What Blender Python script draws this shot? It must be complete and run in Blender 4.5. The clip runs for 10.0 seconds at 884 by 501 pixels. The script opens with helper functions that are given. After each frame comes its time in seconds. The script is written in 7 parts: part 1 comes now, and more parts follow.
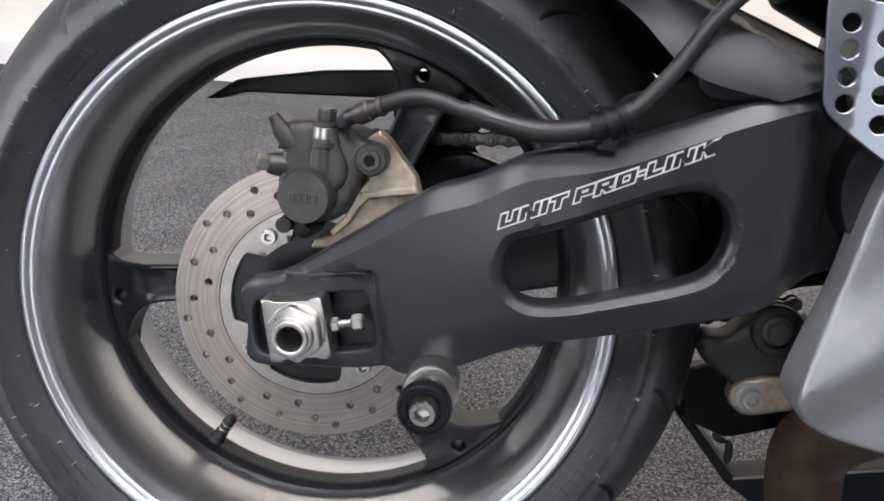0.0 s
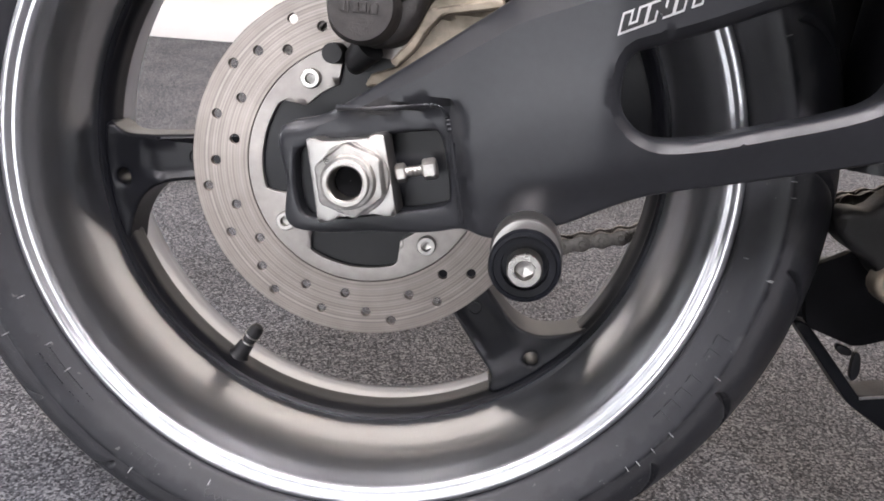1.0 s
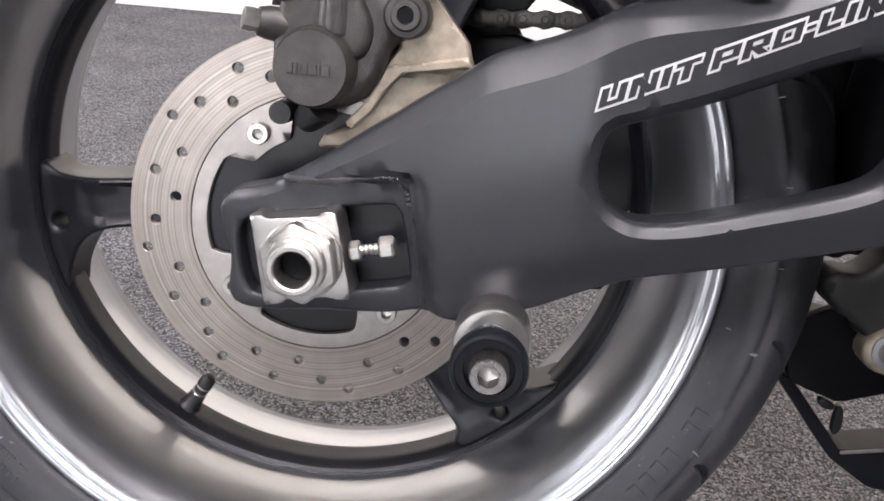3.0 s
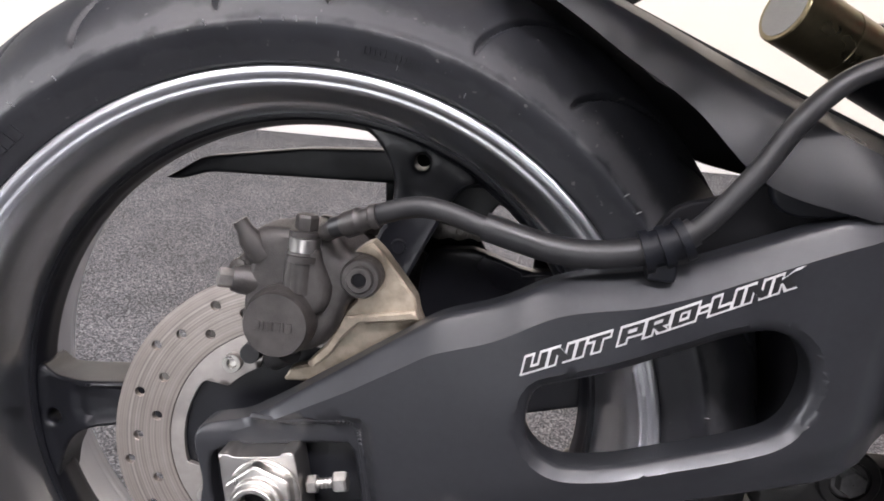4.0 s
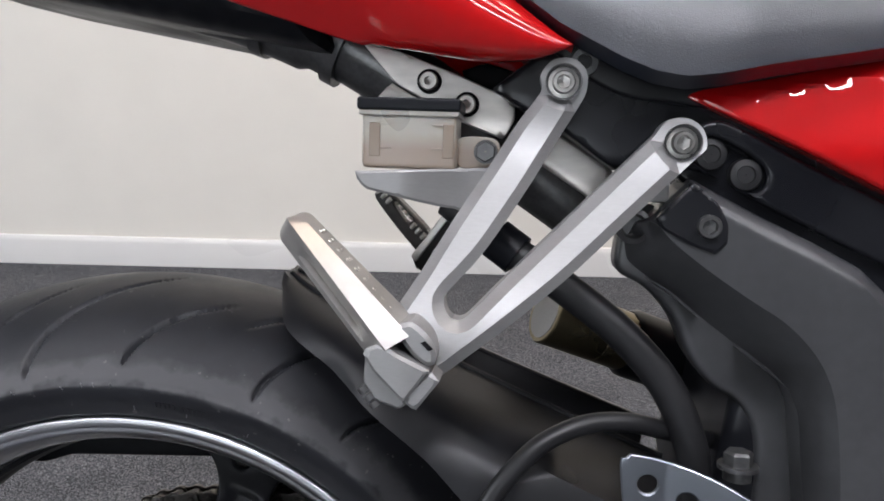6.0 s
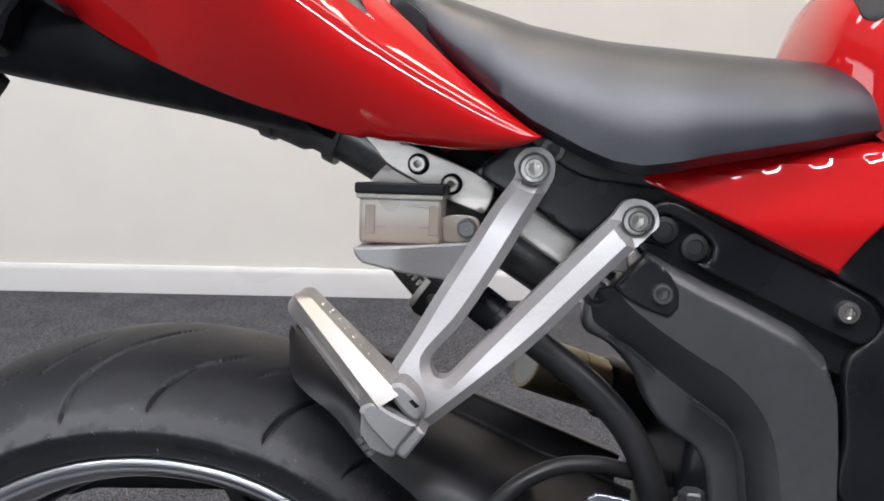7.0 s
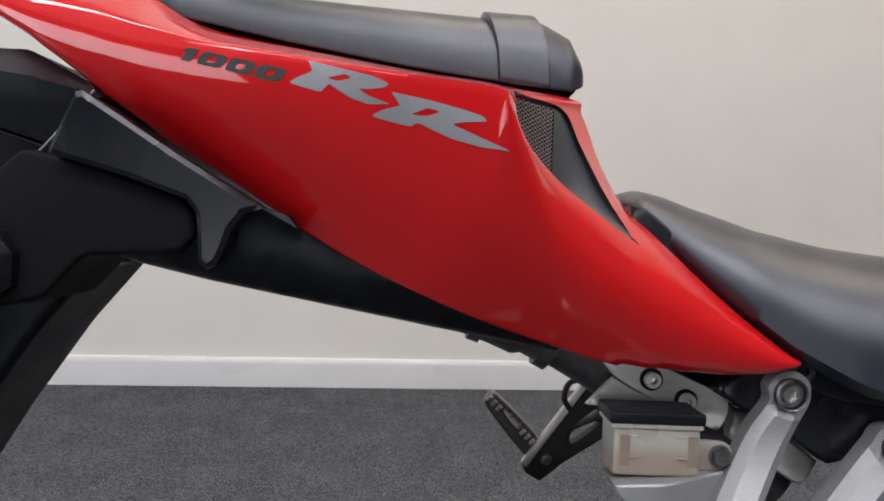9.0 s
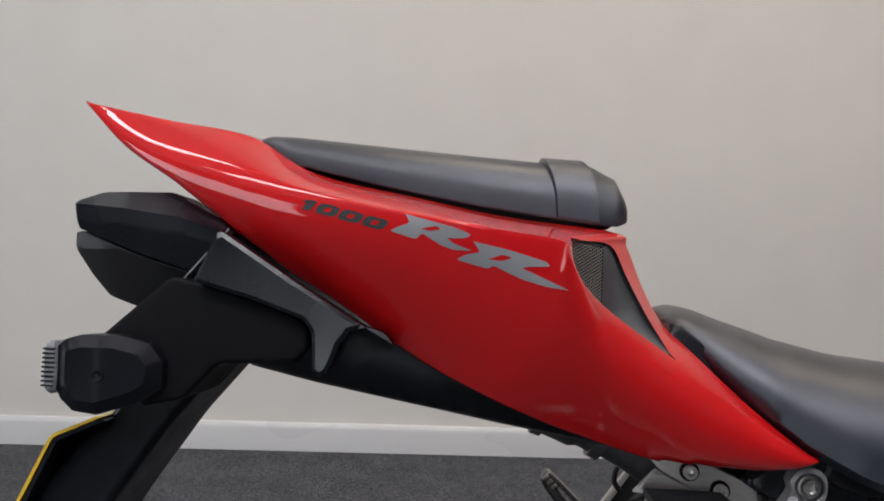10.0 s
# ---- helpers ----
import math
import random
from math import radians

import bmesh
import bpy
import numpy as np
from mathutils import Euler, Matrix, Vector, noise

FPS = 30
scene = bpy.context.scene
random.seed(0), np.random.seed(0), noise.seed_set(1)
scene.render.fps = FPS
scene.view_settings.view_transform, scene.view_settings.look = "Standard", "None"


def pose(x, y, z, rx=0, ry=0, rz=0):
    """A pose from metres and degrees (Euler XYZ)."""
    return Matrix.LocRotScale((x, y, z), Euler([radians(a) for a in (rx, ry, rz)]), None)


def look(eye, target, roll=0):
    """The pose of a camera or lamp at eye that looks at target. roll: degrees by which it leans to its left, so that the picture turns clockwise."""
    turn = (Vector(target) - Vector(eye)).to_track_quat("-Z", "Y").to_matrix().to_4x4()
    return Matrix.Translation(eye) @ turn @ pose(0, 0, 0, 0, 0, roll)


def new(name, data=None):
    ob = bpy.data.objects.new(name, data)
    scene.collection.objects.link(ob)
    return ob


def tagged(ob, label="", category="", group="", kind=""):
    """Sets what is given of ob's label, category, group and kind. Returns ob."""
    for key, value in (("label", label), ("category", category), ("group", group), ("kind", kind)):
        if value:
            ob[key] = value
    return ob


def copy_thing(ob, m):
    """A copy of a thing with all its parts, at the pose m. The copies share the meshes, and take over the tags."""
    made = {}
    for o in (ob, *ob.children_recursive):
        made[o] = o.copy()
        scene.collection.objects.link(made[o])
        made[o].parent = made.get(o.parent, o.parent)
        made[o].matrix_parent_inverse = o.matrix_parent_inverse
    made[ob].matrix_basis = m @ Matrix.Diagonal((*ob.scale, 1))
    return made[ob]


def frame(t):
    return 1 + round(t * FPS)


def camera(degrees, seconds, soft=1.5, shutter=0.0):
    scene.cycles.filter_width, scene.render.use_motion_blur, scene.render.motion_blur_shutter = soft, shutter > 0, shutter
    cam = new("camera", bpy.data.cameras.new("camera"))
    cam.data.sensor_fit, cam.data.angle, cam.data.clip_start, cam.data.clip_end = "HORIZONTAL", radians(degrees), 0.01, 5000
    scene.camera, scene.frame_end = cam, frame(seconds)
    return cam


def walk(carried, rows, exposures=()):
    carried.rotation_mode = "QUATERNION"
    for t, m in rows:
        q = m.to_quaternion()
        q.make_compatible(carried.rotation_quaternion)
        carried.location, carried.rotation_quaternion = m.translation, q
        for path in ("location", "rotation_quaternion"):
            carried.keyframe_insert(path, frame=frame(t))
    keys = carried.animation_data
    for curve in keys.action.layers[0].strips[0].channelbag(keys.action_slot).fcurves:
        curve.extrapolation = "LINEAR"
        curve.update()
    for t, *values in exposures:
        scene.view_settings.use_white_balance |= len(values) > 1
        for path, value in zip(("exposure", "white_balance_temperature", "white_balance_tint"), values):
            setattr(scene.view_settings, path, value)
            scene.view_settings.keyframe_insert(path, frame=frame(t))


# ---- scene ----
from mathutils import geometry
from mathutils.bvhtree import BVHTree

cam = camera(56.09, 10.0, soft=1.8)
PATH = [
    (0, 0.1203, -0.5787, 0.6481, 66.073, -3.639, 3.732),
    (0.5, 0.0889, -0.5495, 0.6039, 66.007, -3.458, 4.085),
    (1, 0.0693, -0.5026, 0.5042, 66.063, -3.643, 3.522),
    (1.3, 0.0552, -0.4859, 0.4658, 65.717, -3.828, 3.293),
    (1.5, 0.0487, -0.4765, 0.4389, 64.411, -3.99, 3.318),
    (2, 0.0504, -0.461, 0.415, 61.276, -4.569, 2.903),
    (2.5, 0.0617, -0.4457, 0.4802, 61.679, -4.819, 2.57),
    (3, 0.0725, -0.4369, 0.5485, 63.11, -4.552, 2.311),
    (3.2, 0.0827, -0.435, 0.5822, 64.341, -4.536, 2.563),
    (4.3, 0.0978, -0.4571, 0.6849, 68.961, -4.875, 2.959),
    (4.5, 0.1024, -0.4597, 0.711, 68.194, -4.715, 3.236),
    (5, 0.1561, -0.4443, 0.762, 68.701, -3.709, 3.056),
    (5.2, 0.1750, -0.4417, 0.7814, 69.555, -3.437, 3.197),
    (5.5, 0.2005, -0.4385, 0.8084, 71.454, -1.916, 2.377),
    (6, 0.2329, -0.4551, 0.8441, 73.392, -0.942, 1.542),
    (6.2, 0.2398, -0.4696, 0.8568, 73.58, -0.671, 1.34),
    (7.3, 0.2456, -0.5369, 0.9315, 74.764, -0.495, 2.576),
    (7.5, 0.2374, -0.5534, 0.9668, 74.71, 0.195, 3.802),
    (7.8, 0.2010, -0.5544, 0.9814, 75.547, 0.151, 3.458),
    (8, 0.1684, -0.5385, 0.9787, 75.97, -0.417, 1.884),
    (8.5, 0.0971, -0.4704, 0.9569, 76.782, -1.795, -3.303),
    (9, 0.0379, -0.4522, 0.9826, 78.57, -2.068, -3.629),
    (9.5, 0.0185, -0.4847, 1.0184, 81.435, -1.959, -3.403),
    (10, 0.0128, -0.5507, 1.0415, 82.491, -1.689, -0.487),
]
EXPOSURES = [(0, 1.05, 6650, 12), (0.5, 1.27, 6850, 14), (1, 1.19, 6850, 14), (2, 1.17, 6850, 14), (3, 1.45, 6850, 14), (4.5, 0.98, 6850, 14), (5.5, 0.36, 6500, 10), (7.5, 0.45, 6500, 10), (8, 0.17, 6500, 10), (8.5, 0.08, 6500, 10), (9.2, 0.06, 6500, 10), (10, -0.27, 6500, 10)]
walk(cam, [(t, pose(*row)) for t, *row in PATH], EXPOSURES)

# ---- world and lights ----
ROOM_X0, ROOM_X1, ROOM_Y0, ROOM_Y1, ROOM_H = -4.2, 4.4, -7.5, 2.125, 3.3
SKIRT_H = 0.098

world = bpy.data.worlds.new("World")
scene.world = world
world.use_nodes = True
wn = world.node_tree.nodes
sky = wn.new("ShaderNodeTexSky")
sky.sky_type, sky.sun_disc = "NISHITA", False
sky.sun_elevation, sky.sun_rotation = radians(40), radians(200)
wn["Background"].inputs["Strength"].default_value = 0.12
world.node_tree.links.new(sky.outputs["Color"], wn["Background"].inputs["Color"])


def area_lamp(name, where, target, sx, sy, watts, colour):
    data = bpy.data.lights.new(name, "AREA")
    data.shape, data.size, data.size_y, data.energy, data.color = "RECTANGLE", sx, sy, watts, colour
    ob = new(name, data)
    ob.matrix_world = look(where, target)
    return ob


# daylight from shop windows behind and beside the camera
area_lamp("window_daylight", (-1.6, ROOM_Y0 + 0.05, 1.45), (-1.6, 0, 1.2), 2.6, 2.0, 14, (0.9, 0.92, 1.0))
area_lamp("side_window_daylight", (ROOM_X0 + 0.05, -0.9, 1.5), (0, -0.9, 1.3), 2.4, 1.9, 22, (0.9, 0.92, 1.0))
# ceiling panels: cool ones over the gangway, warmer ones along the wall
COOL, WARM = (0.89, 0.9, 1.0), (1.0, 0.84, 0.68)
PANELS = [(x, y, watts, tint) for y, row in ((-2.0, (32, 56, 32)), (-0.35, (10, 14, 10))) for x, watts, tint in zip((-1.7, 0.35, 2.4), row, (COOL, COOL, COOL))]
PANELS += [(-1.7, 1.0, 8.5, COOL), (0.35, 1.0, 15, WARM), (2.4, 1.0, 17, WARM)]
for px, py, watts, tint in PANELS:
    area_lamp("panel_light", (px, py, ROOM_H - 0.035), (px, py, 0), 1.15, 0.28, watts, tint)

# ---- materials ----


def mat(name, base, rough=0.5, metal=0.0, vary=0.12, scale=60.0, bump=0.0, bump_scale=400.0, coat=0.0, rough_vary=0.1,
        stretch=(1, 1, 1), blotch=0.0, dark=None, spec=0.5, coat_rough=0.1):
    m = bpy.data.materials.new(name)
    m.use_nodes = True
    nt = m.node_tree
    n, l = nt.nodes, nt.links
    b = n["Principled BSDF"]
    b.inputs["Metallic"].default_value = metal
    b.inputs["Coat Weight"].default_value = coat
    b.inputs["Coat Roughness"].default_value = coat_rough
    b.inputs["Specular IOR Level"].default_value = spec
    tc = n.new("ShaderNodeTexCoord")
    mp = n.new("ShaderNodeMapping")
    mp.inputs["Scale"].default_value = stretch
    l.new(tc.outputs["Object"], mp.inputs["Vector"])
    n1 = n.new("ShaderNodeTexNoise")
    n1.inputs["Scale"].default_value, n1.inputs["Detail"].default_value = scale, 5
    l.new(mp.outputs["Vector"], n1.inputs["Vector"])
    n2 = n.new("ShaderNodeTexNoise")
    n2.inputs["Scale"].default_value, n2.inputs["Detail"].default_value = scale / 7, 3
    l.new(mp.outputs["Vector"], n2.inputs["Vector"])
    add = n.new("ShaderNodeMath")
    add.operation = "ADD"
    l.new(n1.outputs["Fac"], add.inputs[0])
    l.new(n2.outputs["Fac"], add.inputs[1])
    half = n.new("ShaderNodeMath")
    half.operation = "MULTIPLY"
    half.inputs[1].default_value = 0.5
    l.new(add.outputs[0], half.inputs[0])
    ramp = n.new("ShaderNodeValToRGB")
    lo = dark if dark else tuple(c * (1 - vary) for c in base)
    hi = tuple(min(1.0, c * (1 + vary)) for c in base)
    ramp.color_ramp.elements[0].position, ramp.color_ramp.elements[1].position = 0.36, 0.64
    ramp.color_ramp.elements[0].color, ramp.color_ramp.elements[1].color = (*lo, 1), (*hi, 1)
    l.new(half.outputs[0], ramp.inputs["Fac"])
    l.new(ramp.outputs["Color"], b.inputs["Base Color"])
    mr = n.new("ShaderNodeMapRange")
    mr.inputs["From Min"].default_value, mr.inputs["From Max"].default_value = 0.3, 0.7
    mr.inputs["To Min"].default_value, mr.inputs["To Max"].default_value = max(0.02, rough - rough_vary), min(1, rough + rough_vary)
    l.new(n2.outputs["Fac"], mr.inputs["Value"])
    l.new(mr.outputs["Result"], b.inputs["Roughness"])
    if bump:
        n3 = n.new("ShaderNodeTexNoise")
        n3.inputs["Scale"].default_value, n3.inputs["Detail"].default_value = bump_scale, 3
        l.new(mp.outputs["Vector"], n3.inputs["Vector"])
        bp = n.new("ShaderNodeBump")
        bp.inputs["Strength"].default_value, bp.inputs["Distance"].default_value = bump, 0.001
        l.new(n3.outputs["Fac"], bp.inputs["Height"])
        l.new(bp.outputs["Normal"], b.inputs["Normal"])
    return m


M_RIM = mat("polished_rim", (0.58, 0.592, 0.615), 0.33, 1.0, vary=0.04, scale=40, rough_vary=0.04, coat=0.9, coat_rough=0.04, stretch=(1, 3, 1))
M_BLACK = mat("satin_black_paint", (0.0075, 0.008, 0.0105), 0.36, spec=0.35, vary=0.25, bump=0.05, bump_scale=900)
M_ARM = mat("dark_grey_arm_paint", (0.022, 0.023, 0.0265), 0.36, 0.25, vary=0.1, scale=200, bump=0.03, bump_scale=2500, rough_vary=0.02, coat=0.15, coat_rough=0.22)
M_DISC = mat("brushed_disc_steel", (0.36, 0.335, 0.315), 0.42, 0.8, vary=0.14, scale=120)
M_CAST = mat("cast_grey_caliper", (0.046, 0.042, 0.04), 0.4, 0.3, vary=0.35, scale=140, bump=0.3, bump_scale=1200)
M_BRACKET = mat("weathered_cast_aluminium", (0.3, 0.255, 0.2), 0.5, 0.6, vary=0.35, scale=150, bump=0.2, bump_scale=900)
M_ALU = mat("brushed_aluminium", (0.265, 0.262, 0.26), 0.4, 0.4, vary=0.05, scale=220, bump=0.02, bump_scale=700, stretch=(1, 1, 4), rough_vary=0.05)
M_ALU_POL = mat("polished_aluminium", (0.43, 0.418, 0.4), 0.34, 1.0, vary=0.05, scale=120, rough_vary=0.05)
M_PLATE = mat("pale_worn_aluminium", (0.7, 0.665, 0.62), 0.34, 0.45, vary=0.12, scale=70, rough_vary=0.08, stretch=(1, 1, 3))
M_PEG = mat("satin_polished_aluminium", (0.5, 0.48, 0.45), 0.36, 0.75, vary=0.08, scale=90, rough_vary=0.06)
M_GUARD = mat("dull_aluminium_guard", (0.23, 0.245, 0.275), 0.36, 1.0, vary=0.08, scale=40, rough_vary=0.08)
M_ZINC = mat("zinc_bolt", (0.47, 0.455, 0.43), 0.36, 1.0, vary=0.2, scale=300)
M_DARKBOLT = mat("dark_bolt_steel", (0.13, 0.13, 0.13), 0.4, 0.8, vary=0.2, scale=300)
M_HOSE = mat("black_rubber_hose", (0.011, 0.011, 0.012), 0.45, vary=0.2, scale=150, bump=0.1)
M_PLASTIC = mat("black_moulded_plastic", (0.0055, 0.0062, 0.0085), 0.38, spec=0.2, vary=0.2, scale=120, bump=0.12, bump_scale=1600)
M_COVER = mat("satin_side_cover", (0.008, 0.0085, 0.011), 0.27, spec=0.38, vary=0.15, scale=120, bump=0.04, bump_scale=1600)
M_SIDE = mat("matt_side_cover", (0.05, 0.0508, 0.0535), 0.31, spec=0.6, vary=0.12, scale=120, bump=0.05, bump_scale=1600, rough_vary=0.03)
M_HUGGER = mat("dusty_black_plastic", (0.0095, 0.01, 0.0118), 0.36, spec=0.3, vary=0.25, scale=60, bump=0.1, bump_scale=1600)
M_LINER = mat("grey_liner_plastic", (0.05, 0.05, 0.052), 0.5, vary=0.1)
M_RED = mat("red_gloss_paint", (0.52, 0.0045, 0.006), 0.6, 0.0, vary=0.04, scale=20, coat=1.0, rough_vary=0.04, spec=0.08, coat_rough=0.035)
M_SEAT = mat("black_seat_vinyl", (0.0088, 0.0115, 0.0195), 0.34, vary=0.1, scale=200, bump=0.25, bump_scale=1400, spec=1.0, rough_vary=0.02)
M_STICKER = mat("silver_sticker", (0.27, 0.275, 0.28), 0.4, 0.3, vary=0.05)
M_STICKER_PALE = mat("pale_sticker", (0.5, 0.5, 0.5), 0.45, 0.0, vary=0.05)
M_BLKSTICK = mat("black_sticker", (0.01, 0.01, 0.011), 0.45, vary=0.1)
M_CHAIN = mat("chain_steel", (0.13, 0.12, 0.112), 0.36, 0.8, vary=0.4, scale=300)
M_BRASS = mat("bronze_anodised", (0.25, 0.21, 0.13), 0.34, 0.9, vary=0.1, scale=200, stretch=(1, 1, 1))
M_RUST = mat("brown_heat_stained_steel", (0.075, 0.05, 0.034), 0.5, 0.5, vary=0.4, scale=60)
M_SILVERPAINT = mat("silver_grey_paint", (0.2, 0.205, 0.215), 0.38, 0.4, vary=0.08, scale=100)
# near-black for inner parts, and for sheets and plugs that stand for shade
M_DARK = mat("black_inner_parts_and_shade", (0.005, 0.005, 0.006), 0.6, vary=0.2, spec=0.12)
M_SKIRT = mat("white_gloss_skirting", (0.7, 0.69, 0.672), 0.3, vary=0.02, scale=8)
M_WALL = mat("off_white_wall_paint", (0.73, 0.7, 0.64), 0.75, vary=0.025, scale=6, bump=0.1, bump_scale=300)
# dark grey for the three unseen walls, chosen to cut fill light on the bike
M_WALL_GREY = mat("fill_cutting_wall_grey", (0.13, 0.13, 0.135), 0.75, vary=0.04, scale=6, bump=0.1, bump_scale=300)
M_CEIL = mat("white_ceiling_paint", (0.68, 0.68, 0.69), 0.8, vary=0.02, scale=5)
M_YELLOW = mat("yellow_plate_edge", (0.7, 0.45, 0.03), 0.4, vary=0.08)
M_LENS = mat("clear_lens", (0.22, 0.22, 0.23), 0.15, vary=0.05)
M_GREASY = mat("greasy_dark_casting", (0.017, 0.0165, 0.016), 0.5, 0.3, vary=0.35, scale=90, bump=0.2, bump_scale=900)
M_FLUID = mat("fluid_tinted_plastic", (0.21, 0.165, 0.125), 0.32, vary=0.1, scale=60)


def tyre_material():
    """Black rubber with a dusty worn band between the used tread and the shoulder."""
    m = mat("tyre_rubber", (0.0118, 0.0128, 0.0165), 0.5, vary=0.25, scale=90, bump=0.15, bump_scale=1500)
    n, l = m.node_tree.nodes, m.node_tree.links
    b = n["Principled BSDF"]
    old = b.inputs["Base Color"].links[0].from_socket
    tc = n.new("ShaderNodeTexCoord")
    flat = n.new("ShaderNodeVectorMath")
    flat.operation, flat.inputs[1].default_value = "MULTIPLY", (1, 0, 1)
    l.new(tc.outputs["Object"], flat.inputs[0])
    size = n.new("ShaderNodeVectorMath")
    size.operation = "LENGTH"
    l.new(flat.outputs[0], size.inputs[0])
    no = n.new("ShaderNodeTexNoise")
    no.inputs["Scale"].default_value, no.inputs["Detail"].default_value = 70, 6
    l.new(tc.outputs["Object"], no.inputs["Vector"])
    k = n.new("ShaderNodeMath")
    k.operation, k.inputs[1].default_value = "MULTIPLY_ADD", 0.02
    l.new(no.outputs["Fac"], k.inputs[0])
    l.new(size.outputs["Value"], k.inputs[2])
    ramp = n.new("ShaderNodeValToRGB")
    e = ramp.color_ramp.elements
    # first stop paints the sidewall next to the rim paler, as if lit
    e[0].position, e[0].color = 0.262, (0.3, 0.3, 0.3, 1)
    e[1].position, e[1].color = 0.266, (0.04, 0.04, 0.04, 1)
    for pos, val in ((0.2745, 0.05), (0.2765, 0.9), (0.2875, 1.0), (0.2900, 0.12)):
        x = e.new(pos)
        x.color = (val, val, val, 1)
    l.new(k.outputs[0], ramp.inputs["Fac"])
    mix = n.new("ShaderNodeMixRGB")
    mix.inputs[2].default_value = (0.07, 0.07, 0.074, 1)
    k2 = n.new("ShaderNodeMath")
    k2.operation, k2.inputs[1].default_value = "MULTIPLY", 0.75
    l.new(ramp.outputs["Color"], k2.inputs[0])
    l.new(k2.outputs[0], mix.inputs[0])
    l.new(old, mix.inputs[1])
    sp = n.new("ShaderNodeTexNoise")
    sp.inputs["Scale"].default_value, sp.inputs["Detail"].default_value = 190, 2
    l.new(tc.outputs["Object"], sp.inputs["Vector"])
    sr = n.new("ShaderNodeValToRGB")
    sr.color_ramp.elements[0].position, sr.color_ramp.elements[0].color = 0.715, (0, 0, 0, 1)
    sr.color_ramp.elements[1].position, sr.color_ramp.elements[1].color = 0.76, (0.7, 0.7, 0.7, 1)
    l.new(sp.outputs["Fac"], sr.inputs["Fac"])
    dust = n.new("ShaderNodeMixRGB")
    dust.inputs[2].default_value = (0.13, 0.125, 0.12, 1)
    l.new(sr.outputs["Color"], dust.inputs[0])
    l.new(mix.outputs["Color"], dust.inputs[1])
    l.new(dust.outputs["Color"], b.inputs["Base Color"])
    return m


M_TYRE = tyre_material()


def disc_material():
    """Ground steel with fine rings of wear round the axle and a warm heat tint."""
    m = mat("ringed_disc_steel", (0.31, 0.28, 0.262), 0.4, 0.75, vary=0.12, scale=60)
    n, l = m.node_tree.nodes, m.node_tree.links
    b = n["Principled BSDF"]
    old = b.inputs["Base Color"].links[0].from_socket
    tc = n.new("ShaderNodeTexCoord")
    flat = n.new("ShaderNodeVectorMath")
    flat.operation, flat.inputs[1].default_value = "MULTIPLY", (1, 0, 1)
    l.new(tc.outputs["Object"], flat.inputs[0])
    size = n.new("ShaderNodeVectorMath")
    size.operation = "LENGTH"
    l.new(flat.outputs[0], size.inputs[0])
    no = n.new("ShaderNodeTexNoise")
    no.noise_dimensions = "1D"
    no.inputs["Scale"].default_value, no.inputs["Detail"].default_value = 700, 4
    l.new(size.outputs["Value"], no.inputs["W"])
    ramp = n.new("ShaderNodeValToRGB")
    ramp.color_ramp.elements[0].position, ramp.color_ramp.elements[0].color = 0.35, (0.72, 0.7, 0.68, 1)
    ramp.color_ramp.elements[1].position, ramp.color_ramp.elements[1].color = 0.65, (1.12, 1.1, 1.08, 1)
    l.new(no.outputs["Fac"], ramp.inputs["Fac"])
    mul = n.new("ShaderNodeMixRGB")
    mul.blend_type, mul.inputs[0].default_value = "MULTIPLY", 1.0
    l.new(old, mul.inputs[1])
    l.new(ramp.outputs["Color"], mul.inputs[2])
    l.new(mul.outputs["Color"], b.inputs["Base Color"])
    return m


M_DISC_RING = disc_material()


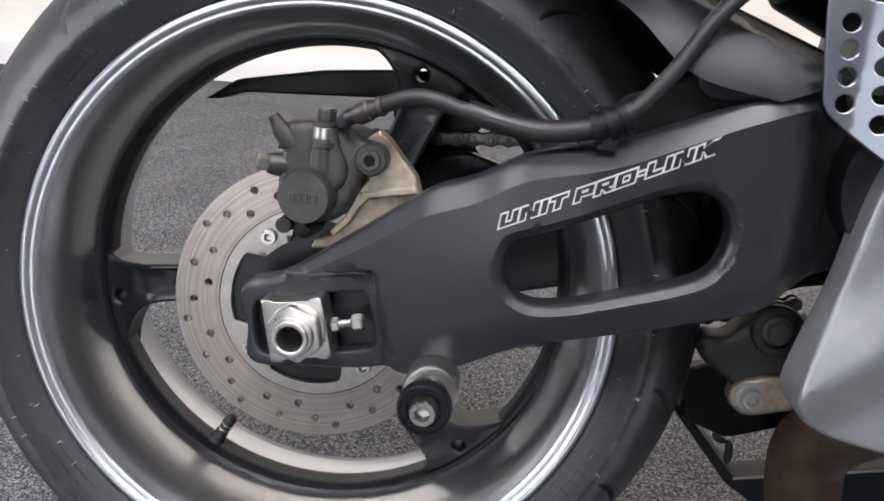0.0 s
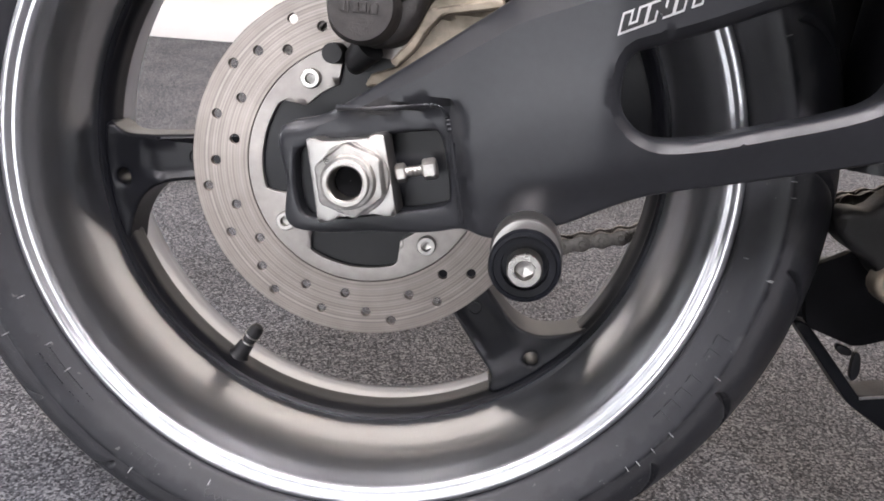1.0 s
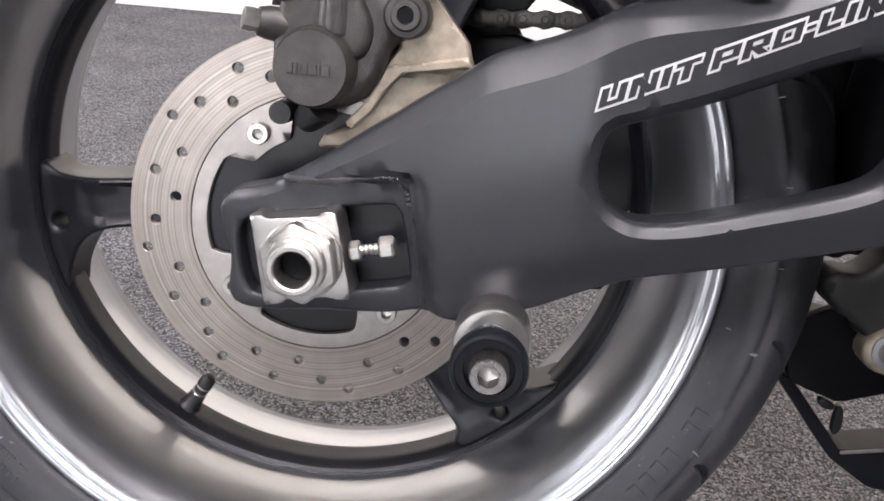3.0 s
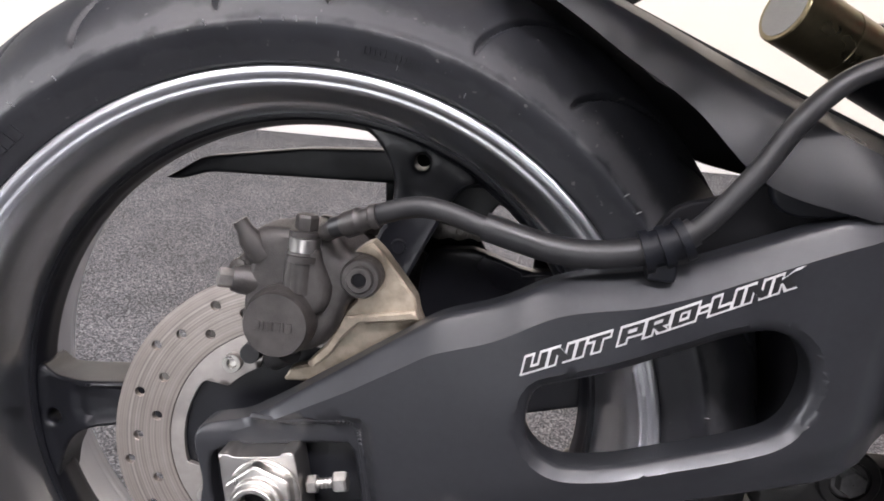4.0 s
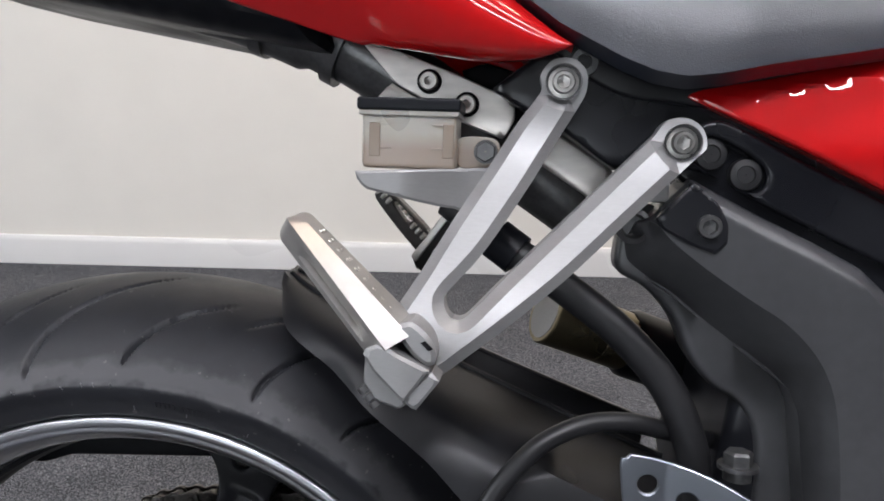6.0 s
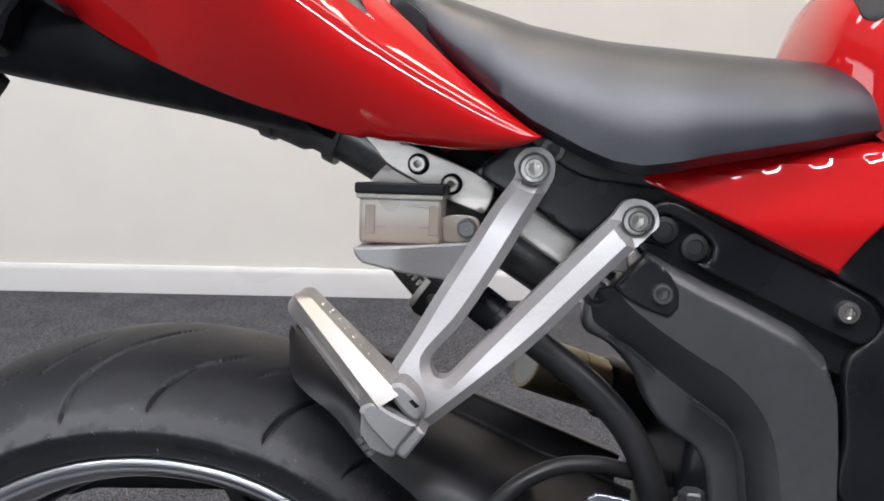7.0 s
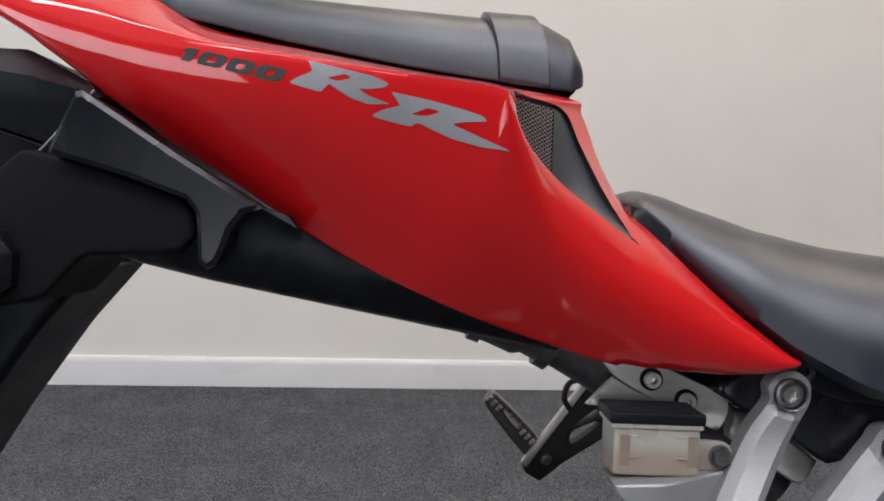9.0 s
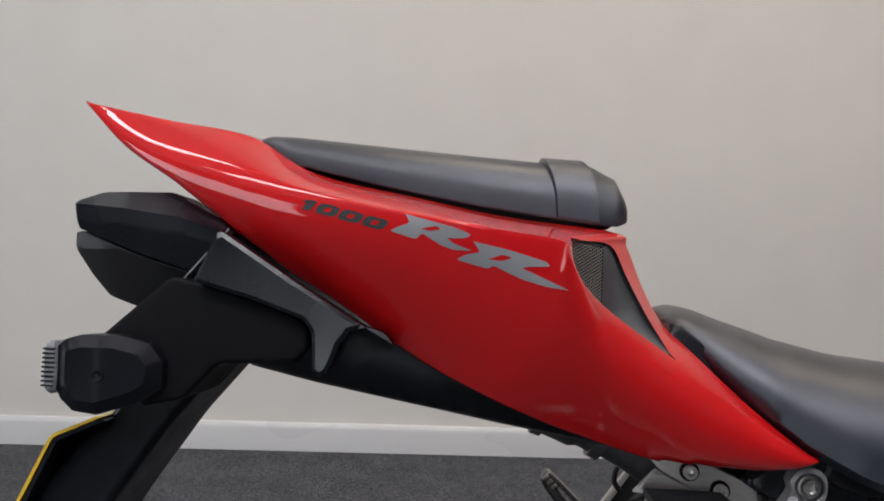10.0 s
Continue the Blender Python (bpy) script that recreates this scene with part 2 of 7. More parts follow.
def carpet_material():
    m = bpy.data.materials.new("grey_loop_carpet")
    m.use_nodes = True
    n, l = m.node_tree.nodes, m.node_tree.links
    b = n["Principled BSDF"]
    b.inputs["Roughness"].default_value, b.inputs["Specular IOR Level"].default_value = 0.95, 0.15
    tc = n.new("ShaderNodeTexCoord")
    vo = n.new("ShaderNodeTexVoronoi")
    vo.inputs["Scale"].default_value = 480
    l.new(tc.outputs["Object"], vo.inputs["Vector"])
    no = n.new("ShaderNodeTexNoise")
    no.inputs["Scale"].default_value, no.inputs["Detail"].default_value = 300, 4
    l.new(tc.outputs["Object"], no.inputs["Vector"])
    big = n.new("ShaderNodeTexNoise")
    big.inputs["Scale"].default_value, big.inputs["Detail"].default_value = 9, 4
    l.new(tc.outputs["Object"], big.inputs["Vector"])
    ramp = n.new("ShaderNodeValToRGB")
    e = ramp.color_ramp.elements
    e[0].position, e[0].color = 0.28, (0.0248, 0.0256, 0.0295, 1)
    e[1].position, e[1].color = 0.76, (0.226, 0.23, 0.246, 1)
    mid = e.new(0.5)
    mid.color = (0.0735, 0.0758, 0.0855, 1)
    mix = n.new("ShaderNodeMath")
    mix.operation = "ADD"
    sc = n.new("ShaderNodeSeparateColor")
    l.new(vo.outputs["Color"], sc.inputs[0])
    k1 = n.new("ShaderNodeMath")
    k1.operation, k1.inputs[1].default_value = "MULTIPLY", 0.45
    l.new(sc.outputs[0], k1.inputs[0])
    k2 = n.new("ShaderNodeMath")
    k2.operation, k2.inputs[1].default_value = "MULTIPLY", 0.55
    l.new(no.outputs["Fac"], k2.inputs[0])
    l.new(k1.outputs[0], mix.inputs[0])
    l.new(k2.outputs[0], mix.inputs[1])
    l.new(mix.outputs[0], ramp.inputs["Fac"])
    mul = n.new("ShaderNodeMixRGB")
    mul.blend_type, mul.inputs[0].default_value = "MULTIPLY", 0.5
    r2 = n.new("ShaderNodeValToRGB")
    r2.color_ramp.elements[0].position, r2.color_ramp.elements[0].color = 0.35, (0.7, 0.7, 0.7, 1)
    r2.color_ramp.elements[1].position, r2.color_ramp.elements[1].color = 0.65, (1.1, 1.1, 1.1, 1)
    l.new(big.outputs["Fac"], r2.inputs["Fac"])
    l.new(ramp.outputs["Color"], mul.inputs[1])
    l.new(r2.outputs["Color"], mul.inputs[2])
    l.new(mul.outputs["Color"], b.inputs["Base Color"])
    bp = n.new("ShaderNodeBump")
    bp.inputs["Strength"].default_value, bp.inputs["Distance"].default_value = 0.9, 0.003
    l.new(mix.outputs[0], bp.inputs["Height"])
    l.new(bp.outputs["Normal"], b.inputs["Normal"])
    return m


M_CARPET = carpet_material()


def translucent_material():
    """Yellowed translucent plastic, tinted brown below the level of the fluid."""
    m = mat("yellowed_translucent_plastic", (0.56, 0.51, 0.43), 0.35, vary=0.06, scale=60)
    n, l = m.node_tree.nodes, m.node_tree.links
    b = n["Principled BSDF"]
    tc = n.new("ShaderNodeTexCoord")
    xyz = n.new("ShaderNodeSeparateXYZ")
    l.new(tc.outputs["Object"], xyz.inputs[0])
    level = n.new("ShaderNodeMapRange")
    level.inputs["From Min"].default_value, level.inputs["From Max"].default_value = 0.4255, 0.4345
    l.new(xyz.outputs["Z"], level.inputs["Value"])
    tint = n.new("ShaderNodeMixRGB")
    tint.inputs[1].default_value, tint.inputs[2].default_value = (0.3, 0.242, 0.195, 1), (0.39, 0.372, 0.325, 1)
    l.new(level.outputs["Result"], tint.inputs[0])
    l.new(tint.outputs["Color"], b.inputs["Base Color"])
    b.inputs["Transmission Weight"].default_value = 0.12
    b.inputs["Subsurface Weight"].default_value = 0.5
    b.inputs["Subsurface Radius"].default_value = (0.01, 0.008, 0.006)
    return m


M_RESERVOIR = translucent_material()


def glow(name, colour, strength):
    m = bpy.data.materials.new(name)
    m.use_nodes = True
    b = m.node_tree.nodes["Principled BSDF"]
    b.inputs["Emission Color"].default_value, b.inputs["Emission Strength"].default_value = (*colour, 1), strength
    return m


M_PANEL = glow("lit_ceiling_panel", (1.0, 0.94, 0.85), 5.0)
M_WINDOWGLOW = glow("daylight_outside", (0.86, 0.93, 1.0), 2.6)

# ---- mesh helpers ----
TAU = 2 * math.pi


def part(name, bm, material, parent=None, label="", sharp=35.0):
    """Links a bmesh as one mesh object, a part of its parent."""
    bmesh.ops.remove_doubles(bm, verts=bm.verts, dist=1e-5)
    bmesh.ops.recalc_face_normals(bm, faces=bm.faces)
    me = bpy.data.meshes.new(name)
    for f in bm.faces:
        f.smooth = True
    lim = radians(sharp)
    for e in bm.edges:
        if len(e.link_faces) == 2 and e.calc_face_angle(0) > lim:
            e.smooth = False
    bm.to_mesh(me)
    bm.free()
    me.materials.append(material)
    ob = new(name, me)
    if parent is not None:
        ob.parent = parent
    if label:
        ob["label"] = label
    if 40 < len(me.polygons) < 30000:
        ob.modifiers.new("weighted_normals", "WEIGHTED_NORMAL").keep_sharp = True
    return ob


def box(bm, x0, x1, y0, y1, z0, z1, bevel=0.0):
    r = bmesh.ops.create_cube(bm, size=1.0)
    bmesh.ops.scale(bm, vec=(x1 - x0, y1 - y0, z1 - z0), verts=r["verts"])
    bmesh.ops.translate(bm, vec=((x0 + x1) / 2, (y0 + y1) / 2, (z0 + z1) / 2), verts=r["verts"])
    if bevel:
        edges = list({e for v in r["verts"] for e in v.link_edges})
        bmesh.ops.bevel(bm, geom=edges, offset=bevel, segments=2, affect="EDGES", profile=0.5)


def rounded_box(x0, x1, y0, y1, z0, z1, bevel):
    bm = bmesh.new()
    box(bm, x0, x1, y0, y1, z0, z1, bevel)
    return bm


def lathe(bm, profile, n=48, centre=(0, 0), hexes=(), turn=0.0, closed=False):
    """Turns (radius, v) pairs round the axis through centre along v; the rings listed in hexes are six-sided."""
    rings = []
    for k, (r, v) in enumerate(profile):
        ring = []
        for i in range(n):
            a = TAU * i / n
            rr = r
            if k in hexes:
                d = (math.degrees(a) + 30) % 60 - 30
                rr = r / math.cos(radians(d))
            ring.append(bm.verts.new((centre[0] + rr * math.cos(a + turn), v, centre[1] + rr * math.sin(a + turn))))
        rings.append(ring)
    for a, b in zip(rings, rings[1:]):
        for i in range(n):
            bm.faces.new((a[i], a[(i + 1) % n], b[(i + 1) % n], b[i]))
    if closed:
        a, b = rings[-1], rings[0]
        for i in range(n):
            bm.faces.new((a[i], a[(i + 1) % n], b[(i + 1) % n], b[i]))
    return rings


def bolt_mesh(centre, r, v0, v1, socket=0.5, n=24, washer=0.0, hex_head=False):
    """A bolt whose head stands from v0 out to v1 (v1 < v0), with a six-sided socket or head."""
    bm = bmesh.new()
    s = v1 - v0
    prof = []
    if washer:
        prof += [(washer, v0), (washer, v0 + 0.18 * s), (r, v0 + 0.2 * s)]
    else:
        prof += [(r, v0)]
    k = len(prof)
    prof += [(r, v0 + 0.85 * s), (r * 0.9, v1)]
    hexes = ()
    if hex_head:
        hexes = (k - 1, k, k + 1)
        prof += [(0.0004, v1)]
    else:
        prof += [(r * socket * 1.12, v1), (r * socket, v0 + 0.9 * s), (r * socket, v0 + 0.35 * s), (0.0002, v0 + 0.3 * s)]
        hexes = (k + 3, k + 4)
    lathe(bm, prof, n, centre, hexes)
    return bm


def tube(bm, path, radius, n=16, caps=True, squash=1.0):
    """A round tube along a path; radius is a number or one per point."""
    pts = [Vector(p) for p in path]
    rad = [radius] * len(pts) if isinstance(radius, (int, float)) else list(radius)
    up = Vector((0, 1, 0))
    rings = []
    side = None
    for i, p in enumerate(pts):
        d = (pts[min(i + 1, len(pts) - 1)] - pts[max(i - 1, 0)]).normalized()
        if side is None:
            side = d.cross(up) if abs(d.dot(up)) < 0.95 else d.cross(Vector((1, 0, 0)))
        side = (side - d * side.dot(d)).normalized()
        other = d.cross(side)
        rings.append([bm.verts.new(p + rad[i] * (math.cos(TAU * k / n) * side + squash * math.sin(TAU * k / n) * other)) for k in range(n)])
    for a, b in zip(rings, rings[1:]):
        for k in range(n):
            bm.faces.new((a[k], a[(k + 1) % n], b[(k + 1) % n], b[k]))
    if caps:
        bm.faces.new(rings[0][::-1])
        bm.faces.new(rings[-1])


def spline(points, steps):
    """A smooth curve through points (Catmull-Rom), with so many steps between neighbours."""
    p = [Vector(q) for q in points]
    p = [2 * p[0] - p[1]] + p + [2 * p[-1] - p[-2]]
    out = []
    for i in range(1, len(p) - 2):
        a, b, c, d = p[i - 1:i + 3]
        for k in range(steps):
            t = k / steps
            out.append(0.5 * (2 * b + (c - a) * t + (2 * a - 5 * b + 4 * c - d) * t * t + (3 * b - a - 3 * c + d) * t ** 3))
    out.append(p[-2])
    return out


def loop2(points, step, smooth=True):
    """A closed outline in (u, w), resampled evenly; smooth rounds it through its points."""
    p = [Vector((q[0], q[1])) for q in points]
    n = len(p)
    dense = []
    for i in range(n):
        a, b, c, d = p[i - 1], p[i], p[(i + 1) % n], p[(i + 2) % n]
        for k in range(12):
            t = k / 12
            if smooth:
                dense.append(0.5 * (2 * b + (c - a) * t + (2 * a - 5 * b + 4 * c - d) * t * t + (3 * b - a - 3 * c + d) * t ** 3))
            else:
                dense.append(b + (c - b) * t)
    q = np.array([tuple(v) for v in dense])
    seg = np.linalg.norm(np.roll(q, -1, 0) - q, axis=1)
    cum = np.concatenate([[0], np.cumsum(seg)])
    m = max(6, int(cum[-1] / step))
    s = np.linspace(0, cum[-1], m, endpoint=False)
    q2 = np.vstack([q, q[:1]])
    return np.stack([np.interp(s, cum, q2[:, 0]), np.interp(s, cum, q2[:, 1])], 1)


def circle2(c, r, n=14):
    a = np.arange(n) * TAU / n
    return np.stack([c[0] + r * np.cos(a), c[1] + r * np.sin(a)], 1)


def inside(poly, q):
    """Whether the points q lie within the outline."""
    x, y = q[:, 0][:, None], q[:, 1][:, None]
    x0, y0 = poly[:, 0][None], poly[:, 1][None]
    x1, y1 = np.roll(poly[:, 0], -1)[None], np.roll(poly[:, 1], -1)[None]
    hit = ((y0 > y) != (y1 > y)) & (x < (x1 - x0) * (y - y0) / np.where(y1 == y0, 1e-12, y1 - y0) + x0)
    return hit.sum(1) % 2 == 1


def edge_distance(polys, q):
    best = np.full(len(q), 1e9)
    for poly in polys:
        a, b = poly, np.roll(poly, -1, 0)
        d = b - a
        t = np.clip(((q[:, None] - a[None]) * d[None]).sum(2) / np.maximum((d * d).sum(1), 1e-15)[None], 0, 1)
        near = a[None] + t[..., None] * d[None]
        best = np.minimum(best, np.linalg.norm(q[:, None] - near, axis=2).min(1))
    return best


def slab(outline, front, back, step=0.006, radius=0.004, holes=(), smooth=True, hole_smooth=True, back_round=False, chamfer=0.0, creases=()):
    """A cast piece: an outline in (u, w) with holes, between the surfaces v = front(u, w) and v = back(u, w), its front rim rounded."""
    polys = [outline if isinstance(outline, np.ndarray) else loop2(outline, step, smooth)]
    polys += [h if isinstance(h, np.ndarray) else loop2(h, step, hole_smooth) for h in holes]
    front = front if callable(front) else (lambda u, w, c=front: np.full(len(u), c))
    back = back if callable(back) else (lambda u, w, c=back: np.full(len(u), c))
    pts, edges = [], []
    for poly in polys:
        k = len(pts)
        pts += [tuple(p) for p in poly]
        edges += [(k + i, k + (i + 1) % len(poly)) for i in range(len(poly))]
    border = len(pts)
    extra = []
    if radius > 0:
        for poly in polys:
            t = np.roll(poly, -1, 0) - np.roll(poly, 1, 0)
            t /= np.maximum(np.linalg.norm(t, axis=1), 1e-12)[:, None]
            nrm = np.stack([-t[:, 1], t[:, 0]], 1)
            for s in (-1, 1):
                for d in ((1.0,) if chamfer else (0.12, 0.4, 0.8)):
                    c = poly + s * nrm * radius * d
                    keep = edge_distance(polys, c) > radius * d * 0.93
                    extra.append(c[keep])
    lo, hi = polys[0].min(0), polys[0].max(0)
    gu, gw = np.meshgrid(np.arange(lo[0], hi[0], step), np.arange(lo[1], hi[1], step))
    grid = np.stack([gu.ravel(), gw.ravel()], 1)
    keep = edge_distance(polys, grid) > max(radius * 1.1, step * 0.5)
    grid = grid[keep]
    for line in creases:
        line = np.asarray(line)
        apart = np.linalg.norm(grid[:, None] - line[None], axis=2).min(1)
        grid = grid[apart > step * 0.45]
        extra.append(line[edge_distance(polys, line) > max(radius * 1.15, 0.001)])
    extra.append(grid)
    extra = np.concatenate(extra)
    ok = inside(polys[0], extra)
    for h in polys[1:]:
        ok &= ~inside(h, extra)
    extra = extra[ok]
    verts = [Vector(p) for p in pts] + [Vector(p) for p in extra]
    v2, _, tri, _, _, _ = geometry.delaunay_2d_cdt(verts, edges, [], 0, 1e-6)
    q = np.array([tuple(v) for v in v2])
    cen = np.array([q[list(t)].mean(0) for t in tri])
    ok = inside(polys[0], cen)
    for h in polys[1:]:
        ok &= ~inside(h, cen)
    dist = edge_distance(polys, q)
    vf, vb = front(q[:, 0], q[:, 1]), back(q[:, 0], q[:, 1])
    if radius > 0:
        k = np.clip(dist / radius, 0, 1)
        drop = chamfer * (1 - k) if chamfer else radius * (1 - np.sqrt(np.clip(1 - (1 - k) ** 2, 0, 1)))
        drop = np.minimum(drop, np.abs(vb - vf) * 0.48)
        vf = vf + drop * np.sign(vb - vf)
        if back_round:
            vb = vb - drop * np.sign(vb - vf)
    bm = bmesh.new()
    fv = [bm.verts.new((a, c, b)) for (a, b), c in zip(q, vf)]
    bv = [bm.verts.new((a, c, b)) for (a, b), c in zip(q, vb)]
    count = {}
    for t, good in zip(tri, ok):
        if not good:
            continue
        a, b, c = t
        bm.faces.new((fv[a], fv[b], fv[c]))
        bm.faces.new((bv[c], bv[b], bv[a]))
        for e in ((a, b), (b, c), (c, a)):
            count[e] = count.get(e, 0) + 1
    for (a, b) in list(count):
        if (b, a) not in count:
            bm.faces.new((fv[b], fv[a], bv[a], bv[b]))
    for v in [v for v in bm.verts if not v.link_faces]:
        bm.verts.remove(v)
    return bm


def loft(rows, close=False):
    """A sheet over rows of points."""
    bm = bmesh.new()
    g = [[bm.verts.new(p) for p in r] for r in rows]
    for a, b in zip(g, g[1:]):
        m = len(a)
        for i in range(m if close else m - 1):
            quad = (a[i], a[(i + 1) % m], b[(i + 1) % m], b[i])
            try:
                bm.faces.new(quad)
            except ValueError:
                pass
    return bm, g


def text_mesh(body, shear=0.0, grow=0.0):
    """The letters of body as flat triangles and their outline in a unit plane."""
    cu = bpy.data.curves.new("lettering", "FONT")
    cu.body, cu.size, cu.shear, cu.offset = body, 1.0, shear, grow
    cu.resolution_u = 4
    ob = bpy.data.objects.new("lettering", cu)
    scene.collection.objects.link(ob)
    me = bpy.data.meshes.new_from_object(ob.evaluated_get(bpy.context.evaluated_depsgraph_get()))
    v = np.array([tuple(x.co)[:2] for x in me.vertices])
    f = [tuple(p.vertices) for p in me.polygons]
    bpy.data.objects.remove(ob)
    bpy.data.curves.remove(cu)
    bpy.data.meshes.remove(me)
    return v, f


def interp(xs, ys):
    return lambda q: np.interp(q, xs, ys)


# ---- the room ----


def structure(name, bm, material, label, category, parent=None):
    return tagged(part(name, bm, material, parent), label, category, kind="structure")


bm = bmesh.new()
box(bm, ROOM_X0 - 0.2, ROOM_X1 + 0.2, ROOM_Y0 - 0.2, ROOM_Y1 + 0.2, -0.1, 0)
structure("floor", bm, M_CARPET, "dark grey speckled loop pile carpet floor", "floor")
bm = bmesh.new()
box(bm, ROOM_X1, ROOM_X1 + 0.2, ROOM_Y0, ROOM_Y1 - 0.002, 0.002, ROOM_H)
structure("wall_east", bm, M_WALL_GREY, "unseen side wall, grey to cut fill light", "wall")


def wall_with_window(name, x0, x1, y0, y1, a0, a1, z0, z1, along):
    """A wall with one opening from a0 to a1 along it and z0 to z1 high."""
    bm = bmesh.new()
    if along == "x":
        box(bm, x0, a0, y0, y1, 0.002, ROOM_H)
        box(bm, a1, x1, y0, y1, 0.002, ROOM_H)
        box(bm, a0, a1, y0, y1, 0.002, z0)
        box(bm, a0, a1, y0, y1, z1, ROOM_H)
    else:
        box(bm, x0, x1, y0, a0, 0.002, ROOM_H)
        box(bm, x0, x1, a1, y1, 0.002, ROOM_H)
        box(bm, x0, x1, a0, a1, 0.002, z0)
        box(bm, x0, x1, a0, a1, z1, ROOM_H)
    return structure(name, bm, M_WALL_GREY, "unseen wall with a window opening, grey to cut fill light", "wall")


bm = bmesh.new()
box(bm, ROOM_X0 - 0.2, ROOM_X1 + 0.2, ROOM_Y1, ROOM_Y1 + 0.2, 0.002, ROOM_H)
structure("wall_north", bm, M_WALL, "plain warm off-white painted showroom wall", "wall")
wall_with_window("wall_south", ROOM_X0, ROOM_X1, ROOM_Y0 - 0.2, ROOM_Y0, -3.0, -0.2, 0.4, 2.45, "x")
wall_with_window("wall_west", ROOM_X0 - 0.2, ROOM_X0, ROOM_Y0, ROOM_Y1 - 0.002, -2.2, 0.4, 0.5, 2.45, "y")
bm = bmesh.new()
box(bm, -3.2, 0.0, ROOM_Y0 - 0.9, ROOM_Y0 - 0.85, 0, 2.7)
structure("backdrop_south", bm, M_WINDOWGLOW, "bright overcast daylight outside the window", "backdrop")
bm = bmesh.new()
box(bm, ROOM_X0 - 0.9, ROOM_X0 - 0.85, -2.6, 0.8, 0, 2.7)
structure("backdrop_west", bm, M_WINDOWGLOW, "bright overcast daylight outside the window", "backdrop")
bm = bmesh.new()
box(bm, ROOM_X0 - 0.2, ROOM_X1 + 0.2, ROOM_Y0 - 0.2, ROOM_Y1 + 0.2, ROOM_H, ROOM_H + 0.1)
structure("ceiling", bm, M_CEIL, "plain white ceiling", "ceiling")

# skirting board with a rounded top edge and a groove
prof = [(0, 0.002), (0, SKIRT_H), (0.003, SKIRT_H + 0.0), (0.009, SKIRT_H - 0.002), (0.013, SKIRT_H - 0.008), (0.015, SKIRT_H - 0.018), (0.015, 0.002)]
bm = bmesh.new()
ends = []
for x in (ROOM_X0 + 0.001, ROOM_X1 - 0.001):
    ends.append([bm.verts.new((x, ROOM_Y1 - 0.001 - d, z)) for d, z in prof])
for i in range(len(prof) - 1):
    bm.faces.new((ends[0][i], ends[0][i + 1], ends[1][i + 1], ends[1][i]))
bm.faces.new(ends[0])
bm.faces.new(ends[1][::-1])
structure("baseboard", bm, M_SKIRT, "white gloss painted skirting board", "skirting board")

first = None
for px, py, _, _ in PANELS:
    if first is None:
        bm = rounded_box(-0.6, 0.6, -0.16, 0.16, -0.02, 0, 0.003)
        first = part("ceiling_light", bm, M_SKIRT)
        tagged(first, "white rectangular ceiling light with a lit panel", "ceiling light", "ceiling lights")
        bm = rounded_box(-0.57, 0.57, -0.135, 0.135, -0.026, -0.0205, 0.002)
        part("diffuser", bm, M_PANEL, first)
        first.location = (px, py, ROOM_H)
    else:
        copy_thing(first, Matrix.Translation((px, py, ROOM_H)))

# ---- the motorcycle: u forward, v away from the camera's side, w up, from the rear axle ----
bike = new("motorcycle")
bike.matrix_world = Matrix((
    (0.99752, 0.06915, 0.01282, 0.0035),
    (-0.07033, 0.98081, 0.18186, 0.0490),
    (0.0, -0.18232, 0.98324, 0.3273),
    (0, 0, 0, 1)))
tagged(bike, "red and black sports motorcycle leaning on its stand on carpet", "motorcycle")

# rear wheel -----------------------------------------------------------------
TYRE_R, CROWN = 0.3262, 0.1226


def rim_mesh():
    """Turned rim: a round outer lip, a fine groove, a step and the dished barrel, with ledges towards the far lip."""
    near = [(0.2385, -0.088), (0.2393, -0.0925), (0.239, -0.0945), (0.2378, -0.0958), (0.2358, -0.0962), (0.2338, -0.0957), (0.2325, -0.0946), (0.2318, -0.0934), (0.2309, -0.0928), (0.2297, -0.093),
            (0.2284, -0.0926), (0.227, -0.0913), (0.2256, -0.089), (0.2244, -0.0862),
            (0.2218, -0.0825), (0.219, -0.077), (0.2166, -0.07), (0.2147, -0.0615), (0.2133, -0.052), (0.2124, -0.042), (0.2118, -0.032), (0.2112, -0.0235), (0.2103, -0.018), (0.209, -0.014)]
    far = [(0.2092, 0.013), (0.21, 0.026), (0.2112, 0.04), (0.2124, 0.054), (0.214, 0.0555), (0.2144, 0.06), (0.2156, 0.0685), (0.2178, 0.07), (0.2184, 0.0745), (0.2205, 0.082), (0.2232, 0.087),
           (0.2262, 0.0895), (0.23, 0.0905), (0.235, 0.0905), (0.2385, 0.089)]
    outer = [(0.24, 0.076), (0.23, 0.06), (0.215, 0.02), (0.215, -0.02), (0.228, -0.065), (0.2385, -0.084)]
    bm = bmesh.new()
    lathe(bm, near + far + outer, 200, closed=True)
    return bm


WHEEL_TURN = Matrix.Rotation(radians(4.436), 4, "Z") @ Matrix.Rotation(radians(-0.767), 4, "X")
wheel = part("rear_wheel", rim_mesh(), M_RIM, bike, "polished silver cast wheel rim with black spokes", sharp=50)
wheel.matrix_local = Matrix.Translation((-0.0059, 0.0439, -0.001)) @ WHEEL_TURN

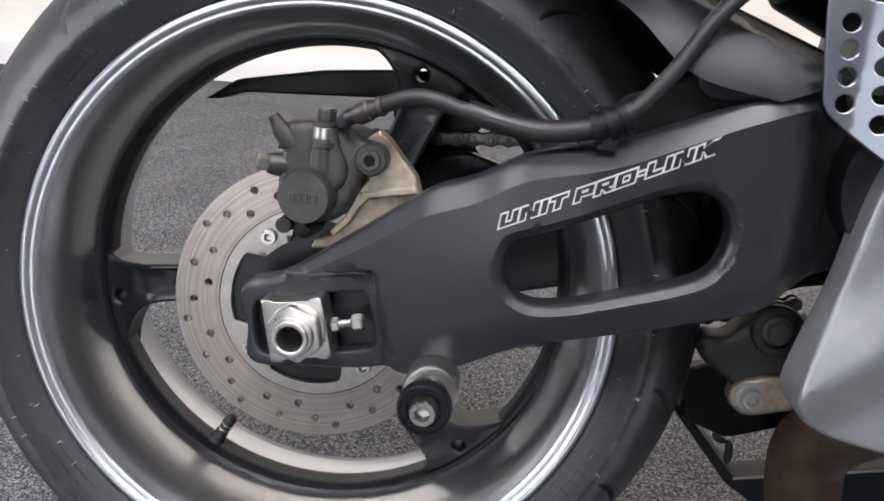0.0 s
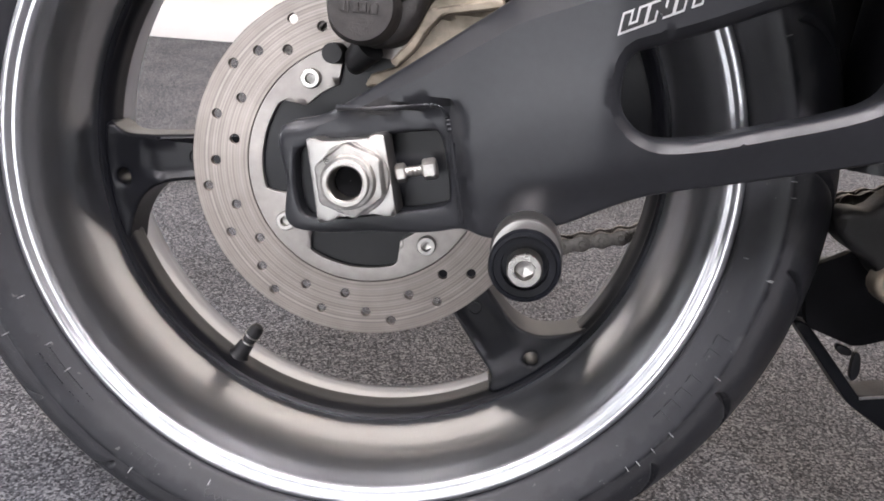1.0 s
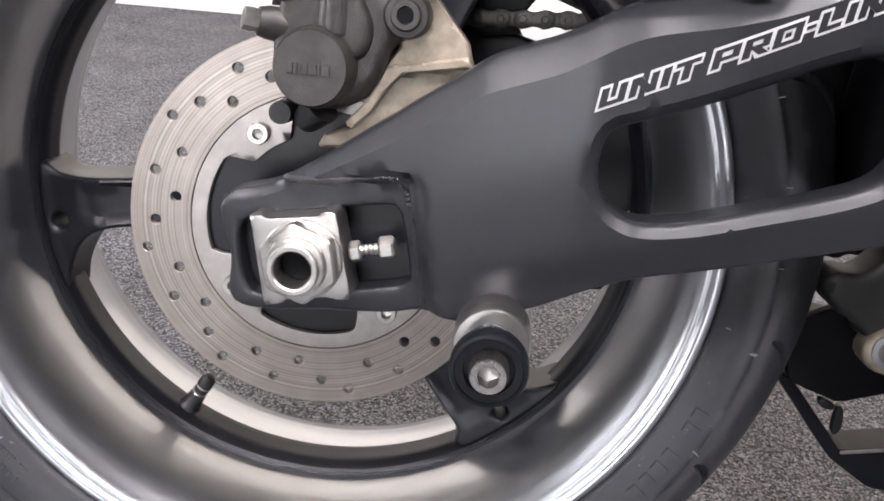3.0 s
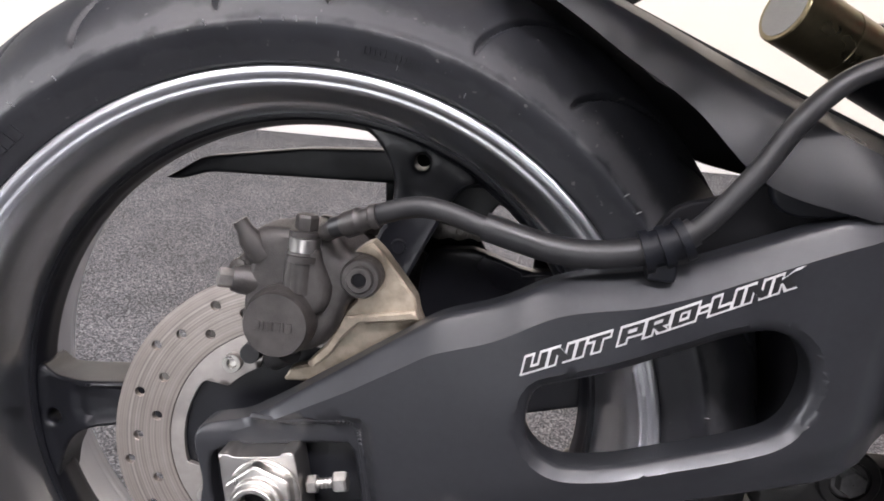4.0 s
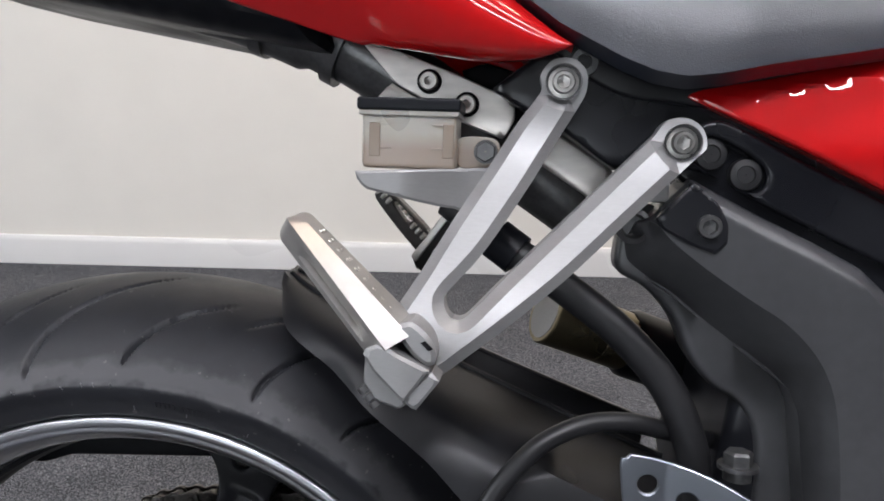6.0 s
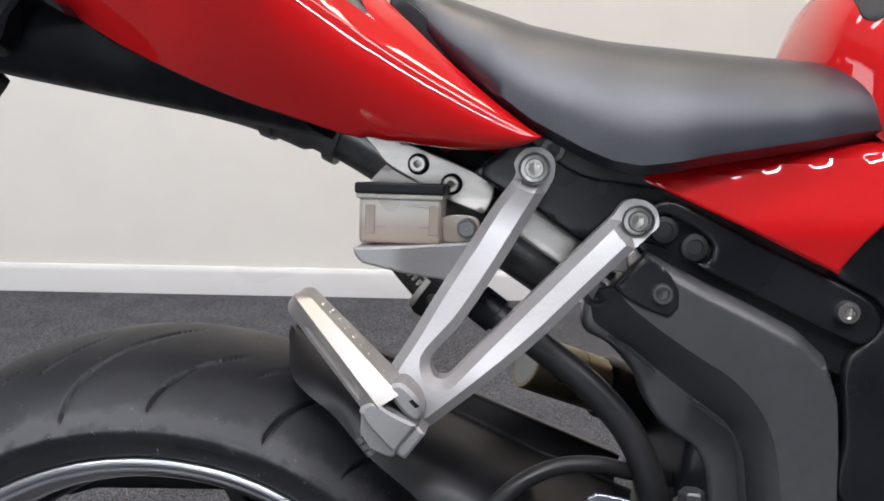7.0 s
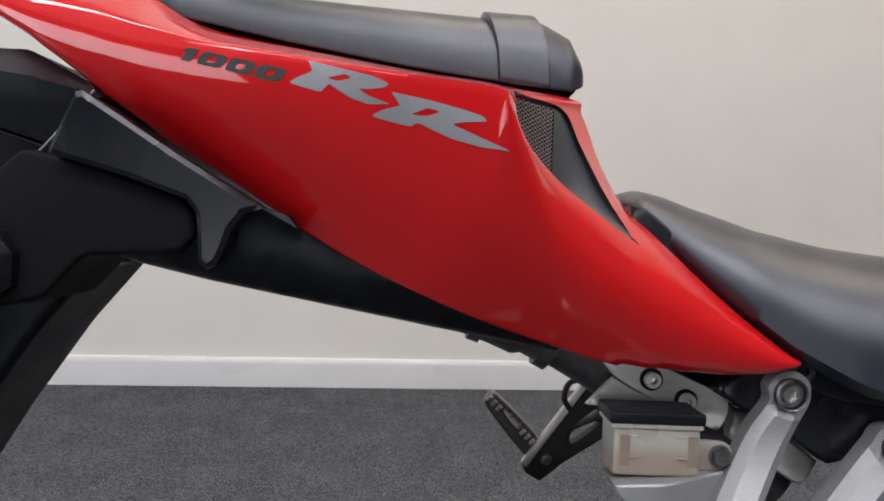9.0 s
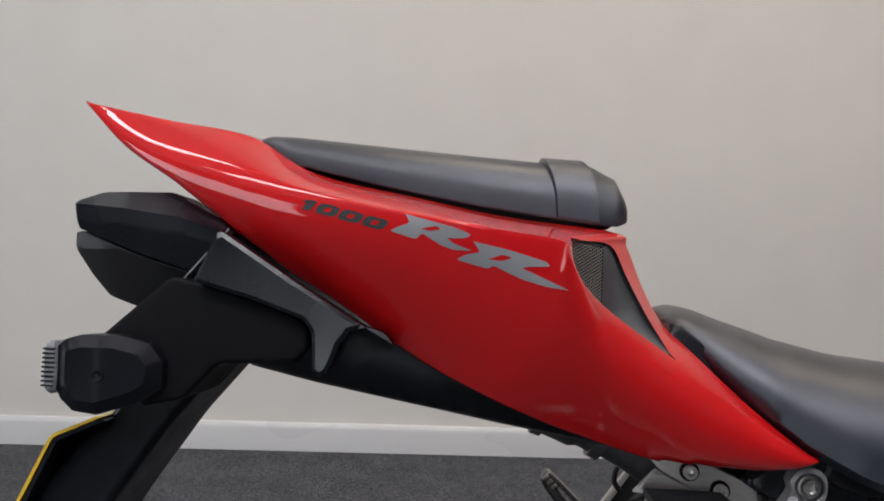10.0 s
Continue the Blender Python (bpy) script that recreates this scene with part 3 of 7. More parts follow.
# the black band inside the rim, with raised edges
bm = bmesh.new()
lathe(bm, [(0.2105, -0.016), (0.2068, -0.0172), (0.205, -0.0155), (0.2042, -0.0115), (0.2026, -0.009), (0.2014, -0.003), (0.2022, 0.003), (0.2012, 0.007),
           (0.2022, 0.0125), (0.204, 0.0165), (0.2068, 0.0195), (0.2098, 0.02), (0.2105, 0.0)], 180, closed=True)
part("rim_band", bm, M_BLACK, wheel, "satin black band inside the rim")


def spoke_mesh(angle):
    """One hollow-looking cast spoke, flared at the rim."""
    lead = [(0.046, 0.024), (0.075, 0.0185), (0.12, 0.0168), (0.15, 0.018), (0.165, 0.022), (0.178, 0.032), (0.188, 0.05), (0.193, 0.07)]
    trail = [(0.046, -0.024), (0.075, -0.0185), (0.12, -0.0168), (0.17, -0.017), (0.188, -0.0195), (0.1965, -0.027)]
    pts = trail + [(0.2015, -0.02), (0.2025, 0.0), (0.2015, 0.025), (0.1985, 0.05)] + lead[::-1]
    ca, sa = math.cos(angle), math.sin(angle)
    outline = [(1.017 * r * ca - t * sa, 1.017 * r * sa + t * ca) for r, t in pts]
    hole = circle2((0.1935 * ca - 0.0145 * sa, 0.1935 * sa + 0.0145 * ca), 0.0056, 16)

    def front(u, w):
        r = np.hypot(u, w)
        t = np.abs(-u * sa + w * ca)
        flare = np.clip((r - 0.165) / 0.03, 0, 1)
        dish = np.clip((0.0135 - t) / 0.003, 0, 1) * np.clip((r - 0.1) / 0.01, 0, 1) * np.clip((0.176 - r) / 0.006, 0, 1)
        return -0.026 + 0.012 * flare + 0.0035 * dish - 0.02 * np.clip((0.1 - r) / 0.06, 0, 1)
    return slab(outline, front, 0.022, 0.0045, 0.0035, holes=[hole])


SPOKES = [radians(a) for a in (66.2, 186.2, -53.8)]
for a in SPOKES:
    part("spoke", spoke_mesh(a), M_BLACK, wheel, "satin black cast spoke")
    bm = bmesh.new()
    c = (0.1345 * math.cos(a), 0.1345 * math.sin(a))
    lathe(bm, [(0.0058, -0.0215), (0.0056, -0.0235), (0.0046, -0.0237), (0.0042, -0.0229), (0.0002, -0.0229)], 20, c)
    part("spoke_boss", bm, M_BLACK, wheel)
bm = bmesh.new()
lathe(bm, [(0.02, -0.118), (0.03, -0.116), (0.031, -0.075), (0.052, -0.058), (0.054, -0.03), (0.048, 0.0), (0.054, 0.035), (0.06, 0.06), (0.02, 0.062)], 48)
part("hub", bm, M_BLACK, wheel)


def tyre_mesh():
    """The tyre with its tread grooves cut in as real relief."""
    side = [(0.2355, -0.0895), (0.239, -0.092), (0.2402, -0.0935), (0.2412, -0.0955), (0.243, -0.0968), (0.246, -0.0985), (0.25, -0.1012),
            (0.254, -0.1038), (0.258, -0.1058), (0.261, -0.107), (0.2632, -0.1077), (0.2648, -0.1074)]
    a0 = math.asin(0.1061 / CROWN)
    arc = []
    near_steps = [-a0 + 1.2 * a0 * i / 62 for i in range(63)]
    for a in near_steps + [0.2 * a0 + 0.8 * a0 * i / 14 for i in range(1, 15)]:
        arc.append((TYRE_R - CROWN + CROWN * math.cos(a), CROWN * math.sin(a)))
    prof = side + arc[1:-1] + [(r, -v) for r, v in reversed(side)]
    prof = np.array(prof)
    s0 = len(side)
    n = 1400
    th = np.arange(n) * TAU / n
    r = np.repeat(prof[:, 0][None], n, 0)
    v = np.repeat(prof[:, 1][None], n, 0)
    nr = np.clip(r - (TYRE_R - CROWN), 0.001, None)
    length = np.hypot(nr, v)
    out_r, out_v = nr / length, v / length
    s = np.abs(np.arcsin(np.clip(v / CROWN, -1, 1))) / a0
    deg = np.degrees(th)[:, None] + np.zeros_like(s)
    depth = np.zeros_like(s)
    period = 360 / 11
    for start, sweep, inner, outer_s, wide in ((102.9, 21.5, 0.1, 0.94, 0.0024), (89.3, 30.0, 0.34, 0.9, 0.0024), (112.7, 22.0, 0.2, 0.54, 0.002)):
        for mirror in (1, -1):
            here = (np.sign(v) == -mirror) if mirror else None
            q = (0.92 - s) / 0.92
            line = start - sweep * np.clip(q, 0, 1) ** 1.8 + (0 if mirror == 1 else period / 2)
            d = (deg - line + period / 2) % period - period / 2
            d = np.radians(d) * r
            taper = np.clip((s - inner) / 0.18, 0, 1) * np.clip((outer_s - s) / 0.06, 0, 1)
            w = wide * (0.35 + 0.65 * taper)
            cut = np.clip((w - np.abs(d)) / 0.0013, 0, 1) * np.clip(taper * 3, 0, 1)
            depth = np.maximum(depth, np.where(here, cut * 0.0042, 0))
    tread = np.zeros(len(prof), bool)
    tread[s0:len(prof) - s0] = True
    depth *= tread[None]
    r2, v2 = r - depth * out_r, v - depth * out_v
    co = np.stack([r2 * np.cos(th)[:, None], v2, r2 * np.sin(th)[:, None]], 2).reshape(-1, 3)
    k = len(prof)
    i, j = np.meshgrid(np.arange(n), np.arange(k - 1), indexing="ij")
    quad = np.stack([i * k + j, ((i + 1) % n) * k + j, ((i + 1) % n) * k + j + 1, i * k + j + 1], 2).reshape(-1, 4)
    me = bpy.data.meshes.new("tmp")
    me.from_pydata(co.tolist(), [], quad.tolist())
    bm = bmesh.new()
    bm.from_mesh(me)
    bpy.data.meshes.remove(me)
    return bm


part("tyre", tyre_mesh(), M_TYRE, wheel, "worn black sport tyre with curved grooves", sharp=60)

# raised marks on the sidewall, moulding ribs and unreadable lettering bars
rng = random.Random(4)


def polar_bar(bm, a0, a1, r0, r1, v, thick=0.0012):
    steps = max(1, int(abs(a1 - a0) / 0.02))
    rows = []
    for i in range(steps + 1):
        a = a0 + (a1 - a0) * i / steps
        rows.append([bm.verts.new((r * math.cos(a), v(r) - h, r * math.sin(a))) for r, h in ((r0, 0), (r0, thick), (r1, thick), (r1, 0))])
    for p, q in zip(rows, rows[1:]):
        for i in range(3):
            bm.faces.new((p[i], p[i + 1], q[i + 1], q[i]))
    bm.faces.new(rows[0])
    bm.faces.new(rows[-1][::-1])


side_v = lambda r: -float(np.interp(r, [0.2412, 0.243, 0.246, 0.25, 0.254, 0.258, 0.261, 0.2632], [0.0955, 0.0968, 0.0985, 0.1012, 0.1038, 0.1058, 0.107, 0.1077]))
for centre, count, letter, r0, r1 in ((-66, 11, 0.75, 0.2515, 0.2548), (-28, 7, 2.4, 0.2505, 0.258), (-123, 4, 1.3, 0.251, 0.2575), (-140, 18, 0.6, 0.2545, 0.2575),
                                      (-140, 18, 0.6, 0.2485, 0.2515), (80, 12, 0.7, 0.251, 0.255), (140, 8, 1.6, 0.249, 0.257)):
    bm = bmesh.new()
    a = centre - count * letter / 2
    for i in range(count):
        if rng.random() < 0.86:
            polar_bar(bm, radians(a), radians(a + letter * 0.62), r0, r1, side_v)
        a += letter
    part("sidewall_marking", bm, M_TYRE, wheel, "raised unreadable moulded lettering")


def polar_text(body, a0, a1, r0, high, surface):
    """Raised letters round the wheel, feet towards the hub, read clockwise from angle a0 to a1 in degrees."""
    v, f = text_mesh(body)
    lo, hi = v.min(0), v.max(0)
    q = (v - lo) / (hi - lo)
    bm = bmesh.new()
    vs = []
    for x, y in q:
        a, r = radians(a0 + (a1 - a0) * x), r0 + high * y
        vs.append(bm.verts.new((r * math.cos(a), surface(r) - 0.0009, r * math.sin(a))))
    for p in f:
        try:
            bm.faces.new([vs[i] for i in p])
        except ValueError:
            pass
    r = bmesh.ops.extrude_face_region(bm, geom=bm.faces[:])
    bmesh.ops.translate(bm, vec=(0, 0.0016, 0), verts=[g for g in r["geom"] if isinstance(g, bmesh.types.BMVert)])
    return bm


part("sidewall_size", polar_text("190/50ZR17 M/C (73W)", -84.6, -112.5, 0.2508, 0.0052, side_v), M_TYRE, wheel, "raised moulded tyre size lettering", sharp=20)
bm = bmesh.new()
for i in range(48):
    a = rng.uniform(0, 360)
    r0 = rng.choice((0.262, 0.2632, 0.2632, 0.2465))
    tube(bm, [(r0 * math.cos(radians(a)), side_v(r0) - 0.0, r0 * math.sin(radians(a))),
              ((r0 + 0.003) * math.cos(radians(a)), side_v(r0) - rng.uniform(0.001, 0.004), (r0 + 0.003) * math.sin(radians(a)))], 0.00035, 5)
tagged(part("tyre_hair", bm, M_STICKER, wheel, "short rubber moulding hairs"), kind="stuff")

# valve
d = Vector((math.cos(radians(59)), 0, math.sin(radians(59))))
base = Vector((0, 0.001, 0)) - 0.2065 * d
axis = (d + Vector((0, -0.12, 0))).normalized()
bm = bmesh.new()
tube(bm, [base - axis * 0.003, base + axis * 0.0015, base + axis * 0.0035, base + axis * 0.006, base + axis * 0.009, base + axis * 0.017, base + axis * 0.02], [0.0118, 0.0115, 0.0095, 0.0078, 0.0068, 0.006, 0.005], 22)
valve = part("valve_stem", bm, M_HOSE, wheel, "black rubber valve stem")
bm = bmesh.new()
tube(bm, [base + axis * 0.0195, base + axis * 0.0205, base + axis * 0.0215, base + axis * 0.0235, base + axis * 0.024, base + axis * 0.0275, base + axis * 0.0335, base + axis * 0.0365, base + axis * 0.0372],
     [0.0044, 0.0056, 0.005, 0.005, 0.0056, 0.0057, 0.0055, 0.0036, 0.0012], 18)
part("valve_cap", bm, M_BLKSTICK, wheel, "black anodised valve cap with bright rings")
for k, s_ in enumerate((0.0198, 0.0258)):
    bm = bmesh.new()
    tube(bm, [base + axis * s_, base + axis * (s_ + 0.0003), base + axis * (s_ + 0.0013), base + axis * (s_ + 0.0016)], [0.0054, 0.0061, 0.0061, 0.0054], 20)
    part("valve_ring", bm, M_ALU_POL, wheel, "bright metal ring")

# brake disc -----------------------------------------------------------------
DISC_V = -0.05
holes = []
for i in range(8):
    for k, r in enumerate((0.0862, 0.0975, 0.1043, 0.0895, 0.1005)):
        a = radians(-141 + 45 * i + 9.3 * k)
        holes.append(circle2((r * math.cos(a), r * math.sin(a)), 0.0031, 12))
inner = circle2((0, 0), 0.0768, 110)
bm = slab(circle2((0, 0), 0.1123, 180), DISC_V, DISC_V + 0.0046, 0.0055, 0.0006, holes=[inner] + holes)
disc = part("brake_disc", bm, M_DISC_RING, bike, "drilled steel brake disc with fine wear rings")
disc.matrix_local = Matrix.Translation((0.0012, DISC_V, 0.0002)) @ WHEEL_TURN @ Matrix.Translation((0, -DISC_V, 0))
BOLT_A = [radians(a) for a in (127, 219, 311, 37)]
scallop = []
for i in range(120):
    a = TAU * i / 120
    near = min(abs((a - b + math.pi) % TAU - math.pi) for b in BOLT_A)
    k = max(0.0, min(1.0, (near - 0.22) / 0.16))
    k = k * k * (3 - 2 * k)
    scallop.append(((0.053 + 0.0145 * k) * math.cos(a), (0.053 + 0.0145 * k) * math.sin(a)))
bm = slab(circle2((0, 0), 0.0766, 110), DISC_V + 0.0004, DISC_V + 0.0046, 0.005, 0.0005, holes=[np.array(scallop), *[circle2((0.064 * math.cos(a), 0.064 * math.sin(a)), 0.004, 12) for a in BOLT_A]])
part("disc_carrier", bm, M_DISC, disc)
for a in BOLT_A:
    bm = bolt_mesh((0.064 * math.cos(a), 0.064 * math.sin(a)), 0.0062, DISC_V + 0.002, DISC_V - 0.0055, 0.48, 24, washer=0.0082)
    part("disc_bolt", bm, M_ZINC, disc, "dull steel socket bolt")
bm = bmesh.new()
lathe(bm, [(0.02, -0.0435), (0.069, -0.044), (0.0695, -0.03), (0.02, -0.03)], 64)
part("hub_flange", bm, M_BLACK, disc)

# swingarm -------------------------------------------------------------------
ARM_TOP = [(-0.041, 0.024), (-0.012, 0.036), (0.031, 0.066), (0.075, 0.098), (0.095, 0.112), (0.125, 0.124), (0.158, 0.142), (0.197, 0.151), (0.225, 0.159),
           (0.255, 0.171), (0.3, 0.189), (0.345, 0.203), (0.4, 0.214)]
ARM_LOW = [(0.44, 0.2), (0.44, 0.12), (0.41, 0.085), (0.375, 0.068), (0.345, 0.053), (0.322, 0.043), (0.285, 0.034), (0.229, 0.021), (0.176, 0.009), (0.149, -0.002), (0.126, -0.014),
           (0.111, -0.019), (0.088, -0.026), (0.07, -0.0235), (0.05, -0.028), (0.02, -0.031), (-0.031, -0.034), (-0.036, -0.006)]
ARM_HOLE = [(0.151, 0.081), (0.1475, 0.066), (0.151, 0.05), (0.167, 0.039), (0.192, 0.041), (0.23, 0.051), (0.262, 0.06), (0.285, 0.07), (0.2945, 0.086), (0.296, 0.105), (0.288, 0.12), (0.273, 0.127),
            (0.252, 0.123), (0.221, 0.110), (0.186, 0.095), (0.164, 0.087)]
SLOT = [(-0.031, 0.004), (-0.026, 0.0145), (0.008, 0.023), (0.045, 0.0305), (0.0535, 0.027), (0.0605, -0.004), (0.055, -0.0115), (0.02, -0.019), (-0.018, -0.026), (-0.027, -0.02)]
face_of_u = interp([-0.05, 0.0, 0.06, 0.14, 0.2, 0.28, 0.31, 0.325, 0.34, 0.352, 0.37, 0.45], [-0.104, -0.1045, -0.109, -0.117, -0.116, -0.105, -0.1, -0.096, -0.086, -0.07, -0.052, -0.045])


def soft(x):
    x = np.clip(x, 0, 1)
    return x * x * (3 - 2 * x)


ARM_HOLE_D = loop2(ARM_HOLE, 0.004)
top_curve = spline([(p[0], 0, p[1]) for p in ARM_TOP], 12)
TOP_U, TOP_W = [p.x for p in top_curve], [p.z for p in top_curve]
WIDE_U, WIDE_W = [-0.04, 0.0, 0.05, 0.1, 0.2, 0.32], [0.003, 0.007, 0.014, 0.018, 0.017, 0.014]


def arm_face(u, w):
    """The arm's outer surface: a flat axle plate behind the weld, the full beam in front, leaning back towards its upper edge."""
    u, w = np.asarray(u, float), np.asarray(w, float)
    v = face_of_u(u)
    weld = 0.0555 - 0.21 * (w - 0.05)
    lip = 0.0455 + 0.17 * (u - 0.05)
    body = np.maximum(soft((u - weld) / 0.006), soft((w - lip + 0.002) / 0.006))
    v = v - 0.0055 * body + 0.002
    depth = np.interp(u, TOP_U, TOP_W) - w
    wide = np.interp(u, WIDE_U, WIDE_W)
    lean = np.clip((wide - depth) / wide, 0, 1)
    v = v + 0.75 * wide * lean + 0.006 * soft((depth - 0.05) / 0.12)
    d = edge_distance([ARM_HOLE_D], np.stack([u, w], 1))
    v = v + 0.006 * np.clip((0.0065 - d) / 0.0065, 0, 1)
    low = soft((0.03 - (w - np.interp(u, [0.08, 0.15, 0.23, 0.3, 0.36], [-0.026, 0.0, 0.022, 0.038, 0.06]))) / 0.03) * soft((u - 0.07) / 0.04)
    return v + 0.006 * low ** 1.5


us = np.arange(-0.02, 0.43, 0.0022)
ridge = np.stack([us, np.interp(us, TOP_U, TOP_W) - np.interp(us, WIDE_U, WIDE_W)], 1)
tangent = np.roll(ARM_HOLE_D, -1, 0) - np.roll(ARM_HOLE_D, 1, 0)
tangent /= np.linalg.norm(tangent, axis=1)[:, None]
across = np.stack([tangent[:, 1], -tangent[:, 0]], 1)
rings = [ARM_HOLE_D + s * across * 0.0065 for s in (1, -1)]
ARM_CREASES = [ridge] + [q[(~inside(ARM_HOLE_D, q)) & (edge_distance([ARM_HOLE_D], q) > 0.0062)] for q in rings]
ARM_CREASES = [q for q in ARM_CREASES if len(q)]
bm = slab(ARM_TOP + ARM_LOW, arm_face, lambda u, w: face_of_u(u) + 0.0255, 0.0045, 0.0028, holes=[ARM_HOLE, SLOT], creases=ARM_CREASES)
arm = part("swingarm", bm, M_ARM, bike, "dark grey satin aluminium swingarm with a window")
# the arm's inner wall, seen through the window, and its far beam
bm = slab([(0.075, 0.06), (0.16, 0.125), (0.26, 0.165), (0.36, 0.195), (0.44, 0.2), (0.44, 0.08), (0.33, 0.05), (0.31, 0.075), (0.305, 0.125), (0.28, 0.138), (0.21, 0.115), (0.155, 0.09), (0.14, 0.06), (0.15, 0.02), (0.1, 0.0)],
          lambda u, w: face_of_u(u) + 0.022, lambda u, w: face_of_u(u) + 0.028, 0.01, 0.0)
part("inner_wall", bm, M_BLACK, arm)
bm = slab([(-0.03, 0.03), (0.06, 0.06), (0.062, 0.1), (0.068, 0.113), (0.1, 0.117), (0.115, 0.113), (0.145, 0.104), (0.2, 0.115), (0.42, 0.19), (0.44, 0.08), (0.3, 0.03), (0.08, -0.03), (-0.03, -0.03)], 0.08, 0.097, 0.01, 0.004, smooth=False)
part("far_beam", bm, M_BLACK, arm)
bm = bmesh.new()
tube(bm, [(0.42, -0.09, 0.14), (0.42, 0.12, 0.14)], 0.055, 24)
part("cross_tube", bm, M_BLACK, arm)

# dark guard strip between the arm's upper edge and the hugger
bm = slab([(0.205, 0.155), (0.215, 0.182), (0.235, 0.1905), (0.25, 0.1965), (0.27, 0.204), (0.315, 0.205), (0.34, 0.2), (0.345, 0.18), (0.24, 0.15)], -0.076, -0.068, 0.008, 0.002)
part("guard_strip", bm, M_DARK, arm, "black plastic guard strip")

# weld bead
bm = bmesh.new()
bead = spline([(-0.008, 0, 0.0385), (0.02, 0, 0.0415), (0.045, 0, 0.0455), (0.0535, 0, 0.043), (0.0575, 0, 0.034), (0.0635, 0, 0.008), (0.0695, 0, -0.02)], 12)
path, rad = [], []
for i, p in enumerate(bead):
    path.append((p.x, float(arm_face([p.x], [p.z])[0]) + 0.0012, p.z))
    rad.append(0.002 + 0.0003 * (1 if i % 2 else -1))
tube(bm, path, rad, 8)
part("weld_bead", bm, M_ARM, arm)

# axle block, nut and chain adjuster
BLOCK = [(-0.020, 0.0212), (-0.0125, 0.0222), (-0.0115, 0.0205), (0.0155, 0.025), (0.016, 0.0272), (0.0232, 0.0284), (0.0338, -0.0163), (0.0245, -0.0178), (0.0235, -0.0163), (-0.001, -0.021), (-0.0015, -0.0232), (-0.0108, -0.0252)]
bm = slab(BLOCK, -0.121, -0.098, 0.003, 0.0007, smooth=False)
block = part("axle_block", bm, M_ALU_POL, bike, "machined aluminium axle block")
AX = (0.008, 0.002)
bm = bmesh.new()
lathe(bm, [(0.0205, -0.118), (0.0205, -0.1225), (0.0198, -0.1232), (0.0182, -0.1234), (0.0182, -0.131), (0.0172, -0.1322), (0.0152, -0.1325), (0.0148, -0.133),
           (0.0148, -0.1368), (0.0142, -0.1375), (0.0126, -0.1378), (0.0126, -0.1415), (0.0121, -0.142), (0.0102, -0.142), (0.0093, -0.141), (0.0088, -0.12), (0.0002, -0.119)], 54, AX, hexes=(3, 4, 5), turn=0.2)
part("axle_nut", bm, M_ZINC, block, "plain steel axle nut and hollow axle end", sharp=30)
# black disc inside the hollow axle, in place of the bore's shade
bm = bmesh.new()
lathe(bm, [(0.0087, -0.128), (0.0002, -0.128)], 24, AX)
part("axle_bore_shade", bm, M_DARK, block)
d = Vector((0.024, 0, 0.0058)).normalized()
a0 = Vector((0.030, -0.111, 0.0058))
bm = bmesh.new()
pts, rr = [], []
for i in range(19):
    pts.append(a0 + d * (0.0012 * i))
    rr.append(0.0032 if i % 2 else 0.0028)
tube(bm, pts, rr, 12)
part("adjuster_thread", bm, M_ZINC, block)
bm = bmesh.new()
tube(bm, [a0, a0 + d * 0.0012, a0 + d * 0.0052, a0 + d * 0.006], [0.0048, 0.0056, 0.0056, 0.0048], 6)
tube(bm, [a0 + d * 0.0155, a0 + d * 0.0165, a0 + d * 0.0222, a0 + d * 0.0235], [0.0052, 0.0062, 0.0062, 0.0054], 6)
part("adjuster_nut", bm, M_ZINC, block, "small yellowed zinc hexagon nut", sharp=20)
bm = slab([(-0.034, 0.02), (0.056, 0.036), (0.066, -0.012), (-0.026, -0.03)], -0.0905, -0.084, 0.008, 0.0, smooth=False)
part("slot_back", bm, M_BLACK, block)

# paddock stand bobbin
BB = (0.107, -0.027)
bm = bmesh.new()
lathe(bm, [(0.0002, -0.108), (0.0195, -0.108), (0.0195, -0.12), (0.0188, -0.1215), (0.0188, -0.124), (0.0196, -0.1255), (0.0196, -0.131), (0.0185, -0.133), (0.012, -0.134)], 48, BB)
bob = part("stand_bobbin", bm, M_ALU_POL, bike, "turned aluminium and black plastic stand bobbin")
bm = bmesh.new()
lathe(bm, [(0.0125, -0.13), (0.0125, -0.146), (0.0165, -0.152), (0.0182, -0.1535), (0.0186, -0.156), (0.0186, -0.161), (0.0178, -0.1632), (0.0162, -0.1635), (0.0158, -0.162), (0.0122, -0.1618), (0.0118, -0.158), (0.0002, -0.158)], 48, BB)
part("bobbin_sleeve", bm, M_PLASTIC, bob, "black plastic sleeve")
part("bobbin_bolt", bolt_mesh(BB, 0.0092, -0.158, -0.1695, 0.5), M_ZINC, bob, "cream zinc socket bolt")

# lettering on the arm

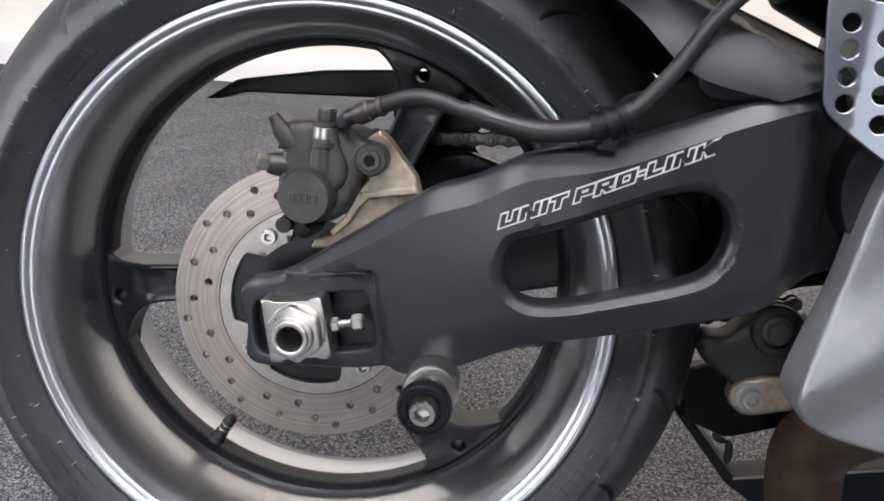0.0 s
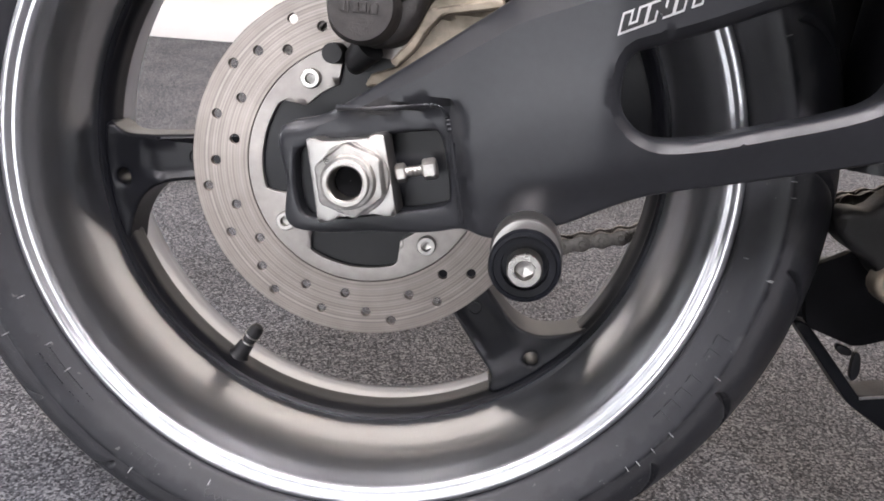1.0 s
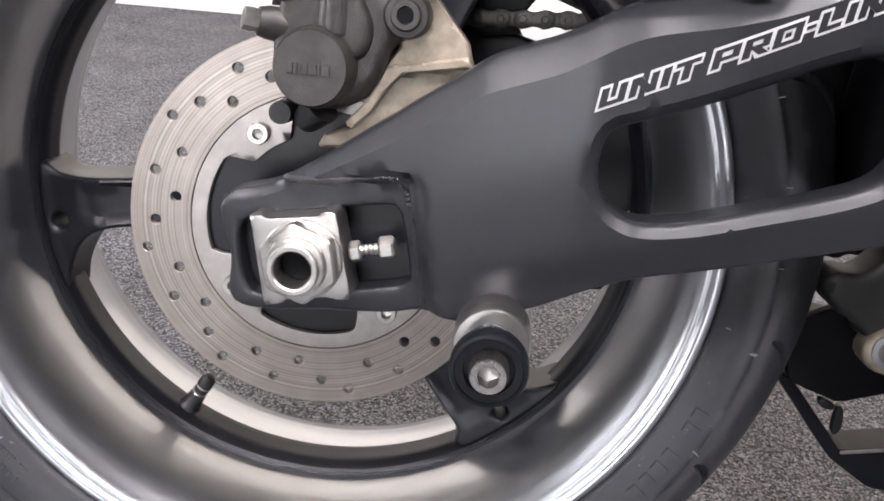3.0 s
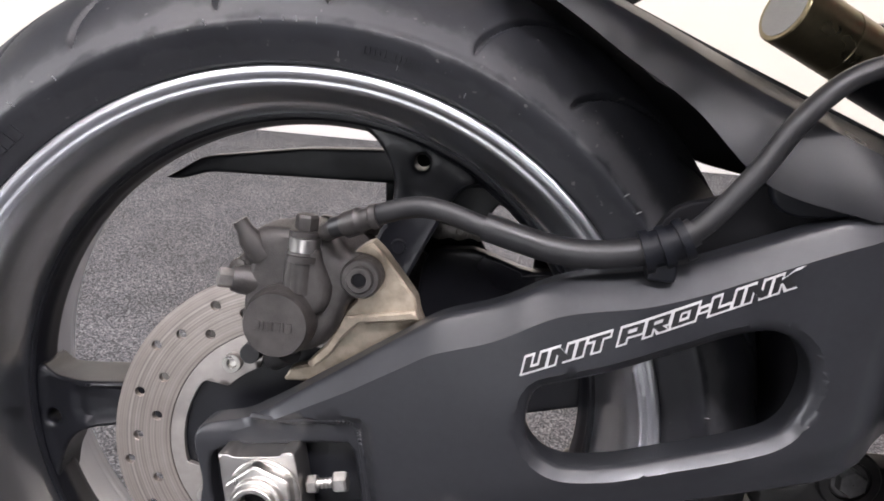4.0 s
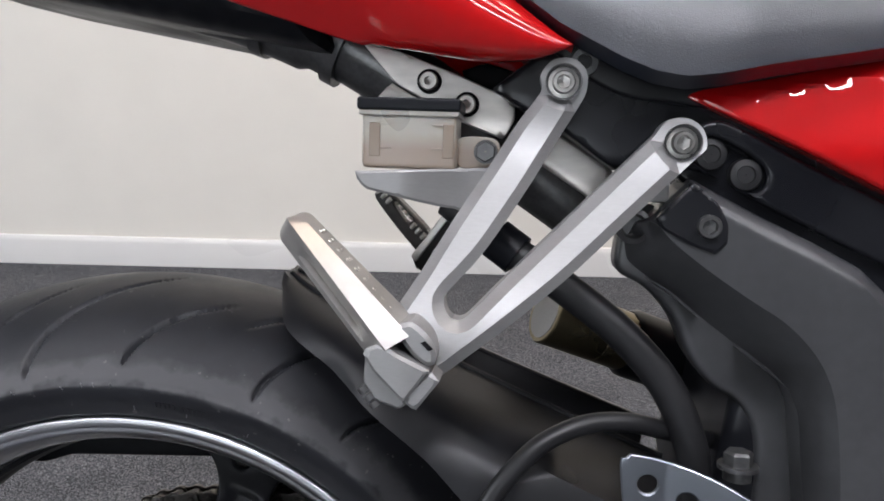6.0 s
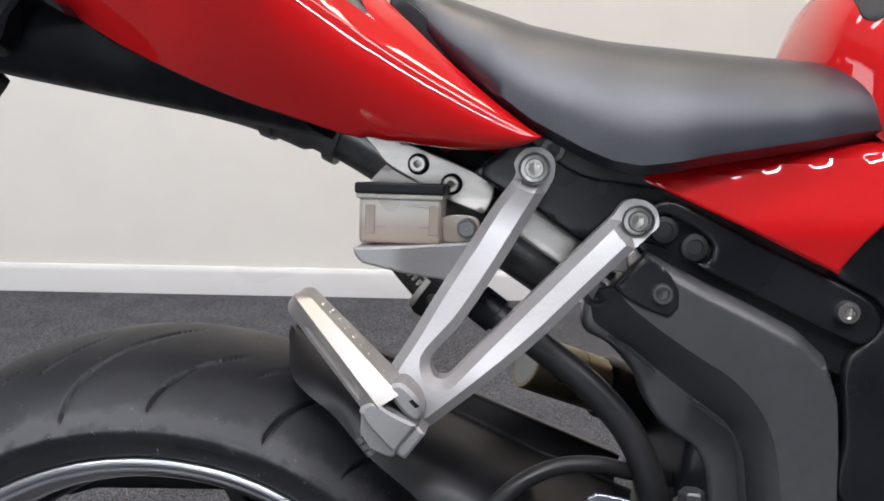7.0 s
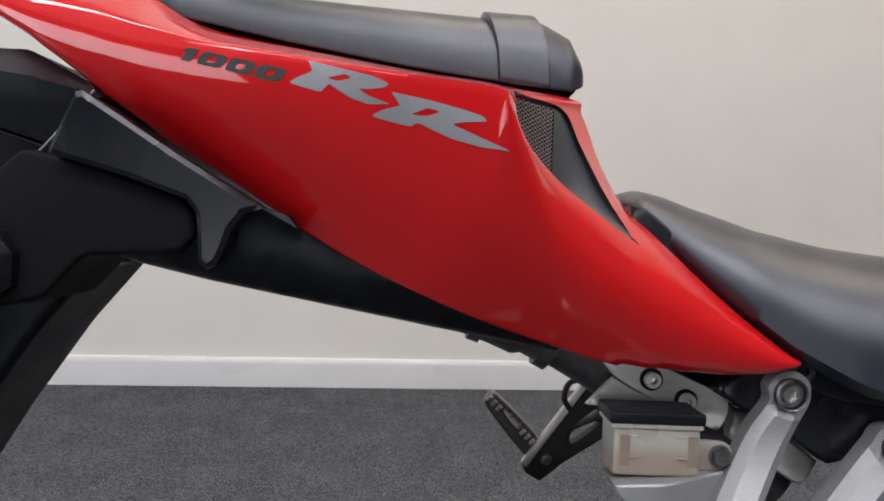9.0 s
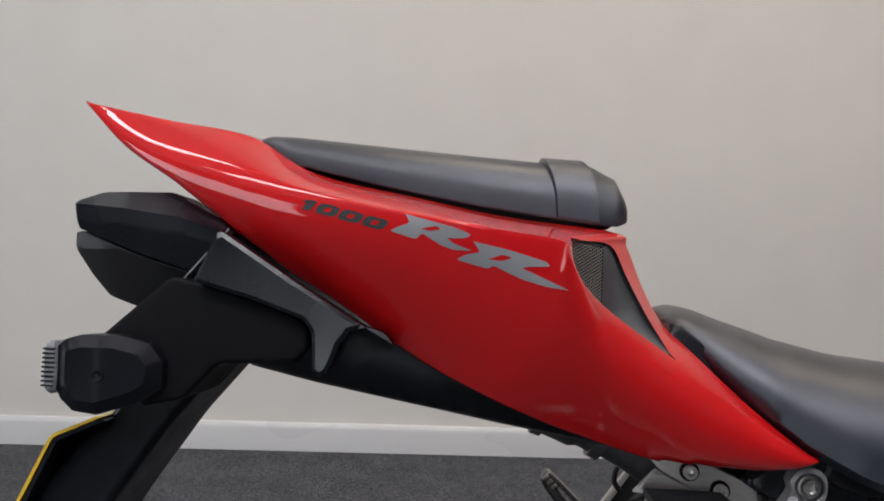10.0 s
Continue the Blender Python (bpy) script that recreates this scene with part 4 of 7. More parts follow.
# letters as squared strokes in a cell one high: (x0, y0, x1, y1) bars, or four corners
STROKES = {
    "U": (0.86, [(0, 0, 0.26, 1), (0, 0, 0.86, 0.24), (0.6, 0, 0.86, 1)]),
    "N": (0.9, [(0, 0, 0.25, 1), (0.65, 0, 0.9, 1), ((0.0, 1), (0.3, 1), (0.9, 0), (0.6, 0))]),
    "I": (0.27, [(0, 0, 0.27, 1)]),
    "T": (0.8, [(0.27, 0, 0.53, 1), (0, 0.77, 0.8, 1)]),
    "P": (0.84, [(0, 0, 0.26, 1), (0, 0.79, 0.84, 1), (0, 0.34, 0.84, 0.55), (0.59, 0.34, 0.84, 1)]),
    "R": (0.86, [(0, 0, 0.26, 1), (0, 0.79, 0.84, 1), (0, 0.36, 0.84, 0.57), (0.59, 0.36, 0.84, 1), ((0.28, 0.4), (0.58, 0.4), (0.88, 0), (0.56, 0))]),
    "O": (0.9, [(0, 0, 0.26, 1), (0.64, 0, 0.9, 1), (0, 0, 0.9, 0.22), (0, 0.78, 0.9, 1)]),
    "-": (0.3, [(0, 0.4, 0.3, 0.6)]),
    "L": (0.74, [(0, 0, 0.26, 1), (0, 0, 0.74, 0.24)]),
    "K": (0.9, [(0, 0, 0.26, 1), ((0.2, 0.42), (0.2, 0.66), (0.66, 1), (1.02, 1)), ((0.3, 0.6), (0.58, 0.68), (0.92, 0), (0.58, 0))]),
}


def stroke_letters(name, body, origin, along, width, height, surface, material, parent, grow, lift, label, lean=0.33):
    """Squared italic letters laid on a surface, each stroke widened by grow."""
    total = sum(0.42 if c == " " else STROKES[c][0] + 0.13 for c in body) - 0.13
    a = radians(along)
    sx = width / (total + lean)
    bm = bmesh.new()
    x = 0.0
    k = 0
    for c in body:
        if c == " ":
            x += 0.3
            continue
        wide, bars = STROKES[c]
        for b in bars:
            if len(b) == 4 and not isinstance(b[0], tuple):
                b = ((b[0], b[1]), (b[0], b[3]), (b[2], b[3]), (b[2], b[1]))
            mid = (sum(p[0] for p in b) / 4, sum(p[1] for p in b) / 4)
            rows_ = []
            n_ = 5
            corners = []
            for px_, py_ in b:
                gx = grow * height / sx * (1 if px_ > mid[0] else -1)
                gy = grow * (1 if py_ > mid[1] else -1)
                corners.append((px_ + gx, py_ + gy))
            for i in range(n_):
                t = i / (n_ - 1)
                line = []
                for u_ in range(n_):
                    s_ = u_ / (n_ - 1)
                    lo_ = [corners[0][m] + (corners[3][m] - corners[0][m]) * s_ for m in (0, 1)]
                    hi_ = [corners[1][m] + (corners[2][m] - corners[1][m]) * s_ for m in (0, 1)]
                    q = [lo_[m] + (hi_[m] - lo_[m]) * t for m in (0, 1)]
                    ux, wy = (x + q[0] + lean * q[1]) * sx, q[1] * height
                    u = origin[0] + ux * math.cos(a) - wy * math.sin(a)
                    w = origin[1] + ux * math.sin(a) + wy * math.cos(a)
                    line.append((u, w))
                rows_.append(line)
            k += 1
            flat = np.array([p for line in rows_ for p in line])
            y = surface(flat[:, 0], flat[:, 1]) - lift - 0.00002 * (k % 5)
            vs = [bm.verts.new((p[0], h, p[1])) for p, h in zip(flat, y)]
            for i in range(n_ - 1):
                for j in range(n_ - 1):
                    bm.faces.new((vs[i * n_ + j], vs[i * n_ + j + 1], vs[(i + 1) * n_ + j + 1], vs[(i + 1) * n_ + j]))
        x += wide + 0.13
    r = bmesh.ops.extrude_face_region(bm, geom=bm.faces[:])
    bmesh.ops.translate(bm, vec=(0, 0.0003, 0), verts=[g for g in r["geom"] if isinstance(g, bmesh.types.BMVert)])
    return part(name, bm, material, parent, label, sharp=20)


TXT = dict(origin=(0.1422, 0.0918), along=25.0, width=0.1535, height=0.0077, surface=arm_face)
stroke_letters("lettering_outline", "UNIT PRO-LINK", material=M_STICKER_PALE, parent=arm, grow=0.15, lift=0.0006, label="silver outline of the letters", **TXT)
stroke_letters("lettering", "UNIT PRO-LINK", material=M_BLKSTICK, parent=arm, grow=0.0, lift=0.0010, label="black italic letters", **TXT)

# brake caliper --------------------------------------------------------------
CAL = [(-0.021, 0.085), (-0.022, 0.11), (-0.019, 0.13), (-0.021, 0.14), (-0.014, 0.146), (0.002, 0.147), (0.022, 0.147), (0.032, 0.143), (0.037, 0.137), (0.046, 0.136), (0.053, 0.128), (0.05, 0.116), (0.04, 0.108),
       (0.035, 0.094), (0.026, 0.08), (0.01, 0.073), (-0.01, 0.075)]
bm = slab(CAL, lambda u, w: -0.088 + 0.012 * np.clip((np.hypot(u - 0.006, w - 0.112) - 0.03) / 0.03, 0, 1), -0.055, 0.004, 0.006)
cal = part("brake_caliper", bm, M_CAST, bike, "dirty grey cast brake caliper with round piston cap")
bm = slab([(-0.02, 0.09), (-0.02, 0.138), (0.01, 0.144), (0.032, 0.138), (0.045, 0.12), (0.03, 0.085)], -0.048, -0.02, 0.006, 0.003)
part("caliper_inner_half", bm, M_CAST, cal)
bm = slab([(-0.03, 0.122), (-0.029, 0.136), (-0.02, 0.1425), (-0.002, 0.1445), (0.024, 0.1455), (0.022, 0.13), (0.0, 0.122)], -0.066, -0.03, 0.004, 0.003, smooth=False)
part("caliper_bridge", bm, M_CAST, cal)
bm = slab([(0.003, 0.1), (0.0015, 0.128), (0.005, 0.14), (0.02, 0.14), (0.024, 0.13), (0.03, 0.115), (0.024, 0.1)], -0.094, -0.075, 0.004, 0.006)
part("caliper_web", bm, M_CAST, cal)
bm = bmesh.new()
lathe(bm, [(0.021, -0.08), (0.0208, -0.094), (0.0195, -0.0965), (0.0192, -0.102), (0.0182, -0.1042), (0.0002, -0.1048)], 40, (0.0022, 0.0945))
cap = part("piston_cap", bm, M_CAST, cal, "round dark grey piston cap")
bm = bmesh.new()
for i, (wd, x) in enumerate(((0.003, -0.0118), (0.0014, -0.0078), (0.0032, -0.0045), (0.0032, 0.0), (0.0014, 0.0037), (0.0034, 0.0062))):
    box(bm, x + 0.0028, x + 0.0028 + wd, -0.1056, -0.1045, 0.0915, 0.0968, 0.0003)
part("cap_badge", bm, M_CAST, cal, "raised bars of a maker's mark")
bm = bmesh.new()
tube(bm, [(0.012, -0.087, 0.112), (0.012, -0.087, 0.1295), (0.012, -0.087, 0.13), (0.012, -0.087, 0.1335), (0.012, -0.087, 0.134), (0.012, -0.087, 0.1355)], [0.0088, 0.0088, 0.0104, 0.0104, 0.0088, 0.0085], 24)
part("banjo_boss", bm, M_CAST, cal)
bm = bmesh.new()
tube(bm, [(0.012, -0.087, 0.1355), (0.012, -0.087, 0.136), (0.0122, -0.087, 0.1435), (0.0122, -0.087, 0.144)], [0.0086, 0.0091, 0.0091, 0.0086], 24)
part("banjo_band", bm, M_ALU_POL, cal, "bright steel union band")
bm = bmesh.new()
tube(bm, [(0.0122, -0.087, 0.144), (0.0122, -0.087, 0.1445), (0.0122, -0.087, 0.1475), (0.0122, -0.087, 0.148)], [0.0086, 0.0094, 0.0094, 0.0086], 24)
part("banjo_washer", bm, M_CAST, cal)
bm = bmesh.new()
tube(bm, [(0.0122, -0.087, 0.148), (0.0122, -0.087, 0.149), (0.0124, -0.087, 0.1555), (0.0124, -0.087, 0.157)], [0.0064, 0.0068, 0.0068, 0.0058], 6)
part("banjo_bolt", bm, M_CAST, cal, "dull steel banjo bolt", sharp=20)
bm = bmesh.new()
tube(bm, [(-0.013, -0.082, 0.128), (-0.0215, -0.084, 0.1385), (-0.0245, -0.085, 0.144), (-0.0275, -0.0855, 0.1485)], [0.0075, 0.007, 0.0048, 0.0046], 14)
part("bleed_nipple", bm, M_CAST, cal)
bm = bmesh.new()
tube(bm, [(-0.014, -0.078, 0.112), (-0.026, -0.084, 0.1135), (-0.030, -0.086, 0.114)], [0.0095, 0.0085, 0.0072], 16)
part("pin_boss", bm, M_CAST, cal)
bm = bmesh.new()
tube(bm, [(-0.029, -0.086, 0.114), (-0.0335, -0.0885, 0.1145), (-0.0365, -0.09, 0.115)], [0.0056, 0.0062, 0.0058], 6)
part("pin_bolt", bm, M_ZINC, cal, "pale zinc hexagon pin end", sharp=20)
bm = bmesh.new()
tube(bm, [(0.03, -0.072, 0.125), (0.046, -0.078, 0.124)], [0.011, 0.012], 16)
lathe(bm, [(0.0118, -0.07), (0.0118, -0.089), (0.0105, -0.091), (0.007, -0.091), (0.0068, -0.088)], 28, (0.046, 0.124))
part("slide_pin_boss", bm, M_CAST, cal)
part("slide_pin_bolt", bolt_mesh((0.046, 0.124), 0.0078, -0.088, -0.0945, 0.5), M_CAST, cal)
# flat black hexagon darkens the bolt's socket as shade would
bm = bmesh.new()
lathe(bm, [(0.0038, -0.0938), (0.0002, -0.0938)], 18, (0.046, 0.124), hexes=(0,))
part("socket_shade", bm, M_DARK, cal)
bm = bmesh.new()
tube(bm, [(-0.018, -0.065, 0.068), (-0.018, -0.082, 0.068)], [0.0065, 0.006], 14)
tube(bm, [(-0.008, -0.06, 0.062), (-0.004, -0.075, 0.066), (0.004, -0.08, 0.074)], [0.006, 0.008, 0.01], 12)
part("lower_pin_boot", bm, M_HOSE, cal, "black rubber pin boot")
bm = slab([(0.036, 0.132), (0.041, 0.139), (0.048, 0.1435), (0.055, 0.138), (0.077, 0.113), (0.0795, 0.104), (0.083, 0.097), (0.09, 0.08), (0.05, 0.055), (0.0, 0.05), (0.004, 0.058), (0.02, 0.064), (0.027, 0.079), (0.034, 0.09), (0.036, 0.1), (0.042, 0.108)],
          lambda u, w: -0.076 + 0.006 * np.clip((np.interp(u, [0.03, 0.08], [0.094, 0.104]) - np.asarray(w)) / 0.003, 0, 1), -0.06, 0.0035, 0.0014, smooth=False, chamfer=0.0012)
cbr = part("caliper_bracket", bm, M_BRACKET, bike, "stained bare cast aluminium caliper bracket", sharp=22)
bm = slab([(0.036, 0.0975), (0.078, 0.1065), (0.0805, 0.1015), (0.066, 0.0985), (0.045, 0.0945), (0.037, 0.0855), (0.03, 0.073), (0.02, 0.0635), (0.016, 0.066), (0.027, 0.079), (0.033, 0.09)], -0.0795, -0.07, 0.003, 0.001, smooth=False, chamfer=0.001)
part("bracket_rib", bm, M_BRACKET, cbr, sharp=22)
bm = bmesh.new()
lathe(bm, [(0.0042, -0.0755), (0.004, -0.0765), (0.0035, -0.0765), (0.0033, -0.0758), (0.0002, -0.0758)], 20, (0.0545, 0.119))
part("casting_mark", bm, M_BRACKET, cbr)

# brake hose and its clamp
bm = bmesh.new()
hose = spline([(0.03, -0.098, 0.153), (0.044, -0.103, 0.159), (0.07, -0.108, 0.17), (0.089, -0.11, 0.1715), (0.119, -0.112, 0.164), (0.151, -0.113, 0.1585), (0.179, -0.114, 0.1595), (0.206, -0.114, 0.167),
               (0.225, -0.113, 0.181), (0.247, -0.111, 0.21), (0.264, -0.109, 0.238), (0.284, -0.105, 0.259), (0.309, -0.098, 0.27), (0.335, -0.09, 0.2705), (0.36, -0.075, 0.262), (0.39, -0.05, 0.25)], 8)
tube(bm, hose, 0.0058, 16)
bh = part("brake_hose", bm, M_HOSE, bike, "black rubber brake hose")
bm = bmesh.new()
thick = spline([(0.113, -0.112, 0.166), (0.151, -0.113, 0.1585), (0.179, -0.114, 0.1595), (0.206, -0.114, 0.167), (0.22, -0.113, 0.1765)], 8)
tube(bm, thick, 0.0077, 16)
part("hose_sleeve", bm, M_HOSE, bh, "thicker rubber hose sleeve")
bm = bmesh.new()
tube(bm, [(0.024, -0.088, 0.148), (0.03, -0.097, 0.1525), (0.036, -0.1, 0.1555), (0.038, -0.1005, 0.156), (0.046, -0.104, 0.16), (0.047, -0.1042, 0.1602), (0.052, -0.1055, 0.1625), (0.053, -0.106, 0.163), (0.056, -0.1065, 0.164)],
     [0.0052, 0.0055, 0.0058, 0.0075, 0.0075, 0.0062, 0.0062, 0.0072, 0.0068], 16)
part("hose_fitting", bm, M_CAST, bh, "crimped grey hose fitting")
bm = bmesh.new()
for p0, p1 in (((0.1955, 0.1625), (0.1995, 0.164)), ((0.2045, 0.166), (0.2085, 0.168)), ((0.2135, 0.1705), (0.2175, 0.173))):
    tube(bm, [(p0[0], -0.114, p0[1]), (p1[0], -0.114, p1[1])], 0.0115, 20)
tube(bm, [(0.197, -0.114, 0.163), (0.216, -0.114, 0.172)], 0.0098, 18)
box(bm, 0.199, 0.214, -0.118, -0.1, 0.149, 0.163, 0.002)
part("hose_clamp", bm, M_PLASTIC, bh, "black plastic hose clamp")

# heel guard -----------------------------------------------------------------
HEEL = [(0.3285, 0.25), (0.3315, 0.2565), (0.339, 0.2585), (0.376, 0.2505), (0.412, 0.2335), (0.428, 0.222), (0.43, 0.2), (0.43, 0.14), (0.4, 0.148), (0.378, 0.1595), (0.345, 0.182), (0.3375, 0.19), (0.335, 0.2)]
heel_holes = []
for c, (u0, ws) in enumerate(((0.344, (0.242, 0.226, 0.2095, 0.193)), (0.366, (0.234, 0.217, 0.2, 0.182)), (0.387, (0.226, 0.209, 0.191, 0.173)), (0.408, (0.219, 0.201, 0.183, 0.165)))):
    for i, w0 in enumerate(ws):
        heel_holes.append(circle2((u0 + 0.0016 * i, w0), 0.0058, 18))
heel_v = lambda u, w: -0.1125 - 0.27 * np.maximum(np.asarray(u) - 0.3555, 0)
bm = slab(loop2(HEEL, 0.003), heel_v, lambda u, w: heel_v(u, w) + 0.003, 0.006, 0.0008, holes=heel_holes, chamfer=0.0005, creases=[[(0.3555, 0.14 + 0.003 * k) for k in range(42)]])
heel = part("heel_guard", bm, M_GUARD, bike, "bright aluminium heel guard plate with round holes", sharp=20)
part("guard_bolt", bolt_mesh((0.419, 0.208), 0.0075, -0.129, -0.1375, 0.5), M_ZINC, heel)
bm = bmesh.new()
tube(bm, [(0.396, -0.1, 0.244), (0.396, -0.1, 0.25), (0.396, -0.1, 0.2505), (0.396, -0.1, 0.253)], [0.008, 0.008, 0.0115, 0.0115], 20)
tube(bm, [(0.396, -0.1, 0.253), (0.396, -0.1, 0.2595), (0.396, -0.1, 0.261)], [0.0085, 0.0085, 0.007], 6)
part("upright_bolt", bm, M_DARKBOLT, heel, "dark hexagon bolt with washer", sharp=20)

# hugger ---------------------------------------------------------------------
WHEEL_V = 0.032
rim_top = spline([(0.0968, 0.024, 0.3345), (0.12, 0.01, 0.3225), (0.15, 0.006, 0.309), (0.192, 0.0, 0.2925), (0.252, -0.004, 0.268), (0.313, -0.008, 0.244), (0.37, -0.01, 0.222)], 6)
shoulder = spline([(0.0975, 0.008, 0.3315), (0.119, -0.026, 0.314), (0.15, -0.046, 0.3), (0.19, -0.062, 0.281), (0.244, -0.075, 0.254), (0.305, -0.085, 0.228), (0.36, -0.09, 0.208)], 6)
lower = spline([(0.1, -0.002, 0.326), (0.115, -0.04, 0.3045), (0.15, -0.055, 0.282), (0.178, -0.075, 0.262), (0.215, -0.088, 0.2385), (0.258, -0.096, 0.2025), (0.315, -0.098, 0.19)], 6)
rows = []
for c, s, l in zip(rim_top, shoulder, lower):
    sink = 0.026 * soft(np.array([(c.x - 0.17) / 0.05]))[0]
    m = 0.5 * (c + s) + Vector((0, -0.002, 0.003))
    edge = c + Vector((0, 0.004, 0.0005))
    floor_ = Vector((c.x - 0.3 * sink, 0.5 * (c.y + WHEEL_V) + 0.004, c.z - sink))
    mid = Vector((c.x - 0.3 * sink, WHEEL_V, c.z - sink))
    side = [l, 0.5 * (l + s) + Vector((0, -0.002, 0)), s, m, c, edge, floor_, mid]
    rows.append(side + [Vector((p.x, 2 * WHEEL_V - p.y, p.z)) for p in reversed(side[:-1])])
bm, g = loft(rows)
r = bmesh.ops.solidify(bm, geom=bm.faces[:], thickness=0.0042)
hugger = part("hugger", bm, M_HUGGER, bike, "black plastic rear hugger over the tyre", sharp=45)
bm = slab([(0.268, 0.214), (0.28, 0.219), (0.3, 0.213), (0.326, 0.203), (0.334, 0.196), (0.3, 0.189), (0.272, 0.188), (0.262, 0.2)], -0.088, -0.08, 0.005, 0.002)
part("hugger_side", bm, M_PLASTIC, hugger)
for far in (1, -1):
    bm = bmesh.new()
    tube(bm, [(p.x, WHEEL_V + far * (p.y + 0.002 - WHEEL_V), p.z + 0.0005) for p in rim_top[1:]], 0.0024, 10)
    part("rolled_edge", bm, M_HUGGER, hugger)

# chain side, seen through the wheel
SPR = (0.0, 0.007)
SPV = 0.106
bm = slab(circle2(SPR, 0.108, 88), SPV, SPV + 0.006, 0.008, 0.0, holes=[circle2(SPR, 0.055, 40)] + [circle2((SPR[0] + 0.08 * math.cos(TAU * i / 6 + 0.3), SPR[1] + 0.08 * math.sin(TAU * i / 6 + 0.3)), 0.014, 18) for i in range(6)])
sprocket = part("rear_sprocket", bm, M_CHAIN, bike, "dark worn steel rear sprocket")
bm = bmesh.new()
n = 44
pts = []
for i in range(n * 4):
    a = TAU * i / (n * 4)
    r = 0.115 if i % 4 in (0, 1) else 0.107
    pts.append((SPR[0] + r * math.cos(a), SPR[1] + r * math.sin(a)))
bm = slab(np.array(pts), SPV + 0.001, SPV + 0.005, 0.009, 0.0, holes=[circle2(SPR, 0.104, 60)])
part("tooth_ring", bm, M_CHAIN, sprocket)
PITCH = 0.0159


def link_mesh(wide):
    """One chain link: two waisted plates with pin heads; wide links carry the outer plates."""
    h, w = 0.0071, 0.0048
    p = PITCH
    outline = [(-0.0071, 0), (-0.005, 0.005), (0, h), (0.0045, 0.0056), (p / 2, w), (p - 0.0045, 0.0056), (p, h), (p + 0.005, 0.005), (p + 0.0071, 0), (p + 0.005, -0.005), (p, -h), (p - 0.0045, -0.0056),
               (p / 2, -w), (0.0045, -0.0056), (0, -h), (-0.005, -0.005)]
    out = 0.0098 if wide else 0.0073
    bm = slab(outline, -out, -out + 0.0022, 0.004, 0.0006)
    other = slab(outline, out - 0.0022, out, 0.004, 0.0006)
    me = bpy.data.meshes.new("tmp")
    other.to_mesh(me)
    other.free()
    bm.from_mesh(me)
    bpy.data.meshes.remove(me)
    if wide:
        for c in ((0, 0), (p, 0)):
            lathe(bm, [(0.0002, -0.0109), (0.0022, -0.0109), (0.0029, -0.0103), (0.0029, 0.0103), (0.0022, 0.0109), (0.0002, 0.0109)], 12, c)
    else:
        for c in ((0, 0), (p, 0)):
            lathe(bm, [(0.0051, -0.0056), (0.0051, 0.0056)], 14, c)
    return bm


# the chain: upper run, round the sprocket, lower run
R_CH = 0.1125
up_dir = radians(4)
start_up = (SPR[0] + R_CH * math.cos(radians(94)), SPR[1] + R_CH * math.sin(radians(94)))
start_low = (SPR[0] + R_CH * math.cos(radians(-74.5)), SPR[1] + R_CH * math.sin(radians(-74.5)))
pts = []
k = int(0.42 / PITCH)
for i in range(k, 0, -1):
    pts.append((start_up[0] + PITCH * i * math.cos(up_dir), start_up[1] + PITCH * i * math.sin(up_dir)))
a = radians(94)
while a < radians(285):
    pts.append((SPR[0] + R_CH * math.cos(a), SPR[1] + R_CH * math.sin(a)))
    a += PITCH / R_CH
low_dir = radians(15.5)
for i in range(1, k):
    pts.append((start_low[0] + PITCH * i * math.cos(low_dir), start_low[1] + PITCH * i * math.sin(low_dir)))
link = None
chain = None
for i in range(len(pts) - 1):
    (x0, z0), (x1, z1) = pts[i], pts[i + 1]
    ang = math.atan2(z1 - z0, x1 - x0)
    m = Matrix.Translation((x0, SPV + 0.003, z0)) @ Matrix.Rotation(-ang, 4, "Y")
    if chain is None:
        chain = part("chain", link_mesh(True), M_CHAIN, bike, "dark greasy drive chain", sharp=30)
        narrow = part("link", link_mesh(False), M_CHAIN, chain, sharp=30)
        chain_mesh = chain.data
        chain.matrix_local = m
        first_m = m.inverted()
    else:
        ob = narrow if i == 1 else new("link", narrow.data if i % 2 else chain_mesh)
        ob.parent = chain
        ob.matrix_local = first_m @ m

bm = slab([(-0.158, 0.14), (-0.127, 0.161), (-0.044, 0.1765), (0.015, 0.182), (0.12, 0.188), (0.2, 0.19), (0.2, 0.162), (0.1, 0.161), (0.028, 0.1565), (-0.043, 0.153), (-0.121, 0.149), (-0.146, 0.14)], 0.108, 0.135, 0.007, 0.003, smooth=False)
guard = part("chain_guard", bm, M_PLASTIC, bike, "black plastic chain guard")

bm = slab([(0.02, 0.16), (0.2, 0.165), (0.2, 0.08), (0.148, 0.09), (0.15, 0.135), (0.115, 0.147), (0.099, 0.124), (0.104, 0.116), (0.121, 0.091), (0.1, 0.07), (0.03, 0.06)], 0.128, 0.134, 0.004, 0.0015, smooth=False)
part("guard_flap", bm, M_PLASTIC, guard, "black inner flap of the guard")

# shock reservoir
bm = bmesh.new()
ax = Vector((0.068, 0.028, -0.026)).normalized()
c0 = Vector((0.288, 0.044, 0.3095))
tube(bm, [c0 + ax * 0.0005, c0, c0 + ax * 0.0012, c0 + ax * 0.045, c0 + ax * 0.0455, c0 + ax * 0.047, c0 + ax * 0.0475, c0 + ax * 0.075], [0.0205, 0.0222, 0.0232, 0.0232, 0.0225, 0.0225, 0.0232, 0.0232], 36)
res = part("shock_reservoir", bm, M_BRASS, bike, "bronze anodised shock absorber reservoir")
bm = bmesh.new()
tube(bm, [c0 - ax * 0.0003, c0 + ax * 0.001], 0.0195, 32)
